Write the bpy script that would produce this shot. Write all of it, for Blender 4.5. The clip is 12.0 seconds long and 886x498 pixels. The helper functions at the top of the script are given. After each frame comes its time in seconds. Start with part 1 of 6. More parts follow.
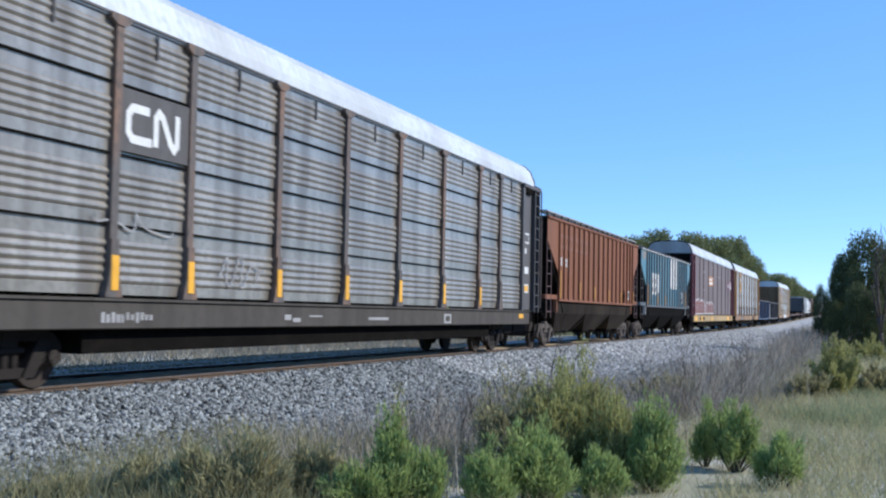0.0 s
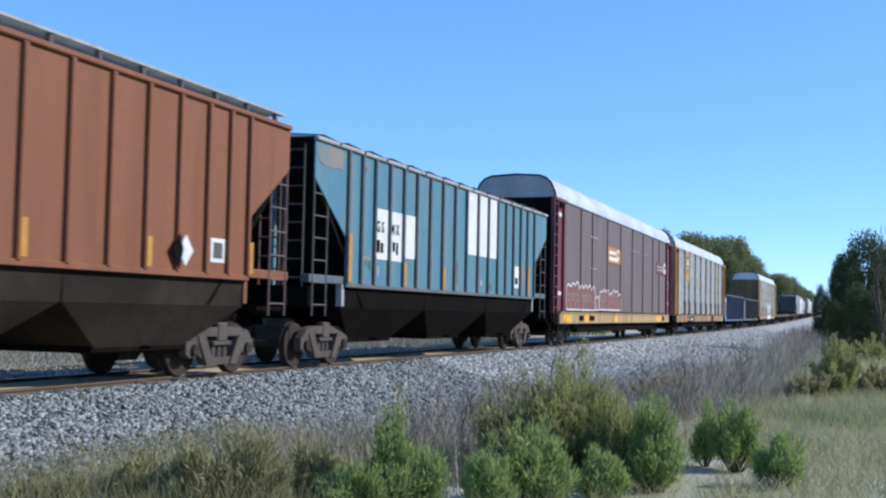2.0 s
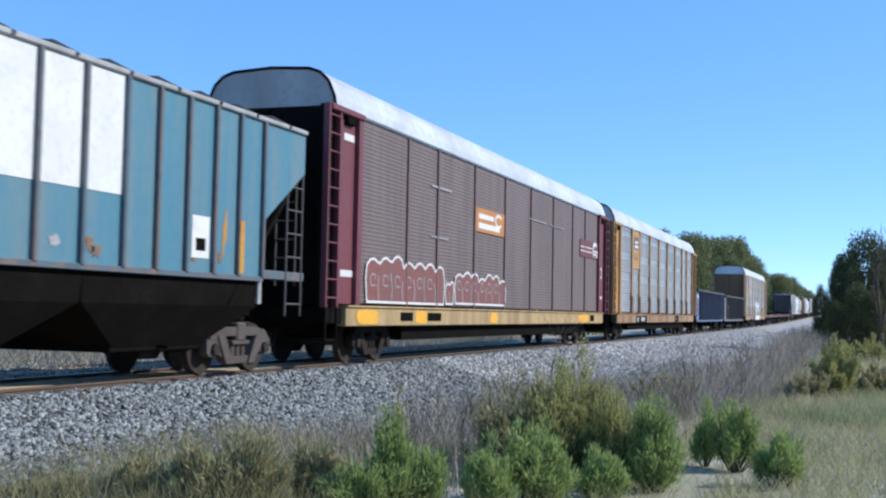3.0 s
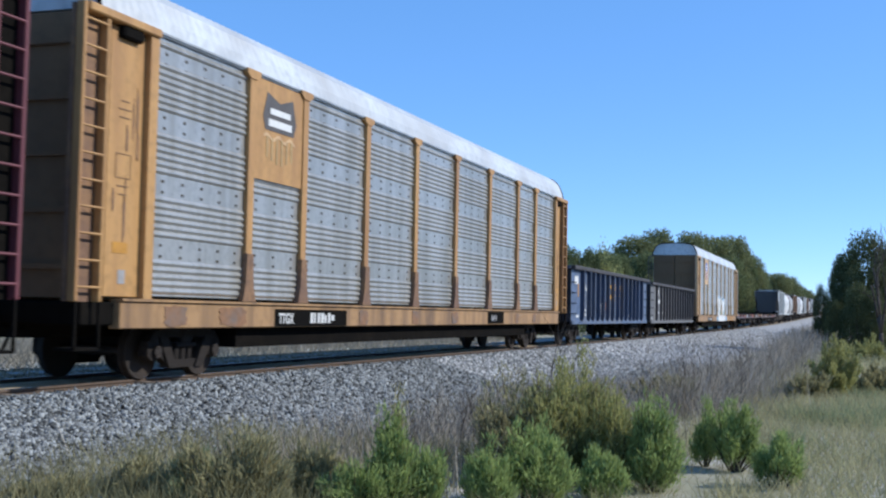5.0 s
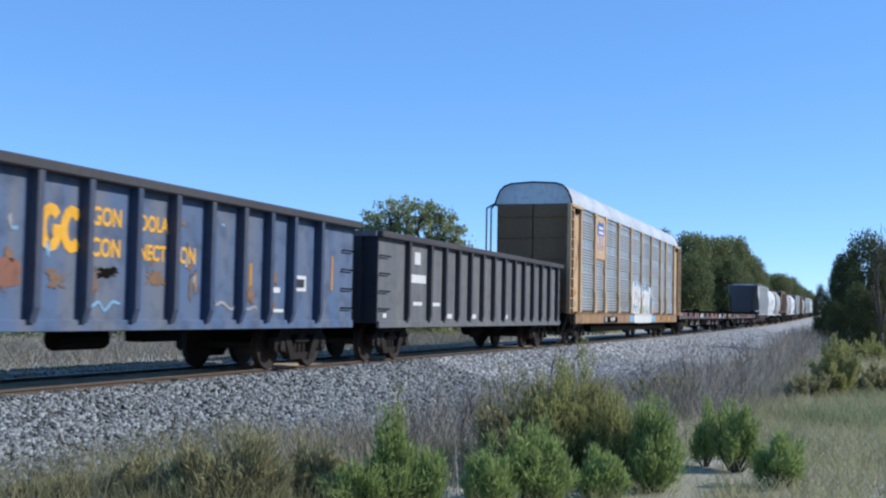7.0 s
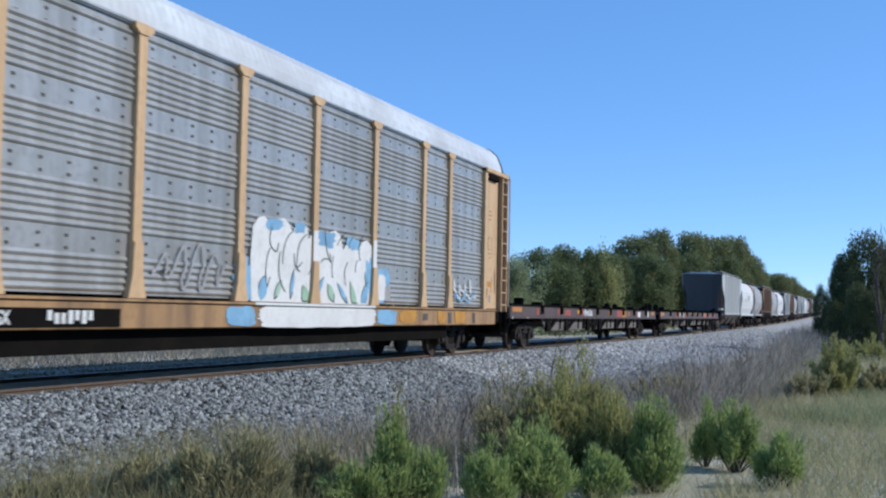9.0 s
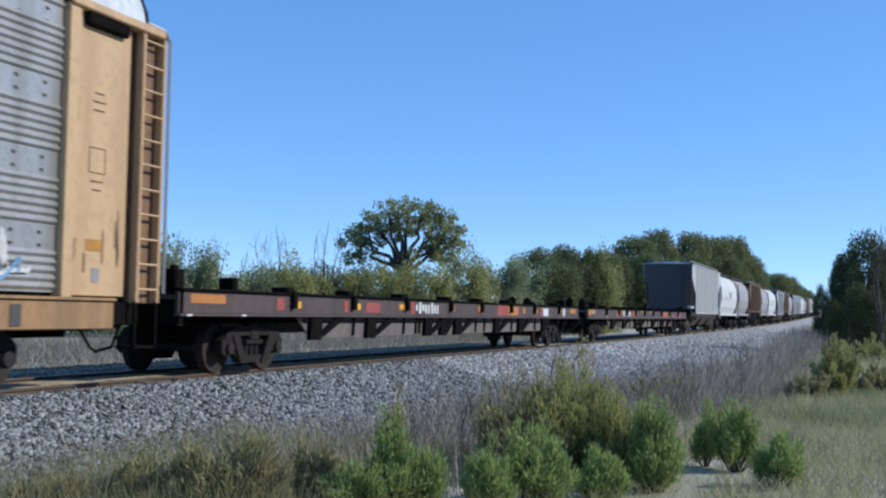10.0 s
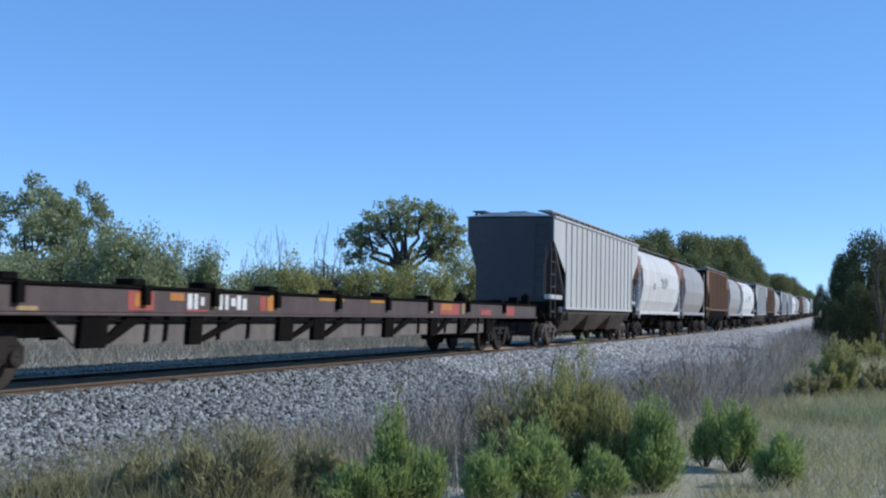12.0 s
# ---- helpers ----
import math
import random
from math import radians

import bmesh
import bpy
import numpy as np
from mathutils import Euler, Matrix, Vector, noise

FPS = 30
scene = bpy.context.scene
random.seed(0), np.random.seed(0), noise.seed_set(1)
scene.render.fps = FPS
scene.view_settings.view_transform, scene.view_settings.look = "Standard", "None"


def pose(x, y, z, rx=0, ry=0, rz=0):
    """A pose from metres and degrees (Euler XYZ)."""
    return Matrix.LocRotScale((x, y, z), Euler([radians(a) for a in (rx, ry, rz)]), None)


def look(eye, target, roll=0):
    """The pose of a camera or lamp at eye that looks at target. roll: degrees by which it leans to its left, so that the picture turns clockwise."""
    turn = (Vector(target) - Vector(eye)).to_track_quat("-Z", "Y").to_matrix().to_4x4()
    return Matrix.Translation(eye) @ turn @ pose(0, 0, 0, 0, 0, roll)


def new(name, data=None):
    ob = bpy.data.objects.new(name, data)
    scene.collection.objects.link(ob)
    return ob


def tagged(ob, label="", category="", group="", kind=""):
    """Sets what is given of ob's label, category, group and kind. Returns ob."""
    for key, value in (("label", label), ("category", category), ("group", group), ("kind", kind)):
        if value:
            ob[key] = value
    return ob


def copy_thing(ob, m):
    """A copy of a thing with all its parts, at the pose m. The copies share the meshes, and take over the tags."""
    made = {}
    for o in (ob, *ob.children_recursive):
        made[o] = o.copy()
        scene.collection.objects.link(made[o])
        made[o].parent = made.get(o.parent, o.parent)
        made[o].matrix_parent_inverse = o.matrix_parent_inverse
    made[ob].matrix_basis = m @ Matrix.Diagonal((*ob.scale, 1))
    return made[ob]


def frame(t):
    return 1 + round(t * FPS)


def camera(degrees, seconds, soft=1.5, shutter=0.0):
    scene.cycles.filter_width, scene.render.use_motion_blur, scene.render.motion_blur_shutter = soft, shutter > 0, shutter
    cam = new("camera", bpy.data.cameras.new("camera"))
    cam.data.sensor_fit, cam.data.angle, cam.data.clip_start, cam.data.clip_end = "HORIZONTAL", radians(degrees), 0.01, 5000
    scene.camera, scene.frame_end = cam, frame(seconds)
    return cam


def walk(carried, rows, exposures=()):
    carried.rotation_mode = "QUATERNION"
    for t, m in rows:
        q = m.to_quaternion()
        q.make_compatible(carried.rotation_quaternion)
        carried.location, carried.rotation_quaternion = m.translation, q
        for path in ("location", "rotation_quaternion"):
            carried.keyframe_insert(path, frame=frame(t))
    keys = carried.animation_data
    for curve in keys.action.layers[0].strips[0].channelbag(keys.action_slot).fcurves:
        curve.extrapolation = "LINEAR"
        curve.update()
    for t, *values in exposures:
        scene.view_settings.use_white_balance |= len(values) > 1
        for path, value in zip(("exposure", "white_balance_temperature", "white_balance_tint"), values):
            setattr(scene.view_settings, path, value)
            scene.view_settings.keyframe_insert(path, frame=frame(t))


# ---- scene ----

# ---------------------------------------------------------------- camera
SECONDS = 12.0
EYE = Vector((11.45, 0.0, 0.9))
YAW, PITCH, ROLL = radians(19.577), radians(3.143), 1.123
AHEAD = Vector((-math.sin(YAW) * math.cos(PITCH), math.cos(YAW) * math.cos(PITCH), math.sin(PITCH)))
cam = camera(42.05, SECONDS, soft=2.2, shutter=0.12)
CAM_POSE = look(EYE, EYE + AHEAD * 10, ROLL)
walk(cam, [(0.0, CAM_POSE), (SECONDS, CAM_POSE)], [(0.0, 0.66, 6350, 10), (3.5, 0.70, 6350, 10), (5.5, 0.50, 6350, 10), (7.5, 0.48, 6350, 10), (9.0, 0.38, 6350, 10), (SECONDS, 0.36, 6350, 10)])

# ---------------------------------------------------------------- light
SUN_FROM = Vector((1.15, 0.42, 0.84)).normalized()
SUN_EL = math.asin(SUN_FROM.z)
world = bpy.data.worlds.new("sky")
scene.world = world
world.use_nodes = True
wn = world.node_tree.nodes
sky = wn.new("ShaderNodeTexSky")
sky.sky_type = "NISHITA"
sky.sun_disc = False
sky.sun_elevation = SUN_EL
sky.sun_rotation = math.atan2(SUN_FROM.x, SUN_FROM.y)
sky.air_density, sky.dust_density, sky.ozone_density, sky.altitude = 1.0, 0.4, 4.4, 4300
even = wn.new("ShaderNodeMix")
even.data_type = "RGBA"
even.inputs["Factor"].default_value = 0.42
even.inputs["B"].default_value = (0.56, 2.10, 5.1, 1)
world.node_tree.links.new(sky.outputs[0], even.inputs["A"])
world.node_tree.links.new(even.outputs["Result"], wn["Background"].inputs[0])
wn["Background"].inputs[1].default_value = 0.15
sun = new("sun", bpy.data.lights.new("sun", "SUN"))
sun.data.energy, sun.data.angle, sun.data.color = 3.1, radians(0.55), (1.0, 0.95, 0.87)
sun.matrix_world = look(SUN_FROM * 50, (0, 0, 0))

# ---------------------------------------------------------------- materials
SPEED = 18.6
GROUND_Z = -0.90
RAIL_Z = -0.25


def material(name, colour, rough=0.7, metal=0.0, second=None, fine=18.0, coarse=1.3, amount=0.5, bump=0.25, third=None, streak=False, island=False, spec=0.4, spread=0.45):
    """Two scales of noise between colours, with bump; streak stretches the coarse noise downwards."""
    m = bpy.data.materials.new(name)
    m.use_nodes = True
    nt = m.node_tree
    n, l = nt.nodes, nt.links
    b = n["Principled BSDF"]
    b.inputs["Roughness"].default_value, b.inputs["Metallic"].default_value = rough, metal
    b.inputs["Specular IOR Level"].default_value = spec
    tc = n.new("ShaderNodeTexCoord")
    mp = n.new("ShaderNodeMapping")
    l.new(tc.outputs["Object"], mp.inputs[0])
    if streak:
        mp.inputs["Scale"].default_value = (1.0, 3.0, 0.3)
    n1, n2 = n.new("ShaderNodeTexNoise"), n.new("ShaderNodeTexNoise")
    n1.inputs["Scale"].default_value, n2.inputs["Scale"].default_value = coarse, fine
    n1.inputs["Detail"].default_value, n2.inputs["Detail"].default_value = 6, 4
    l.new(mp.outputs[0], n1.inputs[0])
    l.new(tc.outputs["Object"], n2.inputs[0])
    second = second or tuple(c * 0.55 for c in colour)
    r1 = n.new("ShaderNodeValToRGB")
    r1.color_ramp.elements[0].position, r1.color_ramp.elements[1].position = 0.42, 0.66
    l.new(n1.outputs[0], r1.inputs[0])
    mx = n.new("ShaderNodeMix")
    mx.data_type = "RGBA"
    mx.inputs["A"].default_value, mx.inputs["B"].default_value = (*colour, 1), (*second, 1)
    sc = n.new("ShaderNodeMath")
    sc.operation = "MULTIPLY"
    sc.inputs[1].default_value = amount
    l.new(r1.outputs[0], sc.inputs[0])
    l.new(sc.outputs[0], mx.inputs["Factor"])
    last = mx.outputs["Result"]
    mx2 = n.new("ShaderNodeMix")
    mx2.data_type = "RGBA"
    third = third or tuple(c * 0.7 for c in colour)
    mx2.inputs["B"].default_value = (*third, 1)
    l.new(last, mx2.inputs["A"])
    r2 = n.new("ShaderNodeValToRGB")
    r2.color_ramp.elements[0].position, r2.color_ramp.elements[1].position = 0.48, 0.7
    l.new(n2.outputs[0], r2.inputs[0])
    sc2 = n.new("ShaderNodeMath")
    sc2.operation = "MULTIPLY"
    sc2.inputs[1].default_value = amount
    l.new(r2.outputs[0], sc2.inputs[0])
    l.new(sc2.outputs[0], mx2.inputs["Factor"])
    last = mx2.outputs["Result"]
    if island:
        g = n.new("ShaderNodeNewGeometry")
        hv = n.new("ShaderNodeHueSaturation")
        mr = n.new("ShaderNodeMapRange")
        mr.inputs["To Min"].default_value, mr.inputs["To Max"].default_value = 1 - spread, 1 + spread
        l.new(g.outputs["Random Per Island"], mr.inputs[0])
        l.new(mr.outputs[0], hv.inputs["Value"])
        l.new(last, hv.inputs["Color"])
        last = hv.outputs[0]
    l.new(last, b.inputs["Base Color"])
    if bump:
        bp = n.new("ShaderNodeBump")
        bp.inputs["Strength"].default_value, bp.inputs["Distance"].default_value = bump, 0.02
        l.new(n2.outputs[0], bp.inputs["Height"])
        l.new(bp.outputs[0], b.inputs["Normal"])
    return m


def leaf_material(name, colour, second, trans=0.25, spread=0.3):
    m = material(name, colour, 0.8, 0, second, fine=3.0, coarse=0.6, amount=0.7, bump=0, island=True, spec=0.1, spread=spread)
    nt = m.node_tree
    b = nt.nodes["Principled BSDF"]
    t = nt.nodes.new("ShaderNodeBsdfTranslucent")
    mix = nt.nodes.new("ShaderNodeMixShader")
    mix.inputs[0].default_value = trans
    src = b.inputs["Base Color"].links[0].from_socket
    nt.links.new(src, t.inputs[0])
    nt.links.new(b.outputs[0], mix.inputs[1])
    nt.links.new(t.outputs[0], mix.inputs[2])
    nt.links.new(mix.outputs[0], nt.nodes["Material Output"].inputs[0])
    return m


M_GALV_DARK = material("weathered_galvanised_steel", (0.49, 0.445, 0.38), 0.36, 0.7, (0.19, 0.16, 0.128), 9, 0.6, 0.7, 0.12, (0.30, 0.27, 0.23), streak=True)
M_GALV = material("galvanised_steel", (0.46, 0.455, 0.43), 0.40, 0.6, (0.26, 0.245, 0.205), 9, 0.9, 0.65, 0.1, streak=True)
M_ROOF = material("white_roof_steel", (0.58, 0.61, 0.62), 0.45, 0.15, (0.38, 0.375, 0.36), 5, 0.5, 0.75, 0.1)
M_GREY_PAINT = material("dark_grey_paint", (0.095, 0.088, 0.085), 0.6, 0, (0.055, 0.048, 0.045), 8, 0.8, 0.6, 0.1, streak=True)
M_GREY_POST = material("grey_post_with_rust", (0.10, 0.09, 0.084), 0.65, 0, (0.22, 0.12, 0.07), 7, 1.6, 0.75, 0.12, (0.06, 0.053, 0.05), streak=True)
M_SILL_GREY = material("dirty_grey_sill", (0.066, 0.058, 0.05), 0.8, 0, (0.035, 0.03, 0.026), 6, 0.7, 0.7, 0.15, streak=True)
M_YELLOW_POST = material("faded_yellow_paint", (0.45, 0.255, 0.095), 0.6, 0, (0.25, 0.125, 0.055), 7, 0.8, 0.7, 0.12, streak=True)
M_YELLOW = material("bright_yellow_paint", (0.80, 0.41, 0.04), 0.5, 0, (0.5, 0.25, 0.02), 8, 1.0, 0.4, 0.05)
M_RUST_CAR = material("rust_red_paint", (0.215, 0.082, 0.041), 0.75, 0, (0.14, 0.055, 0.027), 6, 0.6, 0.7, 0.15, (0.185, 0.07, 0.033), streak=True)
M_BLUE_CAR = material("faded_teal_blue_paint", (0.064, 0.195, 0.262), 0.6, 0, (0.18, 0.21, 0.205), 5, 0.7, 0.55, 0.12, (0.055, 0.17, 0.26), streak=True)
M_MAROON = material("maroon_paint", (0.16, 0.045, 0.055), 0.6, 0, (0.09, 0.03, 0.035), 6, 0.8, 0.5, 0.1, streak=True)
M_BROWN_PANEL = material("brown_weathered_panel", (0.155, 0.12, 0.115), 0.65, 0.05, (0.10, 0.075, 0.07), 9, 0.9, 0.6, 0.1, streak=True)
M_GON_BLUE = material("faded_slate_blue_paint", (0.085, 0.135, 0.235), 0.65, 0, (0.16, 0.165, 0.18), 3, 0.9, 0.75, 0.12, (0.05, 0.075, 0.13), streak=True)
M_GON_GREY = material("dusty_blue_grey_paint", (0.125, 0.132, 0.142), 0.7, 0, (0.19, 0.185, 0.175), 4, 0.8, 0.7, 0.12, (0.10, 0.098, 0.10), streak=True)
# Gondola blue darkened for the ribs: shade of their side faces painted in
M_GON_RIB = material("shade_darkened_navy_paint", (0.045, 0.065, 0.115), 0.65, 0, (0.08, 0.08, 0.085), 5, 1.0, 0.6, 0.12, streak=True)
M_BOGIE_DUSTY = material("grey_dusted_cast_steel", (0.11, 0.096, 0.088), 0.95, 0.0, (0.075, 0.062, 0.055), 7, 1.6, 0.7, 0.25, spec=0.1)
M_GRIME = material("brown_grime_on_steel", (0.04, 0.033, 0.027), 0.95, 0.0, (0.012, 0.01, 0.009), 4, 0.5, 0.8, 0.15, spec=0.05)
M_DUST = material("brown_dust_on_steel", (0.10, 0.083, 0.072), 0.95, 0.0, (0.05, 0.042, 0.036), 5, 0.9, 0.7, 0.15, spec=0.1)
M_CHORD = material("grimy_brown_grey_steel", (0.06, 0.057, 0.06), 0.75, 0, (0.035, 0.033, 0.037), 8, 0.8, 0.6, 0.15)
# Small print, and gondola ends with their shade put into the colour
M_GON_DARK = material("blue_black_paint_with_shade", (0.024, 0.027, 0.038), 0.65, 0, (0.045, 0.042, 0.042), 4, 0.6, 0.6, 0.12, streak=True)
M_FLAT_BROWN = material("dull_brown_grey_paint", (0.092, 0.068, 0.064), 0.7, 0, (0.055, 0.04, 0.038), 5, 0.7, 0.65, 0.12, streak=True)
M_WEB = material("dusty_brown_grey_web", (0.16, 0.14, 0.128), 0.8, 0, (0.095, 0.08, 0.073), 6, 0.8, 0.65, 0.12, streak=True)
M_HOPPER_GREY = material("light_grey_paint", (0.47, 0.485, 0.475), 0.6, 0, (0.33, 0.325, 0.30), 5, 0.6, 0.6, 0.1, (0.40, 0.405, 0.39), streak=True)
M_HOPPER_WHITE = material("white_car_paint", (0.60, 0.605, 0.59), 0.55, 0, (0.40, 0.38, 0.34), 5, 0.6, 0.55, 0.1, streak=True)
M_TAN = material("tan_brown_paint", (0.22, 0.13, 0.075), 0.65, 0, (0.13, 0.07, 0.045), 5, 0.6, 0.6, 0.1, streak=True)
# Black parts; on car undersides the shade is painted in with it
M_BLACK = material("black_steel_and_shade", (0.008, 0.0075, 0.007), 0.95, 0.0, (0.014, 0.012, 0.010), 10, 1.5, 0.6, 0.2, spec=0.03)
M_DOOR_BROWN = material("rusty_orange_door_paint", (0.20, 0.115, 0.055), 0.7, 0, (0.11, 0.062, 0.035), 6, 0.8, 0.6, 0.1, streak=True)
M_END_GREY = material("dark_end_grey_paint", (0.085, 0.082, 0.08), 0.75, 0, (0.05, 0.052, 0.057), 5, 0.6, 0.6, 0.1, streak=True)
M_BOGIE = material("dusty_cast_steel", (0.026, 0.022, 0.02), 0.9, 0.0, (0.02, 0.017, 0.016), 9, 2.0, 0.6, 0.25, spec=0.2)
M_WHEEL = material("dark_wheel_steel", (0.032, 0.026, 0.023), 0.75, 0.2, (0.05, 0.036, 0.028), 9, 2.0, 0.5, 0.1)
M_WHITE = material("white_lettering", (0.66, 0.67, 0.66), 0.6, 0, (0.50, 0.50, 0.48), 9, 1.5, 0.4, 0.05)
M_RED_PAINT = material("faded_red_paint", (0.36, 0.085, 0.07), 0.6, 0, (0.25, 0.06, 0.05), 9, 1.5, 0.5, 0.05)
M_RAIL = material("rusty_rail_steel", (0.12, 0.085, 0.062), 0.75, 0.1, (0.10, 0.075, 0.058), 20, 2.0, 0.6, 0.15)
M_RAIL_TOP = material("polished_rail_head", (0.45, 0.43, 0.41), 0.3, 0.9, (0.35, 0.32, 0.3), 20, 2.0, 0.4, 0.02)
M_TIE = material("weathered_timber_tie", (0.20, 0.16, 0.125), 0.9, 0, (0.12, 0.09, 0.07), 14, 2.0, 0.7, 0.5)
M_BALLAST = material("grey_limestone_ballast", (0.29, 0.29, 0.285), 0.9, 0, (0.17, 0.17, 0.165), 14, 1.2, 0.7, 1.0, (0.46, 0.455, 0.44))
M_STONE = material("limestone_stone", (0.19, 0.203, 0.203), 0.9, 0, (0.105, 0.112, 0.112), 30, 3.0, 0.5, 0.2, island=True, spread=0.98)
# Paler copy for distant ballast, its sunlit stone tops painted in
M_STONE_LIT = material("sunlit_pale_limestone", (0.40, 0.405, 0.40), 0.9, 0, (0.27, 0.27, 0.265), 30, 3.0, 0.5, 0.2, island=True, spread=0.7)
M_STONE_BROWN = material("sandy_brown_ballast", (0.34, 0.25, 0.15), 0.95, 0, (0.2, 0.145, 0.09), 30, 3.0, 0.5, 0.2, island=True, spread=0.6)
# Brown sand made paler than the outer gravel: sunlight put into the colour
M_FILL = material("sunlit_brown_sandy_fill", (0.54, 0.41, 0.24), 0.95, 0, (0.38, 0.28, 0.16), 22, 1.2, 0.8, 0.8)
M_FOOT = material("rust_brown_post_foot", (0.17, 0.10, 0.065), 0.8, 0, (0.30, 0.17, 0.08), 9, 1.6, 0.7, 0.1)
M_PINK_GREY = material("faded_silver_grey_paint", (0.35, 0.335, 0.315), 0.5, 0.1, (0.22, 0.19, 0.165), 5, 0.6, 0.6, 0.1, streak=True)
M_LEAF_G = leaf_material("mid_olive_green_leaf", (0.205, 0.22, 0.10), (0.135, 0.155, 0.066), 0.4)
M_GABLE = material("grimy_steel_gable", (0.36, 0.37, 0.365), 0.65, 0.1, (0.20, 0.195, 0.18), 7, 0.8, 0.6, 0.1, streak=True)
M_GROUND = material("dry_sandy_soil", (0.50, 0.47, 0.41), 0.95, 0, (0.27, 0.26, 0.15), 9, 0.35, 0.8, 0.8, (0.23, 0.20, 0.15))
M_DIRT = material("brown_sandy_gravel", (0.40, 0.32, 0.205), 0.95, 0, (0.26, 0.20, 0.125), 22, 1.2, 0.8, 0.8)
M_GRASS = leaf_material("dry_tan_green_grass", (0.43, 0.405, 0.24), (0.31, 0.315, 0.165), 0.42)
M_DRY = leaf_material("dry_grey_weed", (0.37, 0.335, 0.28), (0.17, 0.15, 0.125), 0.2, 0.65)
M_LEAF_A = leaf_material("olive_leaf", (0.34, 0.365, 0.175), (0.235, 0.265, 0.118), 0.45)
M_LEAF_B = leaf_material("dark_green_leaf", (0.125, 0.145, 0.068), (0.08, 0.10, 0.045), 0.22)
M_LEAF_C = leaf_material("fresh_green_leaf", (0.335, 0.42, 0.155), (0.215, 0.285, 0.10), 0.42)
M_LEAF_D = leaf_material("yellow_green_leaf", (0.40, 0.395, 0.16), (0.25, 0.262, 0.10), 0.42)
M_CHALK = material("faded_chalk_paint", (0.34, 0.34, 0.34), 0.8, 0, (0.22, 0.21, 0.21), 9, 1.5, 0.6, 0.05)
M_FADED = material("faded_grey_brown_paint", (0.21, 0.10, 0.07), 0.75, 0, (0.27, 0.11, 0.07), 9, 1.5, 0.7, 0.05)
M_YELLOW_WORN = material("worn_yellow_paint", (0.50, 0.25, 0.04), 0.6, 0, (0.30, 0.13, 0.04), 12, 2.0, 0.6, 0.05)
M_BLUE_RIB = material("teal_paint_with_rust", (0.085, 0.12, 0.145), 0.65, 0, (0.20, 0.12, 0.085), 6, 1.2, 0.7, 0.12, streak=True)
M_PEEL = material("peeling_faded_paint", (0.21, 0.20, 0.19), 0.8, 0, (0.10, 0.19, 0.23), 6, 1.6, 0.9, 0.1, (0.25, 0.17, 0.12))
M_RUST_PATCH = material("orange_rust", (0.24, 0.13, 0.07), 0.85, 0, (0.12, 0.12, 0.12), 9, 2.5, 0.8, 0.2)
M_BROWN_POST = material("reddish_brown_post", (0.15, 0.095, 0.09), 0.65, 0, (0.10, 0.06, 0.055), 9, 0.9, 0.6, 0.1)
M_CREAM_SILL = material("dirty_cream_yellow_sill", (0.42, 0.30, 0.14), 0.65, 0, (0.20, 0.13, 0.07), 5, 0.9, 0.7, 0.1, streak=True)
M_YELLOW_SILL = material("stained_yellow_sill", (0.36, 0.215, 0.10), 0.65, 0, (0.13, 0.08, 0.05), 5, 0.9, 0.85, 0.1, streak=True)
M_PALE_POST = material("pale_buff_yellow_paint", (0.56, 0.38, 0.21), 0.6, 0, (0.36, 0.22, 0.11), 7, 0.8, 0.5, 0.1, streak=True)
M_ORANGE = material("orange_paint", (0.48, 0.20, 0.05), 0.6, 0, (0.32, 0.13, 0.05), 8, 1.5, 0.5, 0.05)
M_GRAF_RED = material("dull_red_spray_paint", (0.20, 0.075, 0.065), 0.7, 0, (0.14, 0.09, 0.085), 8, 1.5, 0.6, 0.05)
M_GRAF_GREEN = material("pale_green_spray_paint", (0.30, 0.46, 0.34), 0.7, 0, (0.4, 0.5, 0.45), 8, 1.5, 0.6, 0.05)
M_CYAN = material("pale_cyan_spray_paint", (0.20, 0.40, 0.58), 0.65, 0, (0.12, 0.22, 0.35), 6, 1.5, 0.6, 0.05)
M_TEAL = material("dark_green_paint", (0.02, 0.06, 0.055), 0.6, 0, (0.03, 0.04, 0.04), 8, 1.5, 0.5, 0.05)
M_SHIELD_BLUE = material("shield_blue_paint", (0.04, 0.11, 0.38), 0.55, 0, (0.05, 0.10, 0.28), 8, 1.5, 0.4, 0.05)
M_LEAF_E = leaf_material("pale_grey_green_leaf", (0.31, 0.35, 0.195), (0.21, 0.25, 0.135), 0.4)
M_LEAF_F = leaf_material("olive_brown_leaf", (0.365, 0.34, 0.185), (0.23, 0.22, 0.115), 0.4)
M_LEAF_H = leaf_material("deep_green_leaf", (0.175, 0.205, 0.092), (0.115, 0.14, 0.062), 0.35)
M_BANK = leaf_material("pale_dry_bank_grass", (0.30, 0.275, 0.22), (0.20, 0.185, 0.145), 0.2)
M_BARK = material("grey_brown_bark", (0.085, 0.07, 0.058), 0.95, 0, (0.05, 0.04, 0.033), 12, 2.0, 0.6, 0.6)


# ---------------------------------------------------------------- mesh helpers
def link_mesh(name, me, mat, parent=None, label=""):
    if mat:
        me.materials.append(mat)
    ob = new(name, me)
    if parent:
        ob.parent = parent
    if label:
        ob["label"] = label
    return ob


def part(name, bm, mat, parent, label="", smooth=False):
    me = bpy.data.meshes.new(name)
    bmesh.ops.recalc_face_normals(bm, faces=bm.faces[:])
    bm.to_mesh(me)
    bm.free()
    if smooth:
        for p in me.polygons:
            p.use_smooth = True
    return link_mesh(name, me, mat, parent, label)


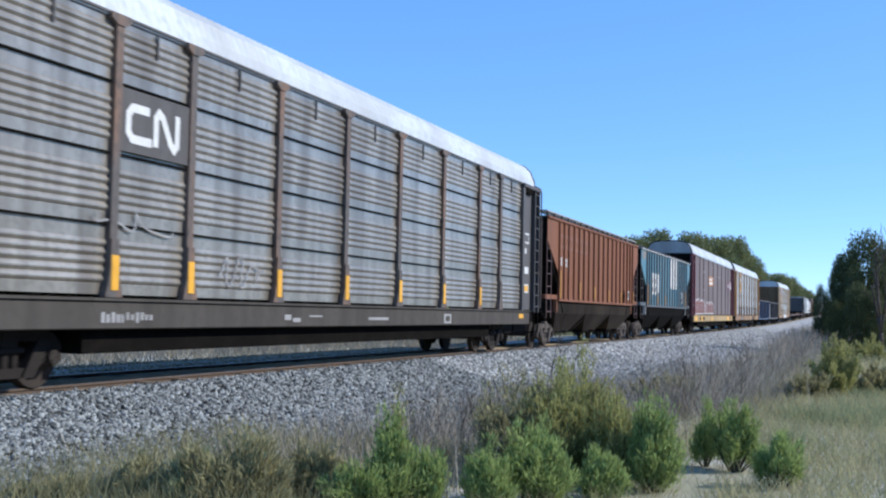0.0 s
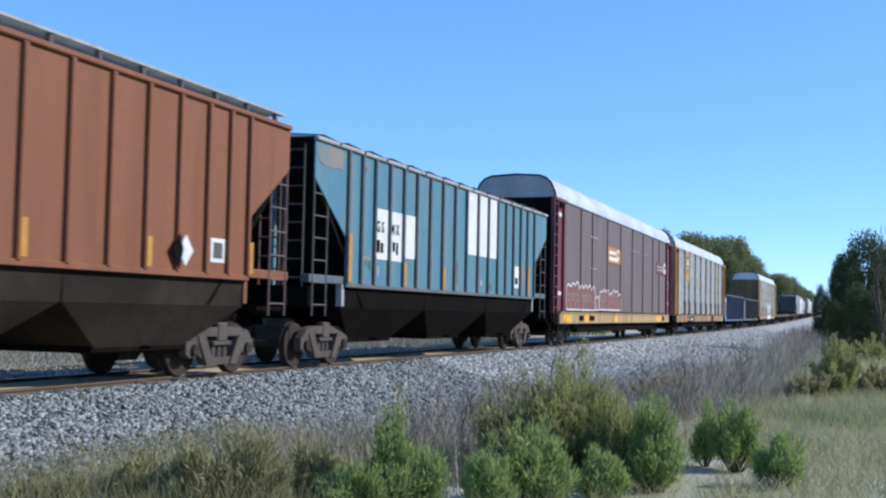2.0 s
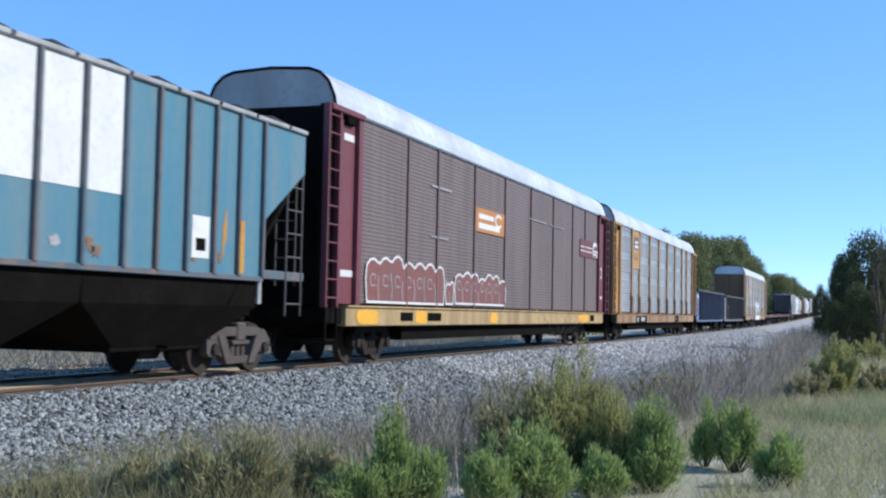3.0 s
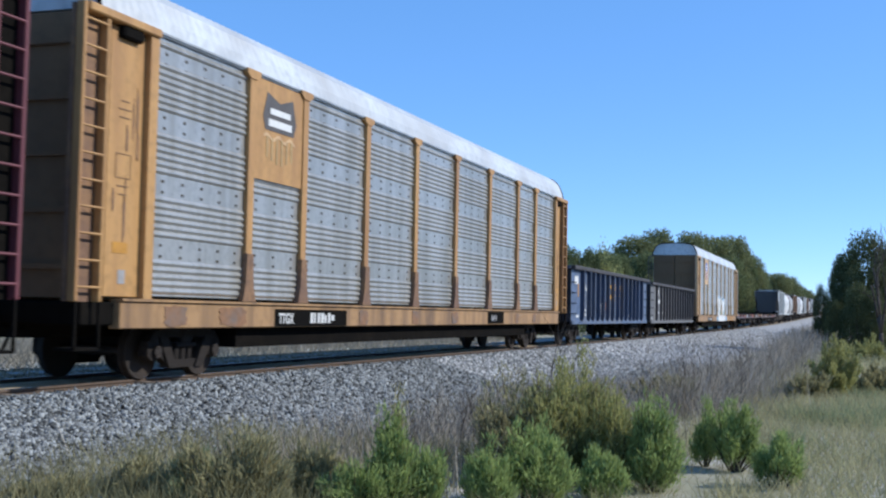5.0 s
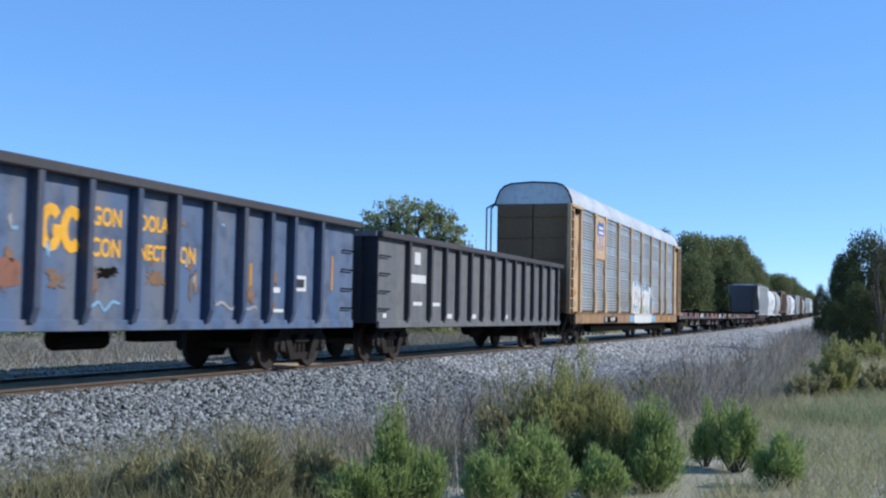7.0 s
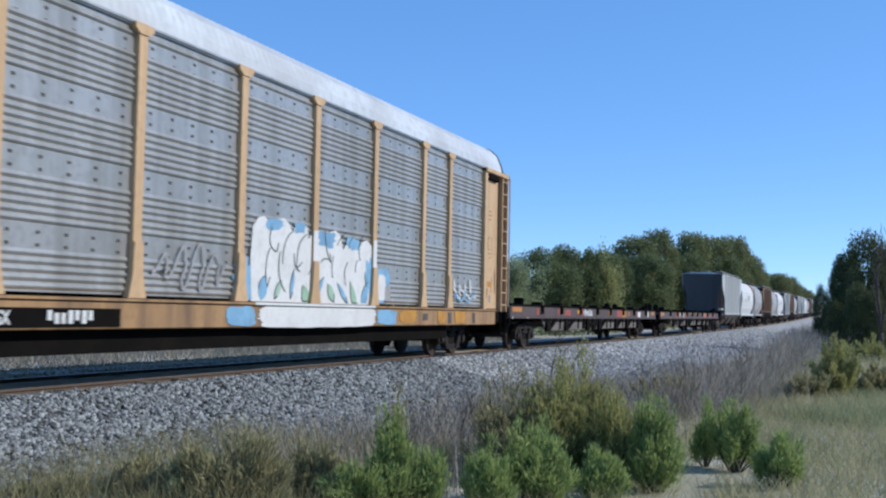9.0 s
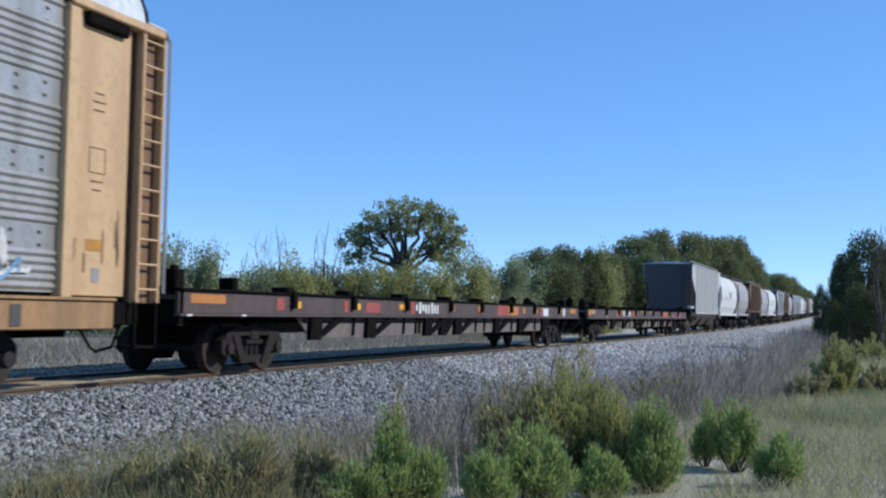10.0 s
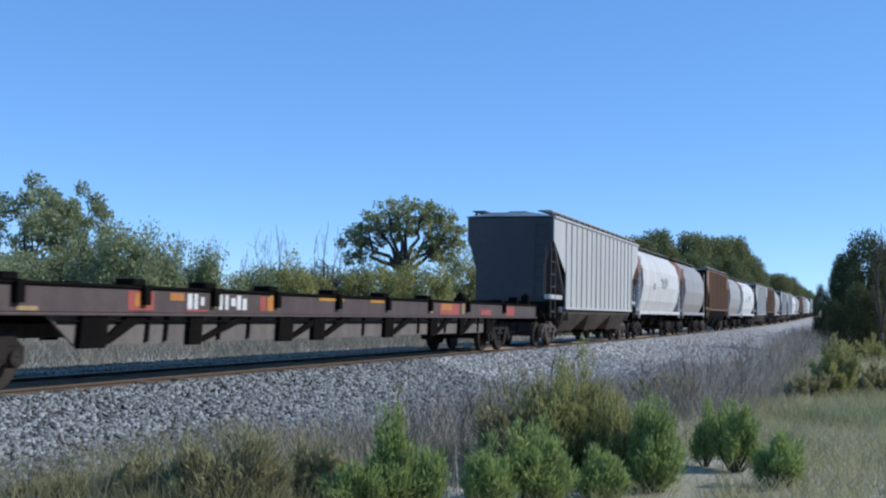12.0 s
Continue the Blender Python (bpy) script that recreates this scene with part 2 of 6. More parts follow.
def box(bm, x0, x1, y0, y1, z0, z1, bevel=0.0):
    vs = [bm.verts.new((x, y, z)) for x in (x0, x1) for y in (y0, y1) for z in (z0, z1)]
    fs = []
    for i in ((0, 1, 3, 2), (4, 6, 7, 5), (0, 4, 5, 1), (2, 3, 7, 6), (0, 2, 6, 4), (1, 5, 7, 3)):
        fs.append(bm.faces.new([vs[k] for k in i]))
    if bevel:
        es = list({e for f in fs for e in f.edges})
        bmesh.ops.bevel(bm, geom=es, offset=bevel, segments=1, affect="EDGES")
    return bm


def prism(bm, prof, axis, c0, c1):
    """prof: 2D outline; axis y: (x, z) outline along y; axis x: (y, z) outline along x."""
    def p(a, b, c):
        return (a, c, b) if axis == "y" else (c, a, b) if axis == "x" else (a, b, c)
    v0 = [bm.verts.new(p(a, b, c0)) for a, b in prof]
    v1 = [bm.verts.new(p(a, b, c1)) for a, b in prof]
    n = len(prof)
    bm.faces.new(v0)
    bm.faces.new(v1[::-1])
    for i in range(n):
        bm.faces.new([v0[i], v0[(i + 1) % n], v1[(i + 1) % n], v1[i]])
    return bm


def sheet(bm, prof, y0, y1):
    """An open (x, z) profile swept along y."""
    a = [bm.verts.new((x, y0, z)) for x, z in prof]
    b = [bm.verts.new((x, y1, z)) for x, z in prof]
    for i in range(len(prof) - 1):
        bm.faces.new([a[i], a[i + 1], b[i + 1], b[i]])
    return bm


def rod(bm, p0, p1, r, n=8, r2=None):
    p0, p1 = Vector(p0), Vector(p1)
    r2 = r if r2 is None else r2
    d = (p1 - p0).normalized()
    u = d.orthogonal().normalized()
    w = d.cross(u)
    A = [bm.verts.new(p0 + (u * math.cos(2 * math.pi * i / n) + w * math.sin(2 * math.pi * i / n)) * r) for i in range(n)]
    B = [bm.verts.new(p1 + (u * math.cos(2 * math.pi * i / n) + w * math.sin(2 * math.pi * i / n)) * r2) for i in range(n)]
    for i in range(n):
        bm.faces.new([A[i], A[(i + 1) % n], B[(i + 1) % n], B[i]])
    bm.faces.new(A[::-1])
    bm.faces.new(B)
    return bm


def B():
    return bmesh.new()


def thing(name, label, category, group="", m=None):
    ob = new(name)
    ob.empty_display_size = 0.3
    if m is not None:
        ob.matrix_basis = m
    return tagged(ob, label, category, group)


def lettering(text, size, mat, parent, x, y, z, name="lettering", label=""):
    """Built-in font, read from the +x side; y, z is the lower corner at the reader's left."""
    cu = bpy.data.curves.new("text", "FONT")
    cu.body, cu.size = text, size
    cu.offset = size * 0.028
    cu.extrude = 0.003
    tmp = bpy.data.objects.new("text", cu)
    scene.collection.objects.link(tmp)
    bpy.context.view_layer.update()
    me = bpy.data.meshes.new_from_object(tmp)
    bpy.data.objects.remove(tmp)
    me.transform(Matrix.Diagonal((0.84, 1, 1, 1)))
    me.transform(pose(x, y, z) @ Matrix(((0, 0, 1, 0), (1, 0, 0, 0), (0, 1, 0, 0), (0, 0, 0, 1))))
    me.name = name
    return link_mesh(name, me, mat, parent, label)


# ---------------------------------------------------------------- ground, track bed
def rise(y):
    """The line climbs gently beyond the crossing."""
    if y < 40:
        return 0.0
    if y < 240:
        return 2.5e-5 * (y - 40) ** 2
    return 2.5e-5 * 200 ** 2 + 0.01 * (y - 240)


def slope(y):
    return 0.0 if y < 40 else 5e-5 * (min(y, 240) - 40)


STATIONS = [-60, -30, -15, -5] + list(range(0, 60, 4)) + list(range(60, 240, 15)) + [260, 300, 350, 420, 500, 650, 900]


def sweep_line(name, prof, mat, parent=None, label="", z_off=0.0):
    bm = B()
    rows = [[bm.verts.new((x, y, z + rise(y) + z_off)) for x, z in prof] for y in STATIONS]
    for a, b in zip(rows, rows[1:]):
        for i in range(len(prof) - 1):
            bm.faces.new([a[i], a[i + 1], b[i + 1], b[i]])
    return part(name, bm, mat, parent, label)


def build_ground():
    bm = B()
    xs = [-900, -300, -120, -60, -30, -16, -9, -6, -4, -2, 0, 2, 3.4, 4.5, 6, 8, 10, 12, 15, 20, 30, 60, 120, 300, 900]
    ys = [-300, -60, -20, -5] + list(range(0, 60, 3)) + list(range(60, 240, 15)) + [260, 320, 400, 600, 1000, 3000]
    grid = []
    for y in ys:
        row = []
        for x in xs:
            z = GROUND_Z + 0.06 * noise.noise((x * 0.4, y * 0.4, 0)) + rise(min(y, 900)) * (1 if x < 14 else max(0.0, 1 - (x - 14) / 100))
            row.append(bm.verts.new((x, y, z)))
        grid.append(row)
    for a, b in zip(grid, grid[1:]):
        for i in range(len(xs) - 1):
            bm.faces.new([a[i], a[i + 1], b[i + 1], b[i]])
    ob = part("ground", bm, M_GROUND, None, smooth=True)
    tagged(ob, "dry grass and soil beside the railway line", "ground", kind="structure")
    bed = sweep_line("ballast_bed", [(-6.2, -0.75), (-4.4, -0.42), (-3.0, -0.12), (-2.3, -0.035), (-1.3, -0.05), (-1.25, -0.18), (1.25, -0.18), (1.30, -0.05), (1.62, -0.06), (3.2, -0.52), (4.6, -0.57), (6.3, -0.61), (7.0, -0.76)], M_BALLAST, z_off=RAIL_Z)
    tagged(bed, "grey crushed limestone ballast bed", "ballast", kind="structure")
    fill = sweep_line("track_fill", [(-0.68, -0.12), (-0.6, -0.05), (0.0, -0.035), (0.6, -0.05), (0.68, -0.12)], M_FILL, z_off=RAIL_Z)
    tagged(fill, "brown sandy gravel between the rails", "ballast", kind="structure")
    for side, name in ((1, "track_edge_fill"), (-1, "far_track_edge_fill")):
        prof = [(0.80, -0.16), (0.85, -0.075), (1.10, -0.055), (1.27, -0.05), (1.31, -0.09)]
        edge = sweep_line(name, [(side * a, b) for a, b in (prof if side > 0 else prof[::-1])], M_DIRT, z_off=RAIL_Z)
        tagged(edge, "brown sandy gravel outside the rail", "ballast", kind="structure")


def build_rails():
    for side in (-1, 1):
        c = side * 0.7525
        prof = [(-0.07, -0.172), (-0.07, -0.16), (-0.012, -0.14), (-0.012, -0.045), (-0.036, -0.03), (-0.036, -0.004), (-0.03, 0.0), (0.03, 0.0), (0.036, -0.004), (0.036, -0.03), (0.012, -0.045), (0.012, -0.14), (0.07, -0.16), (0.07, -0.172)]
        r = sweep_line("rail", [(c + a, b) for a, b in prof], M_RAIL, z_off=RAIL_Z)
        tagged(r, "rust-brown steel rail on timber ties", "rail", "rails of the track", "structure")
        sweep_line("rail_head", [(c - 0.026, 0.002), (c + 0.026, 0.002)], M_RAIL_TOP, r, "polished running surface", z_off=RAIL_Z)


def build_ties():
    bm = B()
    box(bm, -1.36, 1.36, -0.115, 0.115, -0.33, -0.15, 0.012)
    for s in (-1, 1):
        box(bm, s * 0.7525 - 0.18, s * 0.7525 + 0.18, -0.095, 0.095, -0.15, -0.165 + 0.02)
    first = part("tie", bm, M_TIE, None)
    tagged(first, "weathered timber railway tie in ballast", "tie", "ties under the rails")
    y = -6.0
    first.matrix_basis = pose(0, y, RAIL_Z)
    for i in range(1, 200):
        y += 0.53
        copy_thing(first, pose(random.uniform(-0.03, 0.03), y, RAIL_Z + rise(y) + random.choice((0.0, 0.05, 0.09, 0.10, 0.11)), 0, 0, random.uniform(-0.8, 0.8)))
    rest = B()
    while y < 330:
        y += 0.53
        box(rest, -1.3, 1.3, y - 0.115, y + 0.115, RAIL_Z + rise(y) - 0.33, RAIL_Z + rise(y) - 0.15)
    far = part("distant_ties", rest, M_TIE, None)
    tagged(far, "row of timber ties along the distant track", "ties", kind="stuff")


build_ground()
build_rails()
build_ties()


# ---------------------------------------------------------------- bogies and couplers
WHEELS = []
WHEEL_R = 0.44


def build_bogie(car, y, half=0.89, mat=None):
    bm = B()
    for s in (-1, 1):
        prof = [(-1.12, 0.60), (-1.12, 0.38), (-1.0, 0.30), (-0.78, 0.34), (-0.55, 0.24), (-0.36, 0.17), (0.36, 0.17), (0.55, 0.24), (0.78, 0.34), (1.0, 0.30), (1.12, 0.38), (1.12, 0.60), (0.75, 0.63), (0.5, 0.70), (-0.5, 0.70), (-0.75, 0.63)]
        prism(bm, [(a * half / 0.89, b) for a, b in prof[:4]] + [(-0.62, 0.50), (-0.62, 0.62), (-0.75, 0.63)], "x", s * 0.93, s * 1.09)
        prism(bm, [(-a * half / 0.89, b) for a, b in prof[:4]] + [(0.62, 0.50), (0.62, 0.62), (0.75, 0.63)], "x", s * 0.93, s * 1.09)
        prism(bm, [(-1.06, 0.60), (-0.90, 0.76), (-0.55, 0.82), (0.55, 0.82), (0.90, 0.76), (1.06, 0.60), (0.75, 0.60), (0.5, 0.66), (-0.5, 0.66), (-0.75, 0.60)], "x", s * 0.94, s * 1.10)
        for e in (-1, 1):
            prism(bm, [(e * 0.80, 0.68), (e * 0.56, 0.68), (e * 0.27, 0.17), (e * 0.50, 0.17)], "x", s * 0.95, s * 1.12)
        box(bm, s * 0.95, s * 1.13, -0.16, 0.16, 0.56, 0.90, 0.03)
        prism(bm, [(-0.82, 0.42), (-0.62, 0.50), (-0.38, 0.30), (0.38, 0.30), (0.62, 0.50), (0.82, 0.42), (0.42, 0.17), (-0.42, 0.17)], "x", s * 0.94, s * 1.08)
        for yy in (-0.19, 0.0, 0.19):
            rod(bm, (s * 1.0, yy, 0.30), (s * 1.0, yy, 0.52), 0.075, 8)
        box(bm, s * 0.9, s * 1.12, -0.30, 0.30, 0.50, 0.58, 0.015)
    box(bm, -0.95, 0.95, -0.2, 0.2, 0.45, 0.80, 0.02)
    rod(bm, (0, 0, 0.78), (0, 0, 0.96), 0.35, 12)
    bogie = part("bogie", bm, mat or M_BOGIE, car, "dusty cast steel bogie")
    bogie.matrix_basis = pose(0, y, RAIL_Z)
    for yy in (-half, half):
        w = B()
        rod(w, (-1.12, 0, 0), (1.12, 0, 0), 0.075, 10)
        for s in (-1, 1):
            rod(w, (s * 0.70, 0, 0), (s * 0.74, 0, 0), WHEEL_R + 0.025, 24)
            rod(w, (s * 0.74, 0, 0), (s * 0.83, 0, 0), WHEEL_R, 24)
            rod(w, (s * 0.83, 0, 0), (s * 0.86, 0, 0), 0.13, 12)
            rod(w, (s * 1.09, 0, 0), (s * 1.15, 0, 0), 0.10, 10)
            for k in range(3):
                a = k * 2.094
                rod(w, (s * 1.15, 0.055 * math.cos(a), 0.055 * math.sin(a)), (s * 1.162, 0.055 * math.cos(a), 0.055 * math.sin(a)), 0.018, 6)
        ws = part("wheelset", w, M_WHEEL, bogie, "steel wheels on an axle")
        ws.matrix_basis = pose(0, yy, WHEEL_R)
        WHEELS.append((ws, yy))
    return bogie


def build_coupler(car, y_end, sgn):
    bm = B()
    box(bm, -0.09, 0.09, min(y_end - sgn * 0.3, y_end + sgn * 0.5), max(y_end - sgn * 0.3, y_end + sgn * 0.5), 0.54, 0.76, 0.02)
    prism(bm, [(-0.16, y_end + sgn * 0.40), (0.12, y_end + sgn * 0.40), (0.17, y_end + sgn * 0.56), (0.08, y_end + sgn * 0.66), (-0.10, y_end + sgn * 0.60), (-0.20, y_end + sgn * 0.68)], "z", 0.50, 0.80)
    part("coupler", bm, M_BLACK, car, "black knuckle coupler")
    h = B()
    pts = [(0.35, y_end, 0.65), (0.40, y_end + sgn * 0.3, 0.25), (0.3, y_end + sgn * 0.6, 0.18)]
    for a, b in zip(pts, pts[1:]):
        rod(h, a, b, 0.025, 6)
    part("brake_hose", h, M_BLACK, car)


def build_ladder(car, x, y, z0, z1, width, mat, step=0.4, along="y", name="ladder", label=""):
    """Two rails with rungs; along y (flat on the side) or x (flat on the end)."""
    bm = B()
    d = (0, width, 0) if along == "y" else (width, 0, 0)
    rod(bm, (x, y, z0), (x, y, z1), 0.022, 6)
    rod(bm, (x + d[0], y + d[1], z0), (x + d[0], y + d[1], z1), 0.022, 6)
    z = z0 + step * 0.5
    while z < z1:
        rod(bm, (x, y, z), (x + d[0], y + d[1], z), 0.018, 6)
        z += step
    return part(name, bm, mat, car, label)


def path_pose(y):
    return pose(0, y, rise(y), math.degrees(math.atan(slope(y))))


CARS = []


def add_car(name, label, category, y_left, y_right):
    """y_left, y_right: the ends at 0 s."""
    car = thing(name, label, category, "cars of the freight train")
    yc = 0.5 * (y_left + y_right)
    CARS.append((car, yc))
    car.matrix_basis = path_pose(yc)
    return car, 0.5 * (y_right - y_left)


# ---------------------------------------------------------------- autoracks
def corrugated(z0, z1, x, tiers, depth=0.035, pitch=0.105, flat=((0.55, 0.86),), base=None, tall=None):
    """A wavy panel outline from z0 up to z1: ribbed groups, and flat bands in each tier."""
    prof = [(x, z0)]
    base, tall = z0 if base is None else base, tall or (z1 - z0) / tiers
    z = z0 + 0.03
    while z + pitch < z1:
        f = (z + pitch * 0.4 - base) / tall % 1.0
        if not any(a < f < b for a, b in flat):
            prof += [(x, z), (x + depth * 0.45, z + pitch * 0.13), (x + depth, z + pitch * 0.34), (x + depth, z + pitch * 0.50), (x + depth * 0.45, z + pitch * 0.74), (x, z + pitch * 0.90)]
        z += pitch
    prof.append((x, z1))
    return prof


def build_autorack(name, label, y_left, y_right, posts, panel_mat, post_mat, sill_mat, end_mat, roof_mat, tiers=4, slots=True, flare=0.03, thin=False, eave=5.05, stop=(1.95, 1.95), door_mat=None):
    car, h = add_car(name, label, "autorack", y_left, y_right)
    W = 1.47
    floor_z, sill_z = 1.0, 0.57
    for s in (-1, 1):
        bm = B()
        box(bm, 1.36 if s > 0 else -1.56, 1.56 if s > 0 else -1.36, -h + 1.1, h - 1.1, sill_z, floor_z - 0.03, 0.015)
        box(bm, 1.36 if s > 0 else -1.60, 1.60 if s > 0 else -1.36, -h + 1.1, h - 1.1, floor_z - 0.03, floor_z + 0.01)
        part("side_sill", bm, sill_mat, car, "dirty steel side sill")
    bm = B()
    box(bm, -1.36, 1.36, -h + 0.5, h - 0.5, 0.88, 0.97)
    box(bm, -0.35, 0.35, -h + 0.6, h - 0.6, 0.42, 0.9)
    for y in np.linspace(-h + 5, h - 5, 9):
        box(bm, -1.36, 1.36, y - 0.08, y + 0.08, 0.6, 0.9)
    # black slab stands in for the shade behind the sill
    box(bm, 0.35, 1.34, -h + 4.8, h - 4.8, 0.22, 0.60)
    part("underframe", bm, M_BLACK, car, "black underframe with shade painted in")
    # ribbed side panels between the posts
    stops = [-h + stop[0]] + list(posts) + [h - stop[1]]
    if slots:
        prof = corrugated(floor_z + 0.06, eave - 0.01, W, tiers, 0.030, 0.128, ((0.0, 0.17), (0.83, 1.0)), floor_z + 0.03, 1.025)
    elif thin:
        prof = corrugated(floor_z + 0.06, eave - 0.01, W, tiers, 0.007, 0.09, ())
    else:
        prof = corrugated(floor_z + 0.06, eave - 0.01, W, tiers, 0.031, 0.108)
    for a, b in zip(stops, stops[1:]):
        bm = B()
        sheet(bm, prof, a, b)
        part("side_panel", bm, panel_mat, car)
        if slots:
            for k in range(1, tiers):
                dk = B()
                zz = floor_z + 0.03 + 1.025 * k
                box(dk, W + 0.002, W + 0.042, a + 0.10, b - 0.10, zz - 0.015, zz + 0.015)
                part("panel_gap", dk, M_BLACK, car, "dark gap between panel tiers")
        if not slots and not thin:
            holes = B()
            for k in range(tiers):
                for f in (0.62, 0.79):
                    zz = floor_z + 0.06 + (eave - floor_z - 0.11) * (k + f) / tiers
                    for y in np.linspace(a + 0.35, b - 0.35, max(3, int((b - a) / 0.55))):
                        box(holes, W + 0.001, W + 0.006, y - 0.035, y + 0.035, zz - 0.022, zz + 0.022)
            tagged(part("perforation", holes, M_SILL_GREY, car), kind="stuff")
        if slots:
            ym = (a + b) / 2
            dk = B()
            box(dk, W + 0.02, W + 0.055, ym - 0.018, ym + 0.018, eave - 0.42, eave - 0.05)
            part("hanger", dk, post_mat if thin else M_GREY_PAINT, car)
    bm = B()
    box(bm, -W - 0.02, -W, -h + 0.75, h - 0.75, floor_z, eave)
    part("far_side_panel", bm, panel_mat, car)
    w = 0.05 if thin else 0.085 if slots else 0.105
    for y in posts:
        bm = B()
        d = 0.05 if thin else 0.085
        prism(bm, [(W, floor_z + 0.02), (W + d + flare, floor_z + 0.02), (W + d + flare * 0.9, floor_z + 0.30), (W + d, floor_z + 0.85), (W + d, eave), (W, eave)], "y", y - w, y + w)
        if not thin:
            hd = B()
            prism(hd, [(y - 0.24, eave + 0.03), (y - 0.24, eave - 0.05), (y - w - 0.01, eave - 0.13), (y + w + 0.01, eave - 0.13), (y + 0.24, eave - 0.05), (y + 0.24, eave + 0.03)], "x", W, W + d + 0.02)
            part("post_head", hd, post_mat, car)
            ft = B()
            prism(ft, [(y - w - 0.12, floor_z + 0.02), (y + w + 0.12, floor_z + 0.02), (y + w + 0.03, floor_z + 0.35), (y + w + 0.002, floor_z + 0.85), (y - w - 0.002, floor_z + 0.85), (y - w - 0.03, floor_z + 0.35)], "x", W + 0.02, W + d + flare + 0.004)
            part("post_foot", ft, M_FOOT if post_mat is M_YELLOW_POST else post_mat, car)
            if slots:
                st = B()
                box(st, W + 0.002, W + d - 0.02, y + w + 0.002, y + w + 0.03, floor_z + 0.6 + (y * 7.3) % 1.4, eave - 0.15)
                part("rust_streak", st, M_RUST_PATCH, car, "orange rust along the post")
        part("post", bm, post_mat, car)
    # rounded roof with cross ribs
    rp = [(W + 0.035, eave - 0.02), (W + 0.035, eave + 0.06), (W, eave + 0.24), (1.33, eave + 0.56), (1.14, eave + 0.74), (0.88, eave + 0.83), (0.0, eave + 0.88)]
    rp = rp + [(-x, z) for x, z in rp[-2::-1]]
    bm = B()
    n = int(h * 2 / 0.11)
    ys = np.linspace(-h + 0.45, h - 0.45, n)
    rows = []
    for i, y in enumerate(ys):
        o = 0.010 if i % 2 else 0.0
        rows.append([bm.verts.new((x * (1 + o * 0.4 / max(abs(x), 0.4)) if 0 < k < len(rp) - 1 else x, y, z + (o if 1 < k < len(rp) - 2 else 0))) for k, (x, z) in enumerate(rp)])
    for a, b in zip(rows, rows[1:]):
        for i in range(len(rp) - 1):
            bm.faces.new([a[i], a[i + 1], b[i + 1], b[i]])
    part("roof", bm, roof_mat, car, "pale ribbed steel roof")
    bm = B()
    box(bm, W + 0.038, W + 0.065, -h + 1.9, h - 1.9, eave + 0.005, eave + 0.04)
    part("roof_rail", bm, M_GREY_PAINT if slots else M_GALV, car)
    for s in (-1, 1):
        ye = s * (h - 0.45)
        gable = B()
        prism(gable, [(x * 0.985, z - 0.015) for x, z in rp[1:-1]], "y", ye - s * 0.03, ye)
        part("gable", gable, M_GABLE if thin else roof_mat, car, "steel end above the door")
        rim = B()
        for (xa, za), (xb, zb) in zip(rp[1:-1], rp[2:-1]):
            rod(rim, (xa, ye, za), (xb, ye, zb), 0.035, 6)
        part("roof_rim", rim, M_BLACK, car)
        for side in (-1, 1):
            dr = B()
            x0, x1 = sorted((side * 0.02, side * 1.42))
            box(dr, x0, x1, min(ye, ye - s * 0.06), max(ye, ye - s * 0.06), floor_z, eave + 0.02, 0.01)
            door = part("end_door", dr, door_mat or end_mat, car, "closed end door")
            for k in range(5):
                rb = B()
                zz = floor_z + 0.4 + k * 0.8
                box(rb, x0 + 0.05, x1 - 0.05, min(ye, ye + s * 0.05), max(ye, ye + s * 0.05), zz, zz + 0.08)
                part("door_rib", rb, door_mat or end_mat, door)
        # plain corner sheet, its post, and the ladder column beyond it
        st = stop[0] if s < 0 else stop[1]
        ya, yb = sorted((s * (h - st), s * (h - st + 0.22)))
        bm = B()
        prism(bm, [(W - 0.05, floor_z), (W + 0.11, floor_z), (W + 0.11, eave), (W - 0.05, eave)], "y", ya, yb)
        part("corner_post", bm, end_mat, car)
        y0, y1 = sorted((s * (h - st + 0.22), s * (h - 0.78)))
        bm = B()
        box(bm, W - 0.07, W + 0.01, y0, y1, floor_z + 0.03, eave - 0.12, 0.01)
        part("corner_sheet", bm, end_mat, car)
        bm = B()
        box(bm, -W - 0.01, -W + 0.07, y0, y1, floor_z + 0.03, eave - 0.12, 0.01)
        part("far_corner_sheet", bm, end_mat, car)
        hood = B()
        y0, y1 = sorted((s * (h - st), s * (h - 0.1)))
        box(hood, W - 0.08, W + 0.16, y0, y1, eave - 0.10, eave + 0.03, 0.02)
        part("corner_hood", hood, end_mat, car)
        dk = B()
        y0, y1 = sorted((s * (h - st + 0.4), s * (h - 0.95)))
        box(dk, W - 0.02, W + 0.12, y0, y1, eave - 0.28, eave - 0.10, 0.03)
        part("door_roller", dk, M_BLACK, car)
        col = B()
        yo, yi = s * (h - 0.02), s * (h - 0.62)
        for yy in (yo, yi):
            a, b = sorted((yy, yy - s * 0.07 if yy == yo else yy + s * 0.07))
            box(col, W - 0.02, W + 0.12, a, b, floor_z - 0.05, eave + 0.02, 0.01)
        part("ladder_column", col, end_mat, car)
        a, b = sorted((yo, yi))
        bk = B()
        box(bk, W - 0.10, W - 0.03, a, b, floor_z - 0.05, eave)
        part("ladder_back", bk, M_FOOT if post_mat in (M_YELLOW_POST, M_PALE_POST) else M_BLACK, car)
        for k in range(11):
            rg = B()
            rod(rg, (W + 0.10, yo, floor_z + 0.15 + k * 0.37), (W + 0.10, yi, floor_z + 0.15 + k * 0.37), 0.02, 6)
            part("rung", rg, end_mat, car)
        gp = B()
